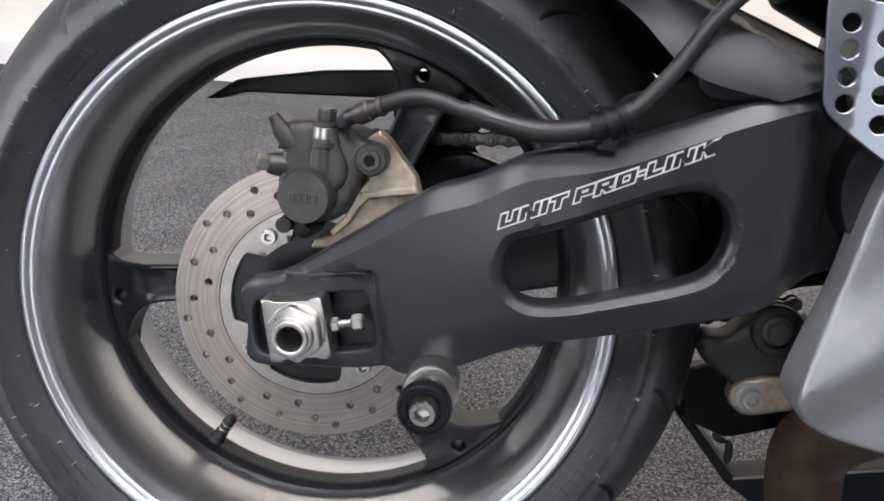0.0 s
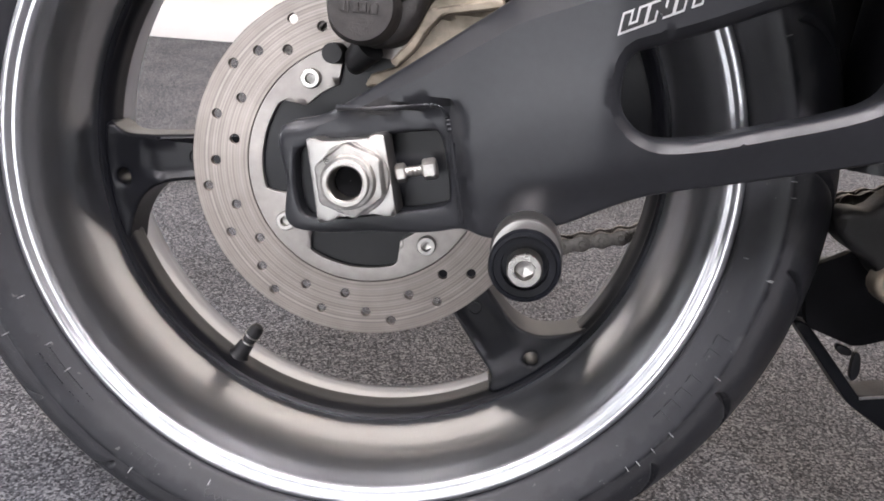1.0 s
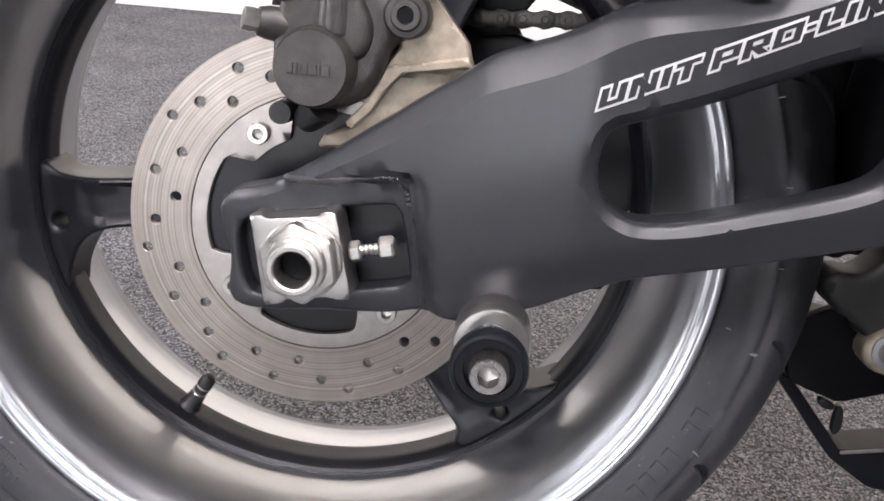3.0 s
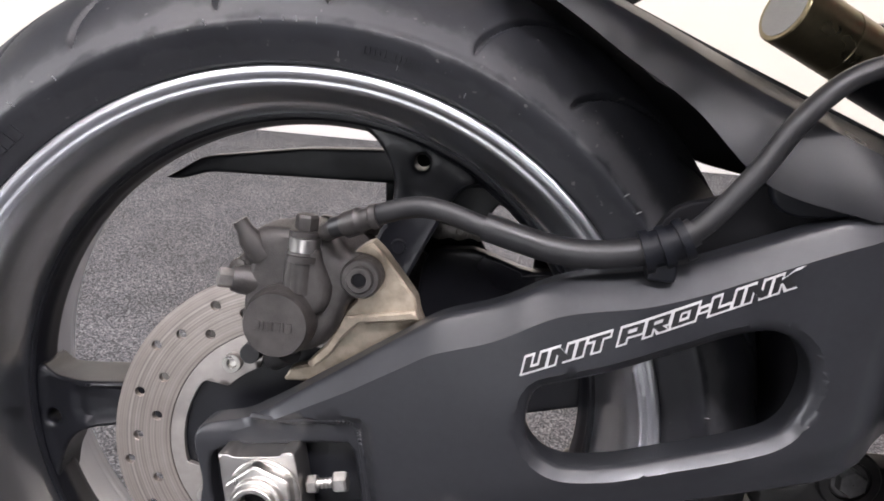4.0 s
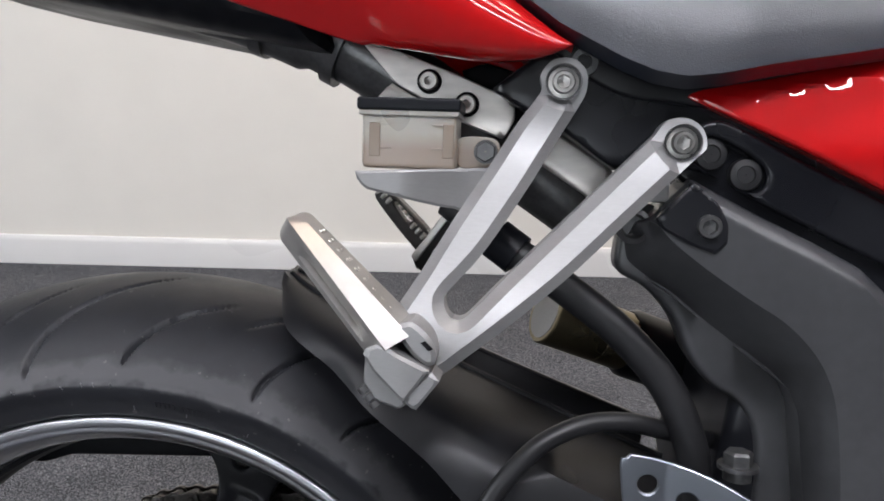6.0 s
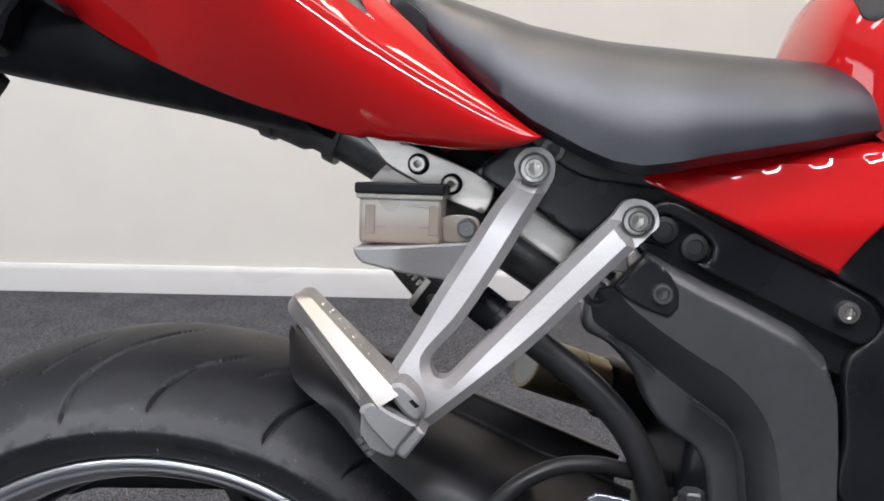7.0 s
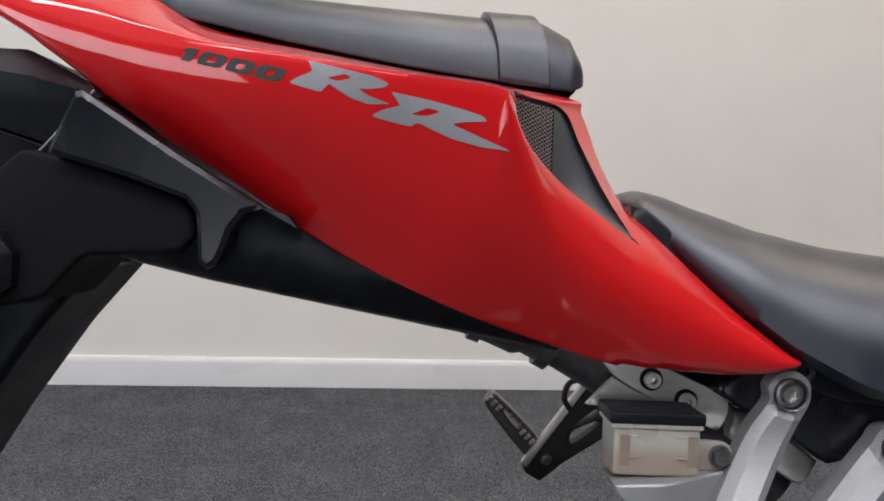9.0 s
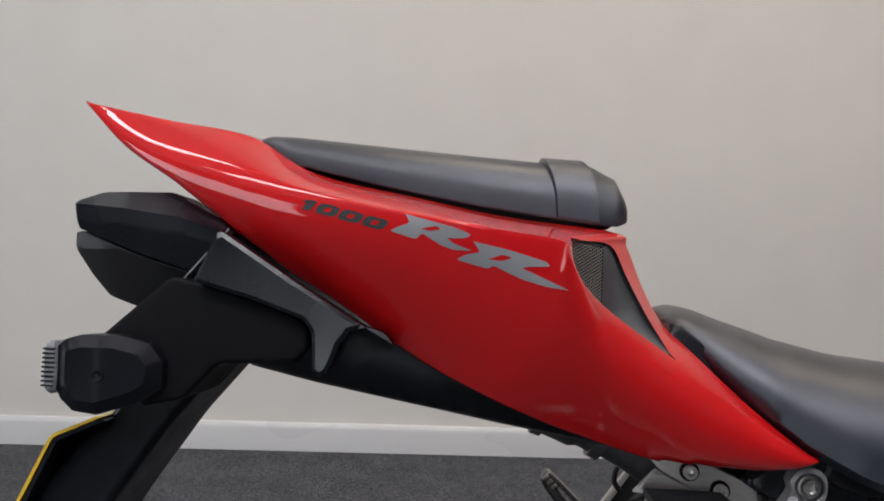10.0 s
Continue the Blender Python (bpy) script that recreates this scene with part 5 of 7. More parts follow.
part("reservoir_end", bm, M_ALU, res, "pale scuffed end cap")
bm = bmesh.new()
tube(bm, [c0 + ax * 0.07, c0 + ax * 0.075, c0 + ax * 0.13], [0.024, 0.027, 0.027], 24)
part("reservoir_sleeve", bm, M_BLACK, res)
bm = bmesh.new()
tube(bm, [(0.345, 0.03, 0.18), (0.34, 0.03, 0.10), (0.335, 0.03, 0.02)], [0.03, 0.032, 0.03], 20)
part("shock_body", bm, M_BLACK, res)

# coolant or drain tube in front of the shock
bm = bmesh.new()
tube(bm, spline([(0.222, -0.062, 0.395), (0.249, -0.07, 0.376), (0.259, -0.074, 0.369), (0.294, -0.078, 0.347), (0.328, -0.08, 0.322), (0.356, -0.08, 0.292), (0.372, -0.08, 0.259), (0.377, -0.08, 0.235), (0.378, -0.08, 0.2)], 8), 0.0102, 20)
tb = part("rubber_tube", bm, M_HOSE, bike, "thick black rubber tube")
bm = bmesh.new()
tube(bm, [(0.252, -0.0715, 0.374), (0.266, -0.075, 0.3645)], 0.0128, 20)
part("tube_collar", bm, M_PLASTIC, tb)

# passenger footrest bracket -------------------------------------------------
BRK = [(0.2745, 0.46), (0.2738, 0.469), (0.2805, 0.4775), (0.2915, 0.4785), (0.2992, 0.472), (0.2998, 0.462), (0.297, 0.4545), (0.282, 0.428), (0.2665, 0.4015), (0.247, 0.3715), (0.2305, 0.3525), (0.2285, 0.346),
       (0.232, 0.3395), (0.2385, 0.339), (0.2445, 0.3445), (0.262, 0.3625), (0.307, 0.4065), (0.3375, 0.437), (0.3405, 0.4415), (0.3465, 0.4468), (0.3565, 0.4472), (0.3645, 0.4415), (0.3663, 0.4315), (0.3605, 0.4255),
       (0.32, 0.3875), (0.291, 0.3605), (0.262, 0.3365), (0.243, 0.3215), (0.2315, 0.3125), (0.2215, 0.306), (0.211, 0.307), (0.204, 0.3195), (0.201, 0.336), (0.216, 0.363), (0.231, 0.39), (0.247, 0.4165), (0.262, 0.442)]


def brk_face(u, w):
    u, w = np.asarray(u), np.asarray(w)
    return -0.104 - 0.062 * soft((0.455 - w) / 0.15)


EYE_A, EYE_B = (0.2868, 0.4652), (0.353, 0.4338)
bm = slab(loop2(BRK, 0.003), brk_face, lambda u, w: brk_face(u, w) + 0.019, 0.004, 0.0058, holes=[circle2(EYE_A, 0.0098, 26), circle2(EYE_B, 0.0098, 26)], chamfer=0.005)
fb = part("footrest_bracket", bm, M_ALU, bike, "brushed cast aluminium passenger footrest bracket", sharp=22)
for c in (EYE_A, EYE_B):
    v0 = float(brk_face([c[0]], [c[1]])[0])
    bm = bmesh.new()
    lathe(bm, [(0.0102, v0 + 0.0005), (0.0094, v0 + 0.001), (0.0092, v0 + 0.006), (0.0002, v0 + 0.006)], 28, c)
    part("eye_recess", bm, M_DARKBOLT, fb)
    part("bracket_bolt", bolt_mesh(c, 0.0064, v0 + 0.006, v0 - 0.001, 0.55, washer=0.0085), M_ZINC, fb, "steel socket bolt")
# the shelf that carries the fluid reservoir
bm = slab([(0.1755, 0.4125), (0.19, 0.4135), (0.2475, 0.4165), (0.262, 0.432), (0.262, 0.42), (0.24, 0.384), (0.236, 0.389), (0.231, 0.393), (0.221, 0.3945), (0.203, 0.3985), (0.182, 0.403), (0.177, 0.407)],
          lambda u, w: -0.127 + 0.024 * soft((np.asarray(u) - 0.2) / 0.05), -0.088, 0.004, 0.0014, smooth=False, chamfer=0.001)
part("reservoir_shelf", bm, M_ALU, fb, sharp=22)
# folded footrest: a wedge-shaped bar with a slit in its outer face and studs along its upper edge
FACET = [(0.202, 0.332), (0.209, 0.327), (0.2255, 0.319), (0.2135, 0.3025), (0.198, 0.318), (0.1925, 0.327)]
SQUARE = [(0.2145, 0.301), (0.2125, 0.3045), (0.2255, 0.3185), (0.2305, 0.3135), (0.219, 0.298)]
HINGE = [(0.192, 0.321), (0.197, 0.317), (0.214, 0.299), (0.21, 0.2955), (0.197, 0.3), (0.1915, 0.309)]
LUG = [(0.208, 0.338), (0.212, 0.341), (0.217, 0.341), (0.225, 0.334), (0.228, 0.326), (0.227, 0.321), (0.222, 0.321), (0.214, 0.328)]
LUG_SLOT = [(0.2205, 0.3318), (0.2225, 0.3332), (0.2265, 0.329), (0.225, 0.3275)]
RAILS = [((0.1502, -0.176, 0.377), (0.1915, -0.176, 0.3258)), ((0.158, -0.187, 0.3862), (0.1995, -0.188, 0.335)), ((0.1632, -0.178, 0.3872), (0.2095, -0.181, 0.3405)),
         ((0.1615, -0.157, 0.3885), (0.2095, -0.155, 0.343)), ((0.152, -0.157, 0.376), (0.192, -0.155, 0.326))]
rows = []
for i in range(29):
    t = max(0.0, (i - 8) / 20)
    ring = [Vector(a).lerp(Vector(b), 1.12 * t) for a, b in RAILS]
    a, b = ring[0], ring[1]
    groove = 0.0035 * float(soft(np.array([min((t - 0.12) / 0.12, (0.86 - t) / 0.12)]))[0])
    inward = Vector((0.3, 0.9, 0.3)) * groove
    pts_ = [a, a.lerp(b, 0.22), a.lerp(b, 0.3) + inward, a.lerp(b, 0.68) + inward, a.lerp(b, 0.76), b, b.lerp(ring[2], 0.5), ring[2], ring[3], ring[4]]
    if i < 8:
        mid = sum(ring, Vector()) / 5
        k = math.sin(math.pi / 2 * (i + 0.3) / 8.3)
        along = Vector((-0.0045, 0, 0.0056)) * math.cos(math.pi / 2 * (i + 0.3) / 8.3)
        pts_ = [mid.lerp(p, 0.25 + 0.75 * k) + along for p in pts_]
    rows.append(pts_)
bm, g = loft(rows, close=True)
bm.faces.new(g[0])
bm.faces.new(g[-1][::-1])
part("footrest", bm, M_PEG, fb, "polished aluminium folding footrest", sharp=24)
for i in range(9):
    t = 0.1 + 0.78 * i / 8
    p = Vector(RAILS[2][0]).lerp(Vector(RAILS[2][1]), t)
    b2 = bmesh.new()
    for v in (0.009, 0.016):
        tube(b2, [(p.x - 0.0024, p.y + v, p.z - 0.0024), (p.x - 0.0002, p.y + v, p.z - 0.0002), (p.x + 0.0006, p.y + v, p.z + 0.0006)], [0.0022, 0.0019, 0.0009], 8)
    part("grip_stud", b2, M_PEG, fb)
bm = slab(FACET, lambda u, w: -0.187 + 0.1 * np.clip(np.asarray(u) - 0.211, 0, 1), -0.155, 0.003, 0.0015, smooth=False, chamfer=0.0015)
part("footrest_clevis", bm, M_ALU, fb, sharp=22)
bm = slab(SQUARE, -0.183, -0.152, 0.003, 0.0015, smooth=False, chamfer=0.0012)
part("clevis_end", bm, M_ALU, fb, sharp=22)
bm = slab(HINGE, -0.174, -0.155, 0.0025, 0.0012, smooth=False, chamfer=0.001)
part("hinge_plate", bm, M_ALU, fb, "dull hinge plate", sharp=22)
bm = slab(loop2(LUG, 0.0018), -0.1815, -0.15, 0.0025, 0.0022, chamfer=0.0018)
part("pivot_lug", bm, M_ALU, fb, sharp=22)
# no slot is cut: a thin black plate on the lug shows its shade
bm = slab(LUG_SLOT, -0.1822, -0.179, 0.0025, 0.0, smooth=False)
part("pivot_slot_shade", bm, M_DARK, fb)
bm = bmesh.new()
for k in range(3):
    tube(bm, [(0.1905 + 0.003 * k, -0.172, 0.306 - 0.0035 * k), (0.1925 + 0.003 * k, -0.172, 0.3035 - 0.0035 * k)], 0.003, 12)
part("return_spring", bm, M_DARKBOLT, fb, "dull steel return spring")

# brake fluid reservoir
bm = rounded_box(0.1762, 0.2292, -0.1135, -0.078, 0.4145, 0.4475, 0.003)
rv = part("fluid_reservoir", bm, M_RESERVOIR, bike, "yellowed translucent brake fluid reservoir half full")
bm = rounded_box(0.1735, 0.2312, -0.1165, -0.075, 0.4465, 0.4535, 0.0016)
part("reservoir_cap", bm, M_PLASTIC, rv, "black reservoir lid")
bm = rounded_box(0.1745, 0.2302, -0.1152, -0.0765, 0.4435, 0.4466, 0.0008)
part("reservoir_neck", bm, M_RESERVOIR, rv)
for u in (0.1805, 0.2215):
    part("reservoir_rib", rounded_box(u, u + 0.0062, -0.1139, -0.11, 0.421, 0.4395, 0.0005), M_FLUID, rv, "brown-tinted column")
for w in (0.4255, 0.4385):
    for u in (0.1865, 0.2155):
        part("level_mark", rounded_box(u, u + 0.006, -0.1142, -0.112, w, w + 0.0008, 0.0002), M_RESERVOIR, rv)
bm = slab([(0.229, 0.432), (0.246, 0.4335), (0.2525, 0.43), (0.252, 0.42), (0.246, 0.4165), (0.229, 0.417)], -0.1, -0.094, 0.003, 0.001)
part("reservoir_tab", bm, M_RESERVOIR, rv)
part("tab_bolt", bolt_mesh((0.245, 0.4255), 0.0052, -0.1, -0.106, 0.5, washer=0.0068, hex_head=True), M_DARKBOLT, rv)

# subframe plate behind the reservoir
bm = slab([(0.166, 0.49), (0.19, 0.484), (0.226, 0.471), (0.2595, 0.4565), (0.2605, 0.447), (0.2545, 0.4335), (0.23, 0.4425), (0.187, 0.4655)], -0.07, -0.058, 0.005, 0.0012, smooth=False)
sp = part("subframe_plate", bm, M_PLATE, bike, "bare aluminium subframe plate with two bolts")
for c in ((0.2085, 0.4665), (0.2315, 0.4535)):
    # raised black collar gives each bolt the shade of a recess
    part("plate_bolt", bolt_mesh(c, 0.0073, -0.07, -0.0735, 0.4), M_DARK, sp, "black collar standing in for a shaded recess round the bolt")
    part("bolt_ring", bolt_mesh(c, 0.0054, -0.07, -0.078, 0.42), M_PLATE, sp, "bright socket bolt")
bm = slab([(0.168, 0.4475), (0.1845, 0.466), (0.192, 0.4615), (0.22, 0.4475), (0.213, 0.444)], -0.066, -0.06, 0.005, 0.0008, smooth=False)
part("plate_gusset", bm, M_PLATE, sp)
bm = slab([(0.268, 0.4465), (0.279, 0.4445), (0.325, 0.414), (0.316, 0.3985), (0.31, 0.398), (0.265, 0.427)], -0.06, -0.045, 0.005, 0.003, smooth=False)
part("subframe_beam", bm, M_PLATE, sp, "bare aluminium subframe beam")

# black inner web behind the plate
bm = slab([(0.226, 0.476), (0.24, 0.481), (0.275, 0.472), (0.285, 0.447), (0.262, 0.446), (0.235, 0.452)], -0.048, -0.04, 0.004, 0.002, smooth=False)
part("frame_web", bm, M_DARK, sp, "black web behind the plate")

# black frame behind seat and covers
bm = slab([(0.246, 0.462), (0.262, 0.475), (0.283, 0.49), (0.3, 0.482), (0.32, 0.468), (0.36, 0.463), (0.43, 0.44), (0.49, 0.42), (0.62, 0.36), (0.62, 0.3), (0.5, 0.33), (0.42, 0.37), (0.37, 0.4), (0.345, 0.425), (0.32, 0.417), (0.284, 0.442), (0.262, 0.452)], -0.083, -0.03, 0.008, 0.004, smooth=False)
fr = part("rear_frame", bm, M_COVER, bike, "satin black rear frame rail")
part("seat_bolt", bolt_mesh((0.2985, 0.478), 0.0085, -0.083, -0.09, 0.45), M_DARKBOLT, fr)
BEAM = [(0.352, 0.422), (0.362, 0.4425), (0.372, 0.447), (0.384, 0.4445), (0.43, 0.422), (0.485, 0.397), (0.503, 0.386), (0.509, 0.372), (0.5, 0.3595), (0.484, 0.3635), (0.43, 0.388), (0.4, 0.402), (0.382, 0.4125), (0.366, 0.4185)]
bm = slab(loop2(BEAM, 0.004), -0.092, -0.07, 0.005, 0.003, holes=[loop2([(0.361, 0.428), (0.365, 0.436), (0.374, 0.4375), (0.3975, 0.425), (0.4025, 0.416), (0.399, 0.4085), (0.39, 0.4085), (0.368, 0.42)], 0.003)])
part("frame_beam", bm, M_COVER, fr, "satin black frame beam")
for c in ((0.372, 0.4285), (0.392, 0.4175)):
    bm = bmesh.new()
    lathe(bm, [(0.0094, -0.082), (0.0094, -0.087), (0.0086, -0.0885), (0.0052, -0.0892), (0.0048, -0.0882), (0.0002, -0.0882)], 28, c)
    part("rubber_plug", bm, M_HOSE, fr, "round black rubber plug")
part("frame_bolt", bolt_mesh((0.4865, 0.3805), 0.0072, -0.09, -0.0985, 0.52, washer=0.0092), M_ZINC, fr, "bright socket bolt")
COVER_EDGE = [(0.327, 0.377), (0.329, 0.365), (0.335, 0.359), (0.356, 0.346), (0.379, 0.328), (0.402, 0.312), (0.421, 0.298), (0.427, 0.285), (0.431, 0.257), (0.435, 0.226), (0.4365, 0.2)]
COVER_FOLD = [(0.332, 0.388), (0.341, 0.389), (0.354, 0.377), (0.376, 0.361), (0.398, 0.347), (0.416, 0.336), (0.431, 0.322), (0.441, 0.307), (0.447, 0.29), (0.451, 0.266), (0.454, 0.236), (0.455, 0.198)]
COVER_TOP = [(0.332, 0.388), (0.34, 0.392), (0.351, 0.404), (0.361, 0.414), (0.377, 0.406), (0.401, 0.394), (0.43, 0.381), (0.457, 0.3675), (0.4755, 0.351), (0.483, 0.33), (0.486, 0.29), (0.489, 0.2)]
edge_line = np.array([(p.x, p.z) for p in spline([(a, 0, b) for a, b in COVER_EDGE], 10)])
fold_line = np.array([(p.x, p.z) for p in spline([(a, 0, b) for a, b in COVER_FOLD], 10)])
slope_zone = np.concatenate([edge_line, fold_line[::-1]])


def line_distance(line, q):
    return np.linalg.norm(q[:, None] - line[None], axis=2).min(1)


def cover_face(u, w):
    """The pivot cover's outer face, with a broad slope along its lower rear edge."""
    u, w = np.asarray(u, float), np.asarray(w, float)
    q = np.stack([u, w], 1)
    top = np.interp(u, [p[0] for p in COVER_TOP], [p[1] for p in COVER_TOP])
    v = -0.1 + 0.009 * np.clip((0.01 - (top - w)) / 0.01, 0, 1) ** 1.5
    a, b = line_distance(edge_line, q), line_distance(fold_line, q)
    k = np.where(inside(slope_zone, q), b / np.maximum(a + b, 1e-6), 0)
    return np.minimum(v + 0.026 * k, -0.071)


bm = slab(loop2(COVER_TOP + COVER_EDGE[::-1][:-1] + [COVER_EDGE[0]], 0.003, False), cover_face, -0.055, 0.004, 0.0018, creases=[fold_line[4:-2]])
sc = part("side_cover", bm, M_SIDE, bike, "satin black swingarm pivot cover with one bolt", sharp=24)
bm = slab([(0.342, 0.392), (0.361, 0.4125), (0.375, 0.401), (0.381, 0.39), (0.381, 0.379), (0.375, 0.373), (0.36, 0.378), (0.345, 0.386)], -0.1025, -0.09, 0.003, 0.0015, chamfer=0.001, smooth=False)
part("cover_lug", bm, M_COVER, sc, sharp=22)
part("cover_bolt", bolt_mesh((0.37, 0.3885), 0.0066, -0.1025, -0.108, 0.55), M_DARKBOLT, sc, "dark socket bolt")
bm = slab([(0.324, 0.359), (0.3245, 0.38), (0.328, 0.392), (0.338, 0.398), (0.348, 0.396), (0.36, 0.38), (0.4, 0.345), (0.44, 0.31), (0.447, 0.26), (0.447, 0.18), (0.413, 0.18), (0.413, 0.233), (0.412, 0.25), (0.409, 0.267), (0.4, 0.282), (0.383, 0.292), (0.368, 0.31), (0.358, 0.331), (0.341, 0.349)], -0.0755, -0.055, 0.005, 0.005)
part("pivot_bracket", bm, M_SIDE, sc)
bm = bmesh.new()
lathe(bm, [(0.0105, -0.08), (0.0105, -0.088), (0.0075, -0.09), (0.006, -0.085), (0.0002, -0.085)], 24, (0.331, 0.386))
part("bracket_bush", bm, M_DARKBOLT, sc)
bm = rounded_box(0.3385, 0.35, -0.09, -0.075, 0.4, 0.414, 0.0015)
part("bracket_tab", bm, M_ALU, sc)

# dark mass of the pivot and engine behind the guard
bm = slab([(0.4, 0.3), (0.47, 0.33), (0.7, 0.36), (0.7, 0.02), (0.44, 0.02), (0.405, 0.1), (0.385, 0.2)], -0.072, 0.1, 0.02, 0.008, smooth=False)
pv = part("engine_pivot_casting", bm, M_BLACK, bike, "black engine and swingarm pivot casting")

# rear of the tail: cowl -----------------------------------------------------
G0 = [(-0.307, -0.015, 0.749), (-0.226, -0.03, 0.732), (-0.15, -0.045, 0.717), (-0.089, -0.07, 0.684), (-0.006, -0.085, 0.666), (0.064, -0.09, 0.653), (0.146, -0.08, 0.645), (0.156, -0.078, 0.634), (0.168, -0.08, 0.604),
      (0.183, -0.085, 0.577), (0.202, -0.095, 0.558), (0.244, -0.1, 0.52), (0.279, -0.104, 0.493), (0.291, -0.107, 0.485)]
G1 = [(-0.307, -0.015, 0.748), (-0.241, -0.05, 0.717), (-0.168, -0.085, 0.694), (-0.084, -0.125, 0.665), (-0.002, -0.16, 0.647), (0.055, -0.178, 0.637), (0.096, -0.187, 0.6305), (0.101, -0.19, 0.623), (0.111, -0.18, 0.604),
      (0.132, -0.16, 0.576), (0.176, -0.139, 0.5455), (0.232, -0.12, 0.5125), (0.2765, -0.1088, 0.4908), (0.291, -0.107, 0.485)]
G3 = [(-0.303, -0.015, 0.744), (-0.257, -0.05, 0.702), (-0.198, -0.08, 0.669), (-0.137, -0.087, 0.627), (-0.059, -0.094, 0.581), (0.007, -0.106, 0.542), (0.059, -0.121, 0.519),
      (0.098, -0.121, 0.504), (0.137, -0.121, 0.492), (0.172, -0.116, 0.482), (0.208, -0.114, 0.4753), (0.246, -0.108, 0.4715), (0.277, -0.104, 0.4758), (0.291, -0.107, 0.485)]
OPEN_A = [(0.113, -0.146, 0.634), (0.1395, -0.107, 0.633), (0.151, -0.105, 0.6125), (0.165, -0.11, 0.585), (0.181, -0.121, 0.5575)]
OPEN_B = [(0.105, -0.175, 0.6285), (0.1055, -0.182, 0.6185), (0.115, -0.172, 0.602), (0.137, -0.147, 0.584), (0.18, -0.1225, 0.5565)]
STEPS = 8
g0, g1, g3 = (spline(g, STEPS) for g in (G0, G1, G3))
oa, ob_ = spline(OPEN_A, STEPS), spline(OPEN_B, STEPS)
O0, O1 = 6 * STEPS, 10 * STEPS
pinch_a, pinch_b = [], []
for i in range(len(g0)):
    if O0 <= i <= O1:
        pinch_a.append(oa[i - O0])
        pinch_b.append(ob_[i - O0])
    else:
        m = 0.5 * (g0[i] + g1[i]) + Vector((0, -0.001, 0.0015 if i < O0 else 0))
        near = oa[0] if i < O0 else oa[-1]
        near_b = ob_[0] if i < O0 else ob_[-1]
        mid = 0.5 * (near + near_b)
        k = soft(np.array([abs(i - (O0 if i < O0 else O1)) / (5.0 if i < O0 else 22.0)]))[0]
        ref = 0.5 * (g0[O0 if i < O0 else O1] + g1[O0 if i < O0 else O1])
        off = (mid - ref) * (1 - k)
        pinch_a.append(m + off)
        pinch_b.append(m + off)


def bulge(a, b, t, h):
    p = a.lerp(b, t)
    return p + Vector((0, -h * 4 * t * (1 - t), 0))


def cowl_side(s):
    """One flank of the tail cowl; s is 1 for the near flank and -1 for the far one."""
    upper, lower = [], []
    for i in range(len(g0)):
        ko = soft(np.array([1 - max(O0 - i, i - O1, 0) / 8.0]))[0]
        row = [g0[i], g0[i].lerp(pinch_a[i], 0.25 - 0.19 * ko), bulge(g0[i], pinch_a[i], 0.5, 0.001), g0[i].lerp(pinch_a[i], 0.75 + 0.2 * ko), pinch_a[i]]
        upper.append([Vector((p.x, s * p.y, p.z)) for p in row])
        edge = g3[i]
        inner = Vector((edge.x, edge.y + 0.012, edge.z + 0.004))
        fade = min(1, i / 12, (len(g0) - 1 - i) / 8)
        row = [pinch_b[i], bulge(pinch_b[i], g1[i], 0.5, 0.001 * fade), pinch_b[i].lerp(g1[i], 0.85 + 0.08 * ko), g1[i]]
        for t in (0.02, 0.05, 0.1, 0.16, 0.24, 0.32, 0.4, 0.48, 0.56, 0.64, 0.72, 0.8, 0.87, 0.93, 0.97, 0.99):
            q = g1[i].lerp(g3[i], t)
            q.y = g1[i].y + (g3[i].y - g1[i].y) * t ** 1.3 - 0.007 * fade * math.sin(math.pi * t)
            row.append(q)
        row += [edge, inner]
        lower.append([Vector((p.x, s * p.y, p.z)) for p in row])
    bm, _ = loft(upper)
    b2, _ = loft(lower)
    me = bpy.data.meshes.new("tmp")
    b2.to_mesh(me)
    bm.from_mesh(me)
    b2.free()
    bpy.data.meshes.remove(me)
    bmesh.ops.remove_doubles(bm, verts=bm.verts, dist=1e-5)
    inner_verts = [v for v in bm.verts if not v.is_boundary]
    for lo, hi, times in ((-0.11, 0.178, 8), (-0.15, 0.198, 12), (-0.19, 0.22, 14)):
        soft_verts = [v for v in inner_verts if v.co.x < lo or v.co.x > hi]
        for _ in range(times):
            bmesh.ops.smooth_vert(bm, verts=soft_verts, factor=0.5, use_axis_x=True, use_axis_y=True, use_axis_z=True)
    return bm


bm = cowl_side(1)
cowl_bvh_src = bm.copy()
bmesh.ops.remove_doubles(cowl_bvh_src, verts=cowl_bvh_src.verts, dist=1e-5)
bmesh.ops.triangulate(cowl_bvh_src, faces=cowl_bvh_src.faces[:])
cowl_tree = BVHTree.FromBMesh(cowl_bvh_src)
cowl = part("tail_cowl", bm, M_RED, bike, "glossy red tail cowl with mesh side intake", sharp=70)
part("far_flank", cowl_side(-1), M_RED, cowl, sharp=70)
rows = []
for i in range(len(g0)):
    a = g0[i]
    rows.append([Vector((a.x, a.y * (1 - 2 * t), a.z + 0.006 * 4 * t * (1 - t) * min(1, i / 20) * (1 if i <= O0 else max(-1, 1 - (i - O0) / 6)))) for t in (0, 0.15, 0.3, 0.5, 0.7, 0.85, 1)])
bm, _ = loft(rows)
part("cowl_top", bm, M_RED, cowl)


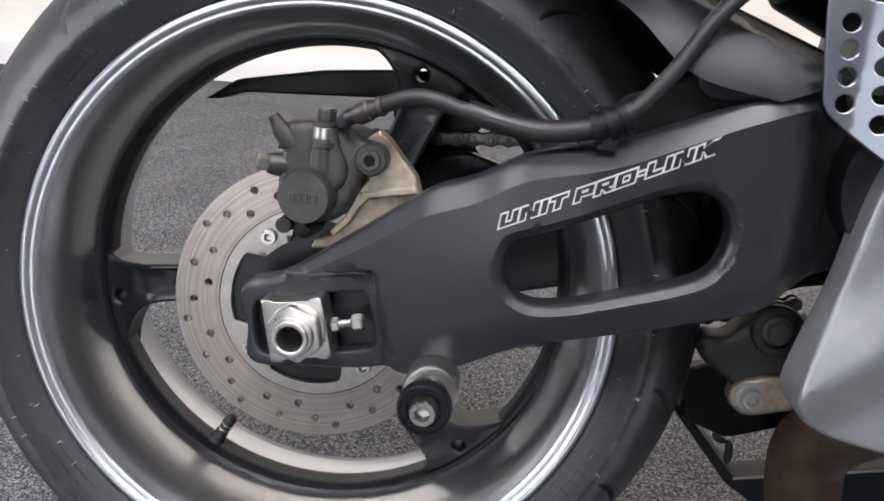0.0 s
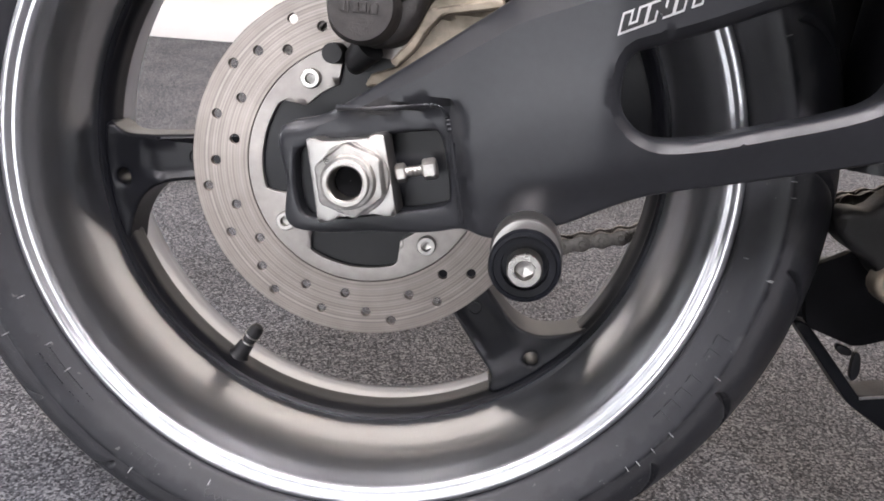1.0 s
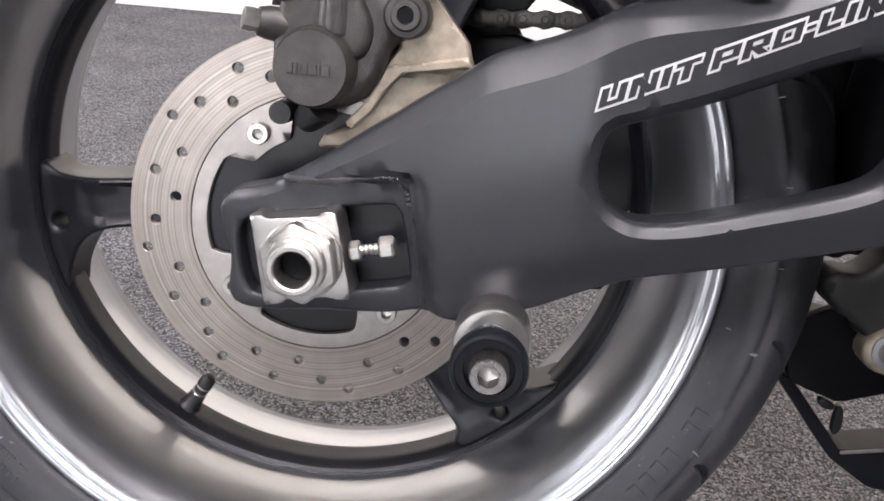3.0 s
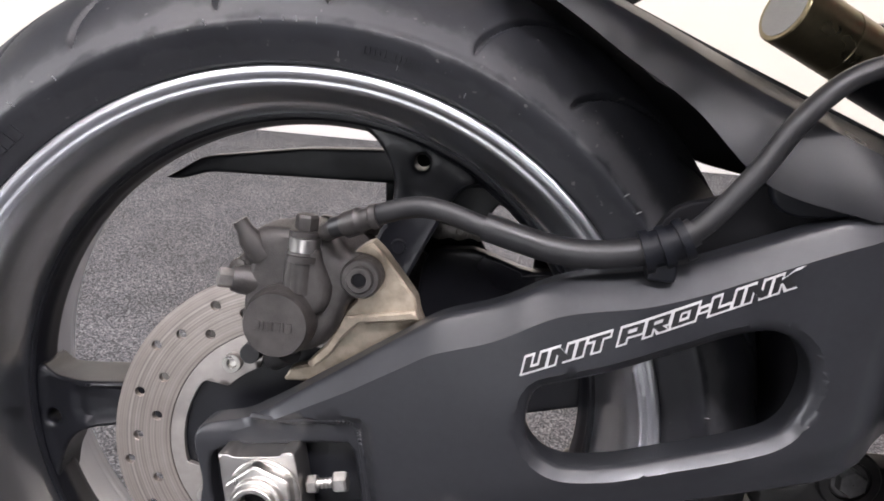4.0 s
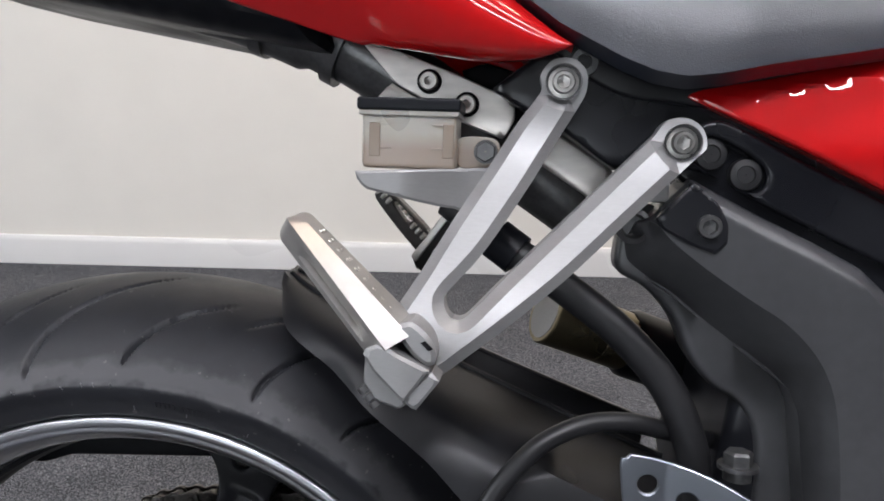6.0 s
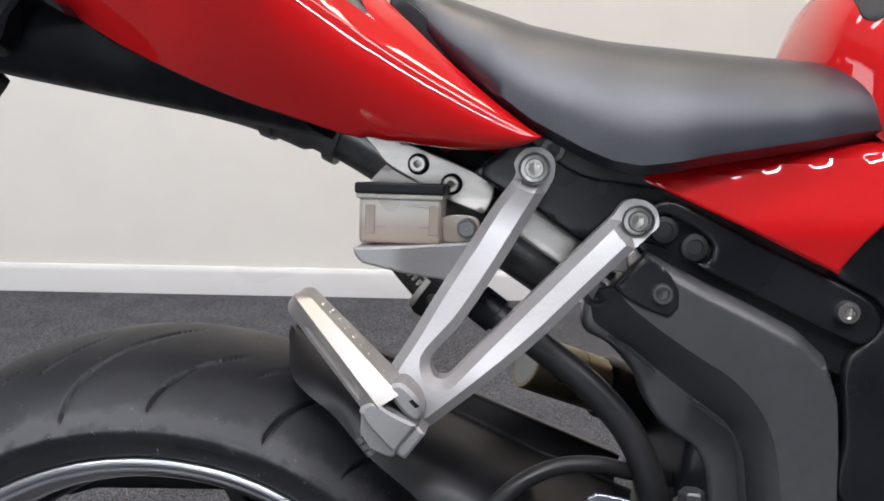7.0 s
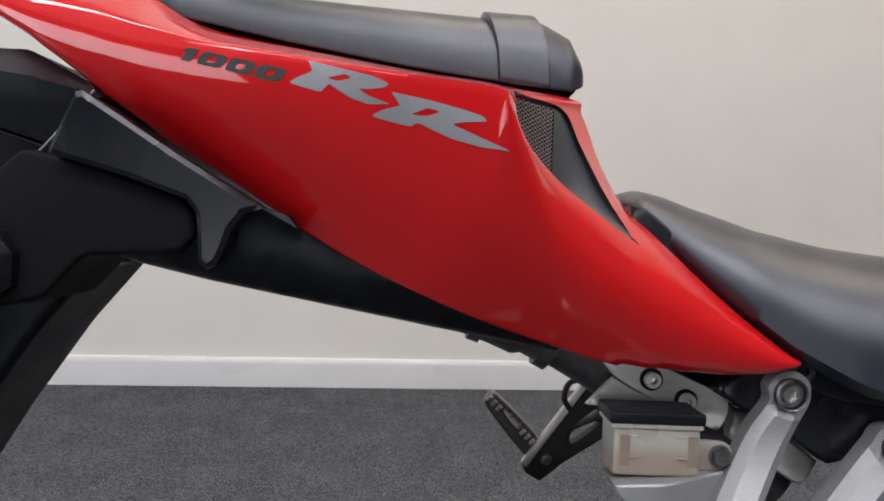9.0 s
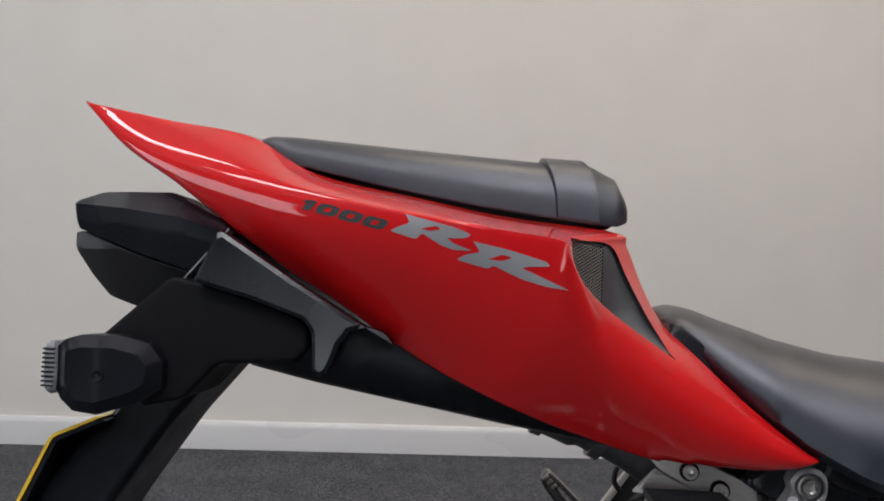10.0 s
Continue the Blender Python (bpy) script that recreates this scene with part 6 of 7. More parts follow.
def cowl_v(u, w):
    out = []
    for a, b in zip(np.atleast_1d(u), np.atleast_1d(w)):
        hit = cowl_tree.ray_cast(Vector((a, -0.6, b)), Vector((0, 1, 0)))
        out.append(hit[0].y if hit[0] is not None else -0.15)
    return np.array(out)


# intake: grey liner, and an expanded wire mesh that ends at the liner's upright edge
SCREEN_U, SCREEN_V = 0.1322, -0.122
below = next(i for i in range(O0, O1 + 1) if pinch_b[i].x >= SCREEN_U)
liner = []
for i in range(O0, O1 + 1):
    a, b = pinch_a[i], pinch_b[i]
    k = min(1, (O1 - i) / 6)
    sunk = a + Vector((0, 0.006, -0.001)) * k
    if i < O0 + STEPS:
        x = min(a.x, SCREEN_U)
        foot = Vector((x, SCREEN_V + 0.95 * (x - SCREEN_U) + 0.004, a.z - 0.003))
    elif i < below:
        foot = Vector((SCREEN_U, SCREEN_V, 0.63 + (pinch_b[below].z - 0.006 - 0.63) * (i - O0 - STEPS) / (below - O0 - STEPS)))
    else:
        foot = Vector((b.x, max(b.y + 0.004 * k, SCREEN_V), b.z - 0.006 * k))
    liner.append([a, sunk] + [sunk.lerp(foot, t) for t in (0.2, 0.4, 0.6, 0.8, 1)])
bm, _ = loft(liner)
part("intake_liner", bm, M_LINER, cowl, "grey plastic intake liner", sharp=35)


def screen_point(u, w, back=0.0):
    return Vector((u, SCREEN_V + 0.95 * (u - SCREEN_U) + back, w))


# flat black sheet behind the mesh, put in as the intake's shade
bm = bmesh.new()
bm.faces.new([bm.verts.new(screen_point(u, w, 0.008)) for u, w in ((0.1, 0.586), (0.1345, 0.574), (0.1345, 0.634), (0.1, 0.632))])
part("intake_shade_sheet", bm, M_DARK, cowl, "black sheet standing in for shade inside the intake")
bm = bmesh.new()
HALF, PITCH = 0.0016, 0.0012
for j in range(42):
    w0 = 0.584 + PITCH * j
    strand = []
    for i in range(21):
        u = 0.0995 + HALF * i
        strand.append(screen_point(u, w0 + 0.5 * PITCH * (1 if (i + j) % 2 else -1) - 0.12 * (u - 0.1)))
    tube(bm, strand, 0.00036, 4, False)
tagged(part("intake_mesh", bm, M_PEG, cowl, "fine grey expanded metal mesh"), kind="stuff")

# the model figures on the cowl


def decal(name, outline, material, holes=(), label="", smooth=False):
    bm = slab(outline, lambda u, w: cowl_v(u, w) - 0.0004, lambda u, w: cowl_v(u, w) + 0.0004, 0.003, 0.0, holes=holes, smooth=smooth, hole_smooth=False)
    return part(name, bm, material, cowl, label, sharp=60)


def figure(kind, at, wide):
    """A squarish italic figure, 0 or 1, at a distance along the row."""
    a = radians(-14.0)
    high, lean = 0.0079, 0.52

    def spot(x, y):
        x = x + lean * y
        return (-0.0884 + (at + x) * math.cos(a) - y * math.sin(a), 0.6512 + (at + x) * math.sin(a) + y * math.cos(a))
    c = 0.0016
    if kind == "1":
        pts = [(0.0035, 0), (wide, 0), (wide, high), (0.0028, high), (0.0, high - 0.0018), (0.0, high - 0.0028), (0.0035, high - 0.0028)]
        decal("figure", [spot(*p) for p in pts], M_BLKSTICK, label="black squared italic figure")
        return
    ring = lambda x0, x1, y0, y1, c: [spot(*p) for p in ((x0 + c, y0), (x1 - c, y0), (x1, y0 + c), (x1, y1 - c), (x1 - c, y1), (x0 + c, y1), (x0, y1 - c), (x0, y0 + c))]
    decal("figure", ring(0, wide, 0, high, c), M_BLKSTICK, [ring(0.0056, wide - 0.0056, 0.0021, high - 0.0021, 0.0006)], "black squared italic figure")


for kind, at, wide in (("1", 0.0, 0.01), ("0", 0.0131, 0.0169), ("0", 0.0317, 0.0169), ("0", 0.0503, 0.0169)):
    figure(kind, at, wide)
decal("letter_shape", [(-0.0064, 0.6464), (0.0154, 0.6407), (0.0301, 0.6368), (0.0392, 0.6327), (0.0355, 0.6306), (0.0279, 0.6301), (0.0219, 0.6308), (0.028, 0.6267), (0.0396, 0.6223), (0.0282, 0.6225), (0.0184, 0.6256), (0.0089, 0.6314), (0.0059, 0.6335), (0.0011, 0.6292),
                       (-0.0176, 0.6349), (-0.0107, 0.638), (-0.0031, 0.6403)], M_STICKER, [[(0.005, 0.6365), (0.0151, 0.6384), (0.019, 0.6361), (0.0108, 0.6347)]], "silver sporting letter")
decal("letter_shape", [(0.0403, 0.6285), (0.0609, 0.624), (0.077, 0.6196), (0.0872, 0.6165), (0.0911, 0.6134), (0.0784, 0.613), (0.0723, 0.6121), (0.0865, 0.6059), (0.1028, 0.5985), (0.0889, 0.6003), (0.073, 0.6046), (0.0614, 0.6096), (0.0544, 0.6132), (0.0506, 0.6107), (0.0291, 0.6164),
                       (0.0355, 0.6196), (0.0453, 0.6215)], M_STICKER, [[(0.0508, 0.6171), (0.0599, 0.6203), (0.0668, 0.6181), (0.0589, 0.6160)]], "silver sporting letter with a long tail")

# pillion pad ----------------------------------------------------------------
pu = [-0.15, -0.14, -0.115, -0.033, 0.04, 0.092, 0.13, 0.149, 0.157, 0.1585]
pt = [0.715, 0.722, 0.7215, 0.7145, 0.709, 0.7055, 0.704, 0.694, 0.676, 0.665]
pb = [0.71, 0.7055, 0.6955, 0.6775, 0.6645, 0.6575, 0.653, 0.652, 0.655, 0.659]
ph = [0.03, 0.045, 0.058, 0.072, 0.078, 0.08, 0.08, 0.076, 0.07, 0.06]
rows = []
for i in range(60):
    s = i / 59
    u = -0.15 + 0.3085 * (1 - (1 - s) ** 1.4) if s > 0 else -0.15
    top, bot, hw = np.interp(u, pu, pt), np.interp(u, pu, pb), np.interp(u, pu, ph)
    row = []
    for k in range(25):
        a = -math.pi / 2 * 1.12 + math.pi * 1.12 * k / 24
        x = math.sin(a)
        z = math.cos(a)
        row.append((u, hw * math.copysign(abs(x) ** 0.75, x), bot + (top - bot) * (max(z, 0) ** 0.55 if z > 0 else 0.25 * z)))
    rows.append(row)
bm, g = loft(rows)
bm.faces.new(g[0])
bm.faces.new(g[-1][::-1])
pad = part("pillion_pad", bm, M_SEAT, bike, "black vinyl pillion pad with a strap", sharp=60)
bm = None
rows = []
for u in (0.0935, 0.0945, 0.099, 0.11, 0.122, 0.1255, 0.1265):
    top, bot, hw = np.interp(u, pu, pt), np.interp(u, pu, pb), np.interp(u, pu, ph)
    out = 0.0005 if u in (0.0935, 0.1265) else 0.0042
    row = []
    for k in range(25):
        a = -math.pi / 2 * 1.1 + math.pi * 1.1 * k / 24
        x, z = math.sin(a), math.cos(a)
        row.append((u + 0.012 * (1 - max(z, 0)) - 0.004, (hw + out) * math.copysign(abs(x) ** 0.75, x), bot + (top - bot + out) * (max(z, 0) ** 0.55 if z > 0 else 0.25 * z)))
    rows.append(row)
bm, _ = loft(rows)
strap = part("pad_strap", bm, M_SEAT, pad, "stitched black strap")
bm = bmesh.new()
for k in range(3, 22):
    a0_ = -math.pi / 2 * 1.1 + math.pi * 1.1 * k / 24
    for u in (0.0985, 0.1215):
        ends_ = []
        for a in (a0_ - 0.035, a0_ + 0.035):
            x, z = math.sin(a), max(math.cos(a), 0)
            top, bot, hw = np.interp(u, pu, pt), np.interp(u, pu, pb), np.interp(u, pu, ph)
            ends_.append((u + 0.012 * (1 - z) - 0.004, (hw + 0.003) * math.copysign(abs(x) ** 0.75, x), bot + (top - bot + 0.003) * z ** 0.55))
        tube(bm, ends_, 0.0004, 5)
tagged(part("strap_stitching", bm, M_LINER, strap, "fine grey thread"), kind="stuff")

# rider seat -----------------------------------------------------------------
su = [0.186, 0.19, 0.204, 0.22, 0.235, 0.281, 0.327, 0.393, 0.48, 0.53, 0.58]
st = [0.583, 0.588, 0.592, 0.5885, 0.583, 0.569, 0.561, 0.554, 0.546, 0.532, 0.51]
lu = [0.186, 0.2, 0.214, 0.243, 0.283, 0.318, 0.335, 0.352, 0.372, 0.397, 0.451, 0.492, 0.58]
lw = [0.578, 0.566, 0.553, 0.526, 0.496, 0.4775, 0.471, 0.4685, 0.471, 0.4765, 0.486, 0.494, 0.502]
hu = [0.186, 0.2, 0.22, 0.26, 0.32, 0.38, 0.46, 0.58]
hv = [0.06, 0.078, 0.09, 0.106, 0.116, 0.118, 0.108, 0.07]
rows = []
for i in range(70):
    u = 0.186 + 0.394 * i / 69
    top, low, hw = np.interp(u, su, st), np.interp(u, lu, lw), np.interp(u, hu, hv)
    row = []
    for k in range(33):
        a = -math.pi / 2 + math.pi * k / 32
        x, z = math.sin(a), math.cos(a)
        dish = 0.004 * math.exp(-(x / 0.4) ** 2) * soft(np.array([(u - 0.25) / 0.1]))[0]
        row.append((u, hw * math.copysign(abs(x) ** 0.84, x), low + (top - low) * z ** 0.74 - dish))
    row = [(row[0][0], row[0][1] + 0.012, row[0][2] - 0.006)] + row + [(row[-1][0], row[-1][1] - 0.012, row[-1][2] - 0.006)]
    rows.append(row)
bm, g = loft(rows)
bm.faces.new(g[0])
seat = part("rider_seat", bm, M_SEAT, bike, "black vinyl rider seat", sharp=60)
bm = slab([(0.188, 0.578), (0.2, 0.575), (0.23, 0.55), (0.29, 0.502), (0.325, 0.482), (0.36, 0.474), (0.45, 0.49), (0.5, 0.49), (0.5, 0.44), (0.36, 0.455), (0.3, 0.47), (0.2, 0.552)], -0.086, 0.086, 0.012, 0.003)
part("seat_base", bm, M_BLACK, seat)

# fuel tank and side panel ---------------------------------------------------
rows = []
for i in range(34):
    s = i / 33
    u = 0.467 + 0.5 * s
    top = np.interp(u, [0.467, 0.47, 0.476, 0.484, 0.499, 0.517, 0.56, 0.64, 0.75, 0.97], [0.547, 0.562, 0.58, 0.594, 0.613, 0.63, 0.662, 0.69, 0.7, 0.66])
    low = np.interp(u, [0.467, 0.5, 0.56, 0.7, 0.97], [0.535, 0.505, 0.47, 0.44, 0.44])
    hw = np.interp(u, [0.467, 0.475, 0.5, 0.56, 0.7, 0.97], [0.06, 0.075, 0.1, 0.13, 0.16, 0.15])
    row = []
    for k in range(41):
        a = -math.pi / 2 * 1.25 + math.pi * 1.25 * k / 40
        x, z = math.sin(a), math.cos(a)
        row.append((u, hw * math.copysign(min(1, abs(x)) ** 0.85, x), low + (top - low) * (z ** 0.7 if z > 0 else 0.4 * z)))
    rows.append(row)
bm, g = loft(rows)
bm.faces.new(g[0])
tank = part("fuel_tank", bm, M_RED, bike, "glossy red fuel tank with a black pad", sharp=60)
tsrc = bmesh.new()
tsrc.from_mesh(tank.data)
tank_tree = BVHTree.FromBMesh(tsrc)


def tank_v(u, w):
    out = []
    for a, b in zip(np.atleast_1d(u), np.atleast_1d(w)):
        hit = tank_tree.ray_cast(Vector((a, -0.6, b)), Vector((0, 1, 0)))
        out.append(hit[0].y if hit[0] is not None else -0.06)
    return np.array(out)


bm = slab([(0.487, 0.587), (0.5, 0.607), (0.514, 0.622), (0.524, 0.632), (0.53, 0.622), (0.517, 0.61), (0.506, 0.594), (0.503, 0.575), (0.496, 0.563), (0.489, 0.565), (0.4875, 0.577)], lambda u, w: tank_v(u, w) - 0.0018, lambda u, w: tank_v(u, w) + 0.001, 0.004, 0.0008)
part("tank_pad", bm, M_BLKSTICK, tank, "black rubber tank pad")
RP = [(0.3555, 0.4625), (0.364, 0.467), (0.38, 0.4705), (0.436, 0.4805), (0.5, 0.489), (0.6, 0.495), (0.6, 0.46), (0.54, 0.46), (0.502, 0.438), (0.485, 0.418), (0.4775, 0.4065), (0.4725, 0.407), (0.42, 0.4315), (0.374, 0.452), (0.3575, 0.4595)]
panel_top = interp([0.3555, 0.364, 0.38, 0.436, 0.5, 0.6], [0.463, 0.467, 0.4705, 0.4805, 0.489, 0.495])
bm = slab(loop2(RP, 0.004), lambda u, w: -0.1 - 0.018 * soft((np.asarray(u) - 0.35) / 0.25) + 0.26 * np.maximum(np.asarray(w) - 0.43, 0) + 0.9 * np.maximum(np.asarray(w) - panel_top(u) + 0.009, 0) + 0.006 * soft((0.445 - np.asarray(w)) / 0.04), -0.07, 0.004, 0.003)
part("side_panel", bm, M_RED, bike, "glossy red side panel below the seat", sharp=22)
bm = slab([(0.476, 0.404), (0.487, 0.418), (0.503, 0.437), (0.54, 0.458), (0.62, 0.46), (0.62, 0.25), (0.5, 0.25), (0.492, 0.3), (0.489, 0.345), (0.503, 0.362), (0.512, 0.375), (0.505, 0.388)], -0.09, -0.06, 0.008, 0.004)
part("frame_spar", bm, M_COVER, bike, "satin black main frame spar")

# exhaust, tail plastics and plate -------------------------------------------
SIL = [(-0.15, 0.637), (-0.06, 0.598), (0.02, 0.568), (0.09, 0.54), (0.14, 0.515), (0.15, 0.482), (0.11, 0.488), (0.061, 0.496), (-0.015, 0.509), (-0.079, 0.52), (-0.131, 0.531), (-0.17, 0.548), (-0.205, 0.567)]
bm = slab(SIL, -0.1, 0.1, 0.009, 0.03, smooth=False, back_round=True)
sil = part("silencer", bm, M_PLASTIC, bike, "black under-seat silencer")
cap_fold = interp([-0.2732, -0.231, -0.189, -0.1448], [0.6525, 0.6494, 0.644, 0.6327])


def cap_face(u, w):
    """A flat side with a top facet leaning back and a lower part turning under."""
    u, w = np.asarray(u, float), np.asarray(w, float)
    return -0.095 + 1.3 * np.maximum(w - cap_fold(u), 0) + 0.35 * np.maximum(cap_fold(u) - w - 0.012, 0) + 0.12 * np.maximum(-0.235 - u, 0)


CAP = [(-0.2732, 0.6525), (-0.2715, 0.6556), (-0.2564, 0.6634), (-0.203, 0.6658), (-0.16, 0.645), (-0.1448, 0.6327), (-0.1763, 0.6016), (-0.222, 0.6157), (-0.2696, 0.6332)]
fold_us = np.arange(-0.27, -0.147, 0.003)
bm = slab(CAP, cap_face, 0.093, 0.004, 0.0015, smooth=False, back_round=True, creases=[np.stack([fold_us, cap_fold(fold_us)], 1)])
part("silencer_cap", bm, M_COVER, sil, "satin black faceted end cap", sharp=16)
LOWER_END = [(-0.2769, 0.6303), (-0.2765, 0.6176), (-0.2652, 0.5975), (-0.2524, 0.581), (-0.2128, 0.5667), (-0.1775, 0.6008), (-0.222, 0.6145), (-0.2696, 0.6322)]
bm = slab(LOWER_END, lambda u, w: -0.086 + 0.55 * np.maximum(0.618 - np.asarray(w), 0) + 0.3 * np.maximum(-0.25 - np.asarray(u), 0), 0.085, 0.005, 0.002, smooth=False, back_round=True)
part("silencer_outlet", bm, M_BLKSTICK, sil, "glossy smoked lower end", sharp=22)
bm = bmesh.new()
tube(bm, [(-0.147, -0.0985, 0.636), (-0.172, -0.0985, 0.606), (-0.204, -0.0985, 0.569)], 0.0008, 8)
part("cap_seam", bm, M_ALU, sil, "thin bright line along the cap seam")
bm = slab([(-0.2403, 0.5505), (-0.187, 0.599), (-0.16, 0.5935), (-0.12, 0.582), (-0.085, 0.57), (-0.077, 0.552), (-0.09, 0.538), (-0.1482, 0.5343), (-0.1721, 0.5073), (-0.205, 0.5)], -0.106, -0.03, 0.007, 0.004, smooth=False)
part("inner_panel", bm, M_DARK, sil, "black inner tail panel")
HANG = [(-0.148, 0.634), (-0.09, 0.598), (-0.03, 0.563), (-0.016, 0.5555), (-0.022, 0.563), (-0.035, 0.567), (-0.047, 0.564), (-0.055, 0.554), (-0.0585, 0.543), (-0.0625, 0.5335), (-0.069, 0.5295), (-0.074, 0.534), (-0.0745, 0.548), (-0.0755, 0.562), (-0.082, 0.5705), (-0.12, 0.5835), (-0.165, 0.595)]
bm = slab(loop2(HANG, 0.003, False), -0.122, -0.102, 0.006, 0.003, chamfer=0.0025)
part("silencer_hanger", bm, M_COVER, sil, "satin black hanger panel with a hook", sharp=22)
bm = bmesh.new()
run = spline([(0.05, -0.035, 0.527), (0.09, -0.035, 0.517), (0.13, -0.035, 0.502), (0.165, -0.033, 0.484), (0.2, -0.03, 0.463), (0.25, -0.025, 0.43), (0.31, -0.02, 0.39)], 6)
tube(bm, run, [0.029 if p.x < 0.135 else (0.0255 if p.x < 0.15 else 0.0235) for p in run], 28)
ex = part("exhaust_pipe", bm, M_DARKBOLT, sil, "dull dark steel exhaust pipe")
bm = bmesh.new()
tube(bm, [(0.098, -0.035, 0.5145), (0.106, -0.035, 0.5118)], 0.0318, 32)
tube(bm, [(0.146, -0.034, 0.4945), (0.154, -0.034, 0.4905)], 0.0288, 32)
part("pipe_clamp", bm, M_DARKBOLT, sil)
bm = slab([(-0.16, 0.53), (-0.203, 0.478), (-0.249, 0.41), (-0.303, 0.32), (-0.36, 0.32), (-0.315, 0.41), (-0.278, 0.462), (-0.252, 0.484), (-0.246, 0.5), (-0.236, 0.548), (-0.2, 0.566)], -0.052, 0.052, 0.009, 0.008, smooth=False, back_round=True)
ph_ = part("plate_holder", bm, M_PLASTIC, bike, "black plastic number plate holder")
PLATE = [(-0.2505, 0.4845), (-0.2885, 0.4675), (-0.36, 0.31), (-0.3625, 0.311), (-0.2905, 0.4695), (-0.2515, 0.4868)]
bm = slab(PLATE, -0.072, 0.125, 0.006, 0.0, smooth=False)
part("number_plate", bm, M_YELLOW, ph_, "yellow-edged number plate seen from its edge")
bm = slab([(u + 0.0035, w - 0.0022) for u, w in PLATE], -0.0712, 0.1245, 0.006, 0.0, smooth=False)
part("plate_backing", bm, M_PLASTIC, ph_)
IND = [(-0.2575, 0.515), (-0.258, 0.544), (-0.252, 0.55), (-0.24, 0.5535), (-0.216, 0.554), (-0.195, 0.548), (-0.186, 0.535), (-0.186, 0.515), (-0.2, 0.505), (-0.226, 0.4965), (-0.244, 0.4985), (-0.2535, 0.507)]
bm = slab(loop2(IND, 0.003, False), lambda u, w: -0.137 + 0.016 * np.clip((np.asarray(u) + 0.225) / 0.04, 0, 1), -0.1, 0.004, 0.009, back_round=True, chamfer=0.006)
ind = part("indicator", bm, M_PLASTIC, ph_, "black indicator housing", sharp=22)
bm = slab([(-0.2645, 0.514), (-0.266, 0.53), (-0.2655, 0.5445), (-0.2575, 0.546), (-0.257, 0.513)], -0.135, -0.1, 0.003, 0.003)
part("indicator_lens", bm, M_LENS, ph_, "clear ribbed lens")
for k in range(9):
    w = 0.5155 + 0.0033 * k
    part("lens_rib", rounded_box(-0.2664, -0.2575, -0.136, -0.105, w, w + 0.0015, 0.0004), M_BLKSTICK, ph_)
bm = bmesh.new()
tube(bm, [(-0.21, -0.105, 0.526), (-0.2, -0.04, 0.53)], [0.012, 0.014], 16)
part("indicator_stalk", bm, M_PLASTIC, ph_)
bm = bmesh.new()
lathe(bm, [(0.0045, -0.1365), (0.004, -0.1375), (0.0002, -0.1358)], 16, (-0.2245, 0.5245))
part("indicator_screw", bm, M_DARK, ph_)

# far footrest, seen past the tail
FV = 0.265
FPEG = [(0.1214, 0.3798), (0.1218, 0.3873), (0.1244, 0.3921), (0.1285, 0.3934), (0.135, 0.3892), (0.1556, 0.3705), (0.1763, 0.349), (0.1743, 0.3396), (0.167, 0.3276), (0.1598, 0.3332), (0.1398, 0.3559)]
FPEG_HOLE = [(0.1397, 0.3754), (0.1449, 0.3748), (0.1588, 0.3606), (0.1561, 0.3567), (0.1525, 0.358)]
FBR = [(0.2235, 0.4072), (0.1609, 0.3201), (0.1647, 0.3114), (0.1803, 0.3025), (0.1927, 0.3124), (0.2017, 0.3209), (0.2506, 0.3539), (0.2479, 0.3648), (0.2551, 0.3873), (0.236, 0.3983)]
bm = slab(FPEG, FV - 0.011, FV + 0.011, 0.004, 0.003, holes=[FPEG_HOLE])
fp = part("far_footrest", bm, M_CAST, bike, "grey aluminium far-side folding footrest")
for i in range(10):
    t = i / 9
    x, z = 0.1285 + (0.1745 - 0.1285) * t, 0.3915 + (0.3475 - 0.3915) * t
    b2 = bmesh.new()
    for v in (-0.008, 0.001):
        tube(b2, [(x - 0.002, FV + v, z - 0.002), (x + 0.0018, FV + v, z + 0.0018)], [0.003, 0.0018], 8)
    if i < 3 or i > 6:
        tube(b2, [(x - 0.006, FV - 0.0105, z - 0.006), (x - 0.0015, FV - 0.0125, z - 0.0015)], [0.0018, 0.0024], 8)
    part("grip_stud", b2, M_PEG, fp)
bm = slab(FBR, FV - 0.012, FV + 0.004, 0.004, 0.002, holes=[[(0.21, 0.3477), (0.2143, 0.3572), (0.2372, 0.3675), (0.2386, 0.3628), (0.2148, 0.3446)], [(0.2119, 0.3604), (0.2363, 0.3801), (0.2375, 0.3738), (0.2153, 0.362)]], smooth=False)
part("far_bracket", bm, M_GREASY, fp, "dark grey far-side footrest bracket")
bm = slab([(0.2206, 0.4081), (0.2259, 0.4046), (0.1653, 0.3182), (0.1595, 0.3231)], FV - 0.018, FV - 0.008, 0.003, 0.001, smooth=False)
part("bracket_edge", bm, M_PEG, fp, "pale edge strip of the bracket")
bm = bmesh.new()
lathe(bm, [(0.0062, FV - 0.012), (0.0058, FV - 0.0155), (0.003, FV - 0.0162), (0.0002, FV - 0.0158)], 20, (0.186, 0.326))
part("pivot_pin", bm, M_DARKBOLT, fp)
bm = bmesh.new()
tube(bm, spline([(0.193, 0.15, 0.4), (0.187, 0.15, 0.41), (0.192, 0.15, 0.425), (0.21, 0.14, 0.43)], 6), 0.0028, 8)
part("far_cable", bm, M_HOSE, fp)

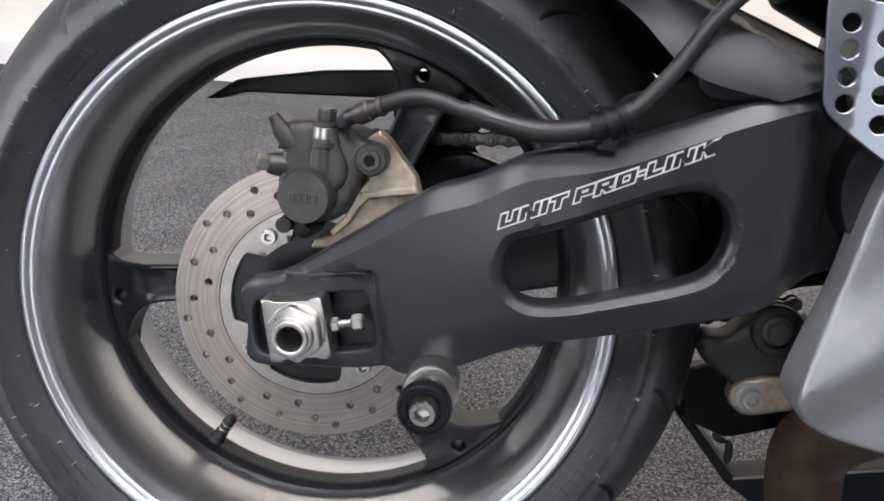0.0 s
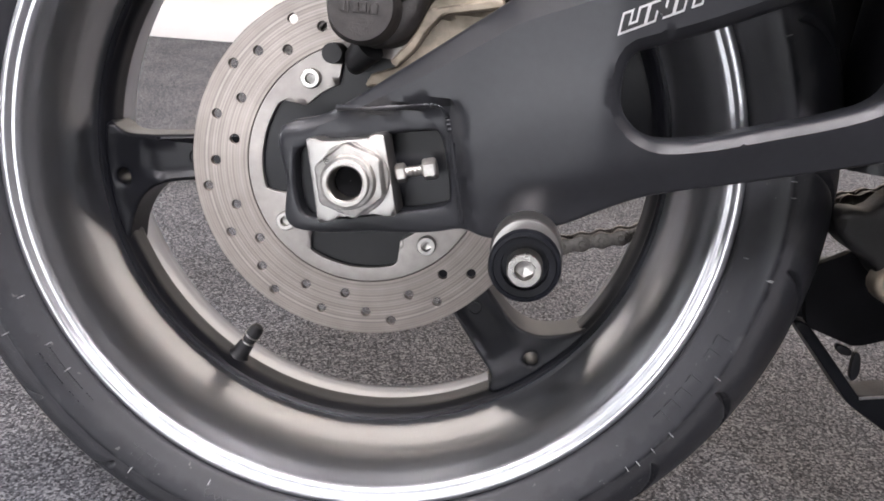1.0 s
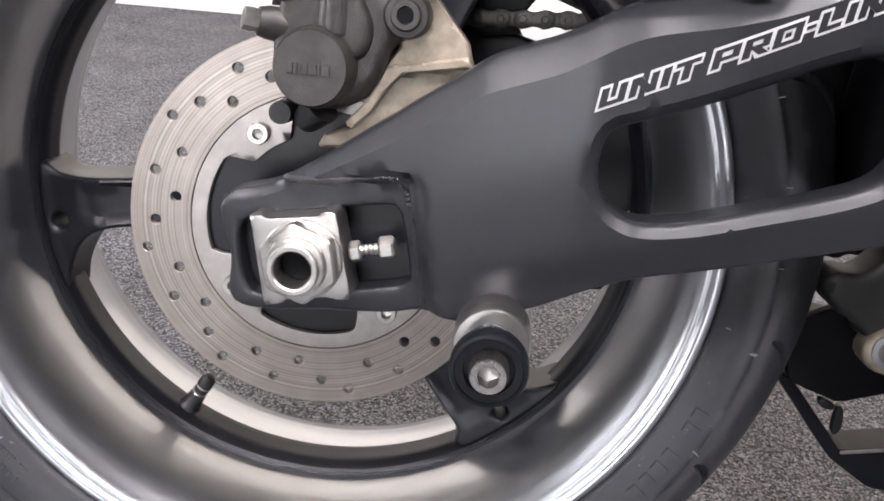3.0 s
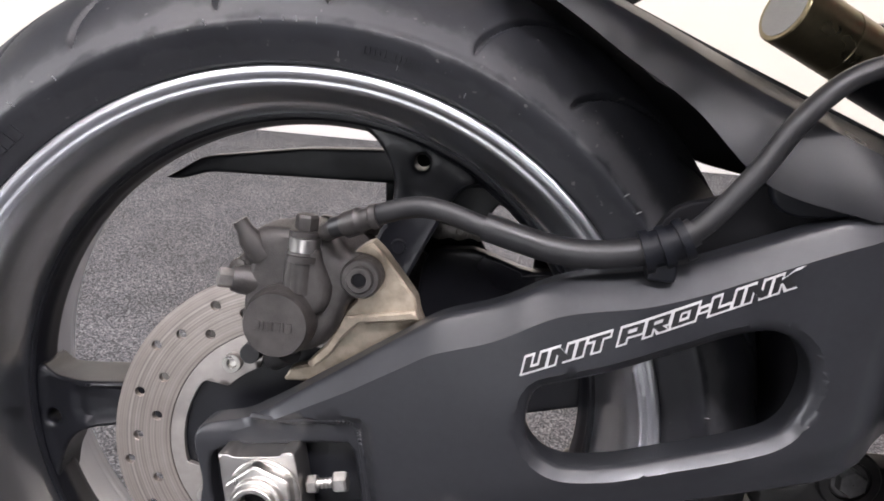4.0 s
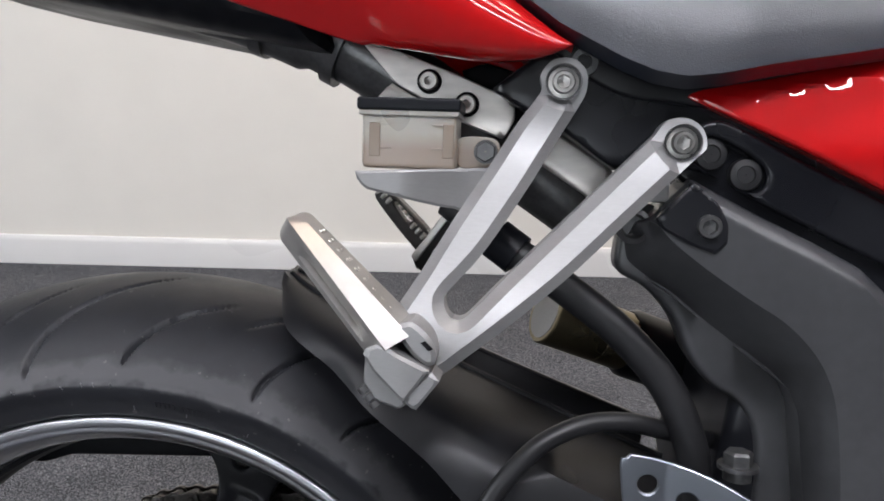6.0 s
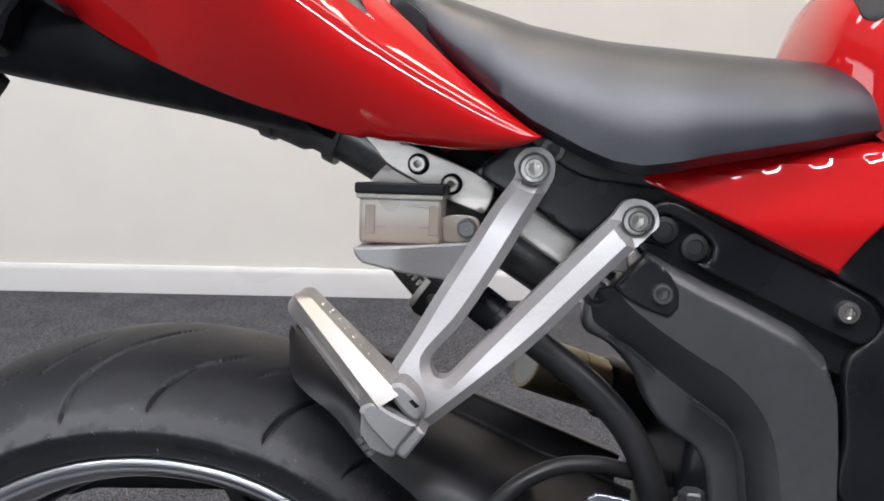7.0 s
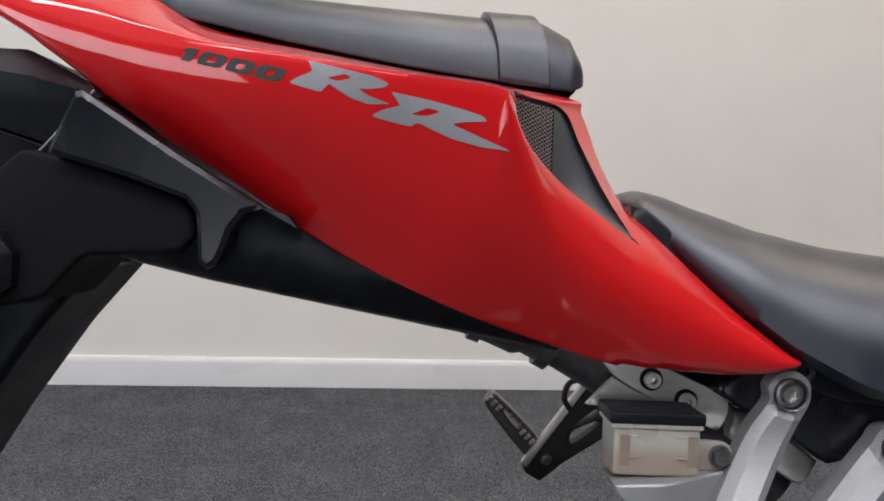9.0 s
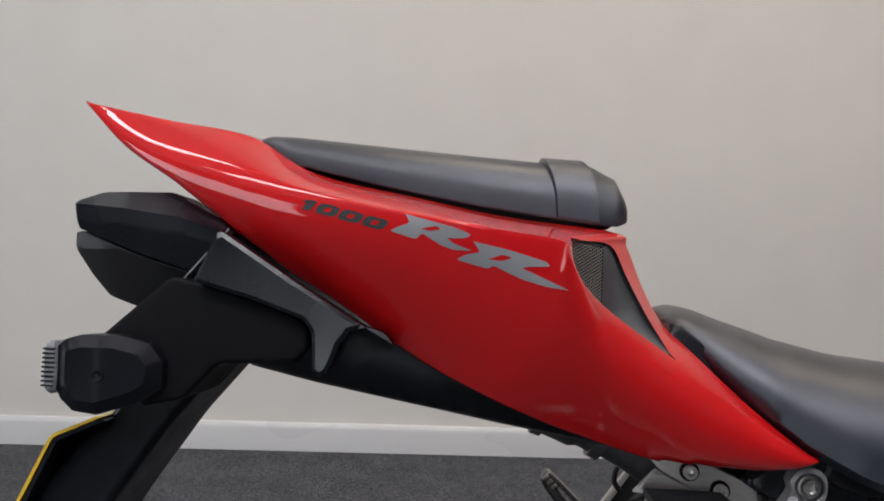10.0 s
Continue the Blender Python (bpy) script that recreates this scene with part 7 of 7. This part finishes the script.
# lower front corner: linkage, silver case, lower fairing --------------------
bm = slab([(0.3102, -0.0128), (0.3187, -0.004), (0.3324, -0.0035), (0.3494, 0.0114), (0.3875, 0.0165), (0.42, 0.012), (0.42, -0.03), (0.395, -0.032), (0.375, -0.034), (0.35, -0.05), (0.3382, -0.0393), (0.318, -0.0269)], 0.0, 0.03, 0.006, 0.006)
lk = part("shock_linkage", bm, M_GREASY, bike, "dirty dark shock linkage with bolts")
bm = bmesh.new()
lathe(bm, [(0.021, 0.004), (0.021, -0.003), (0.0195, -0.005), (0.014, -0.0052), (0.0135, -0.003), (0.0002, -0.003)], 32, (0.3694, 0.0085))
part("link_eye", bm, M_GREASY, lk)
bm = slab([(0.3415, -0.0455), (0.341, -0.056), (0.35, -0.0645), (0.3625, -0.0657), (0.3889, -0.0585), (0.43, -0.05), (0.43, -0.028), (0.395, -0.0272), (0.365, -0.031), (0.35, -0.037)], -0.006, 0.012, 0.005, 0.005)
part("link_arm", bm, M_BRACKET, lk)
bm = slab([(0.3129, -0.0606), (0.3238, -0.1032), (0.3616, -0.1152), (0.3826, -0.1072), (0.424, -0.0914), (0.5, -0.08), (0.5, -0.03), (0.42, -0.036), (0.3536, -0.0384)], 0.058, 0.066, 0.008, 0.001, smooth=False)
part("inner_guard", bm, M_DARK, lk, "black inner guard")
part("link_bolt", bolt_mesh((0.3564, -0.0486), 0.0085, -0.006, -0.016, 0.5, washer=0.012), M_ALU, lk)
part("link_bolt", bolt_mesh((0.3694, 0.0085), 0.0085, -0.002, -0.011, 0.5, washer=0.012, hex_head=True), M_DARKBOLT, lk)
CASE = [(0.44, 0.22), (0.41, 0.2), (0.392, 0.165), (0.383, 0.14), (0.377, 0.11), (0.37, 0.071), (0.358, 0.026), (0.3525, -0.002), (0.358, -0.016), (0.368, -0.024), (0.385, -0.032), (0.43, -0.04), (0.52, -0.05), (0.55, 0.1), (0.52, 0.2)]


def case_face(u, w):
    u, w = np.asarray(u), np.asarray(w)
    s = (w - 0.0) - 0.85 * (u - 0.3525)
    return -0.112 - 0.016 * np.clip((0.05 - np.abs(s)) / 0.05, 0, 1)


bm = slab(loop2(CASE, 0.005), case_face, -0.08, 0.006, 0.004)
part("engine_side_cover", bm, M_SILVERPAINT, bike, "silver grey cast side cover")
bm = bmesh.new()
tube(bm, spline([(0.424, 0.02, -0.15), (0.416, 0.01, -0.118), (0.414, 0.0, -0.09), (0.424, -0.02, -0.06), (0.45, -0.03, -0.04)], 5), 0.031, 28)
part("exhaust_link_pipe", bm, M_RUST, bike, "brown heat-stained exhaust pipe")
bm = slab([(0.318, -0.1), (0.326, -0.061), (0.345, -0.055), (0.42, -0.06), (0.52, -0.05), (0.52, -0.09), (0.42, -0.098), (0.36, -0.103)], 0.07, 0.1, 0.006, 0.003, smooth=False)
lf = part("lower_fairing", bm, M_PLASTIC, bike, "black lower fairing end with a pale edge")
bm = slab([(0.316, -0.102), (0.328, -0.103), (0.342, -0.118), (0.377, -0.158), (0.507, -0.13), (0.62, -0.1), (0.62, -0.19), (0.5, -0.185), (0.404, -0.186), (0.37, -0.165)], 0.068, 0.1, 0.007, 0.002, smooth=False)
part("fairing_lip", bm, M_PLASTIC, lf)
bm = bmesh.new()
tube(bm, [(0.3765, 0.067, -0.1585), (0.507, 0.067, -0.1305), (0.62, 0.067, -0.1005)], 0.0013, 8)
part("lip_edge", bm, M_ALU, lf, "pale edge strip")
bm = slab([(0.352, -0.117), (0.362, -0.119), (0.364, -0.125), (0.354, -0.1235)], 0.066, 0.071, 0.003, 0.001)
part("fairing_clip", bm, M_BLACK, lf)
bm = slab([(0.366, -0.122), (0.3705, -0.1235), (0.3725, -0.137), (0.369, -0.145), (0.3655, -0.14)], 0.066, 0.071, 0.003, 0.001)
part("fairing_tab", bm, M_BLACK, lf)
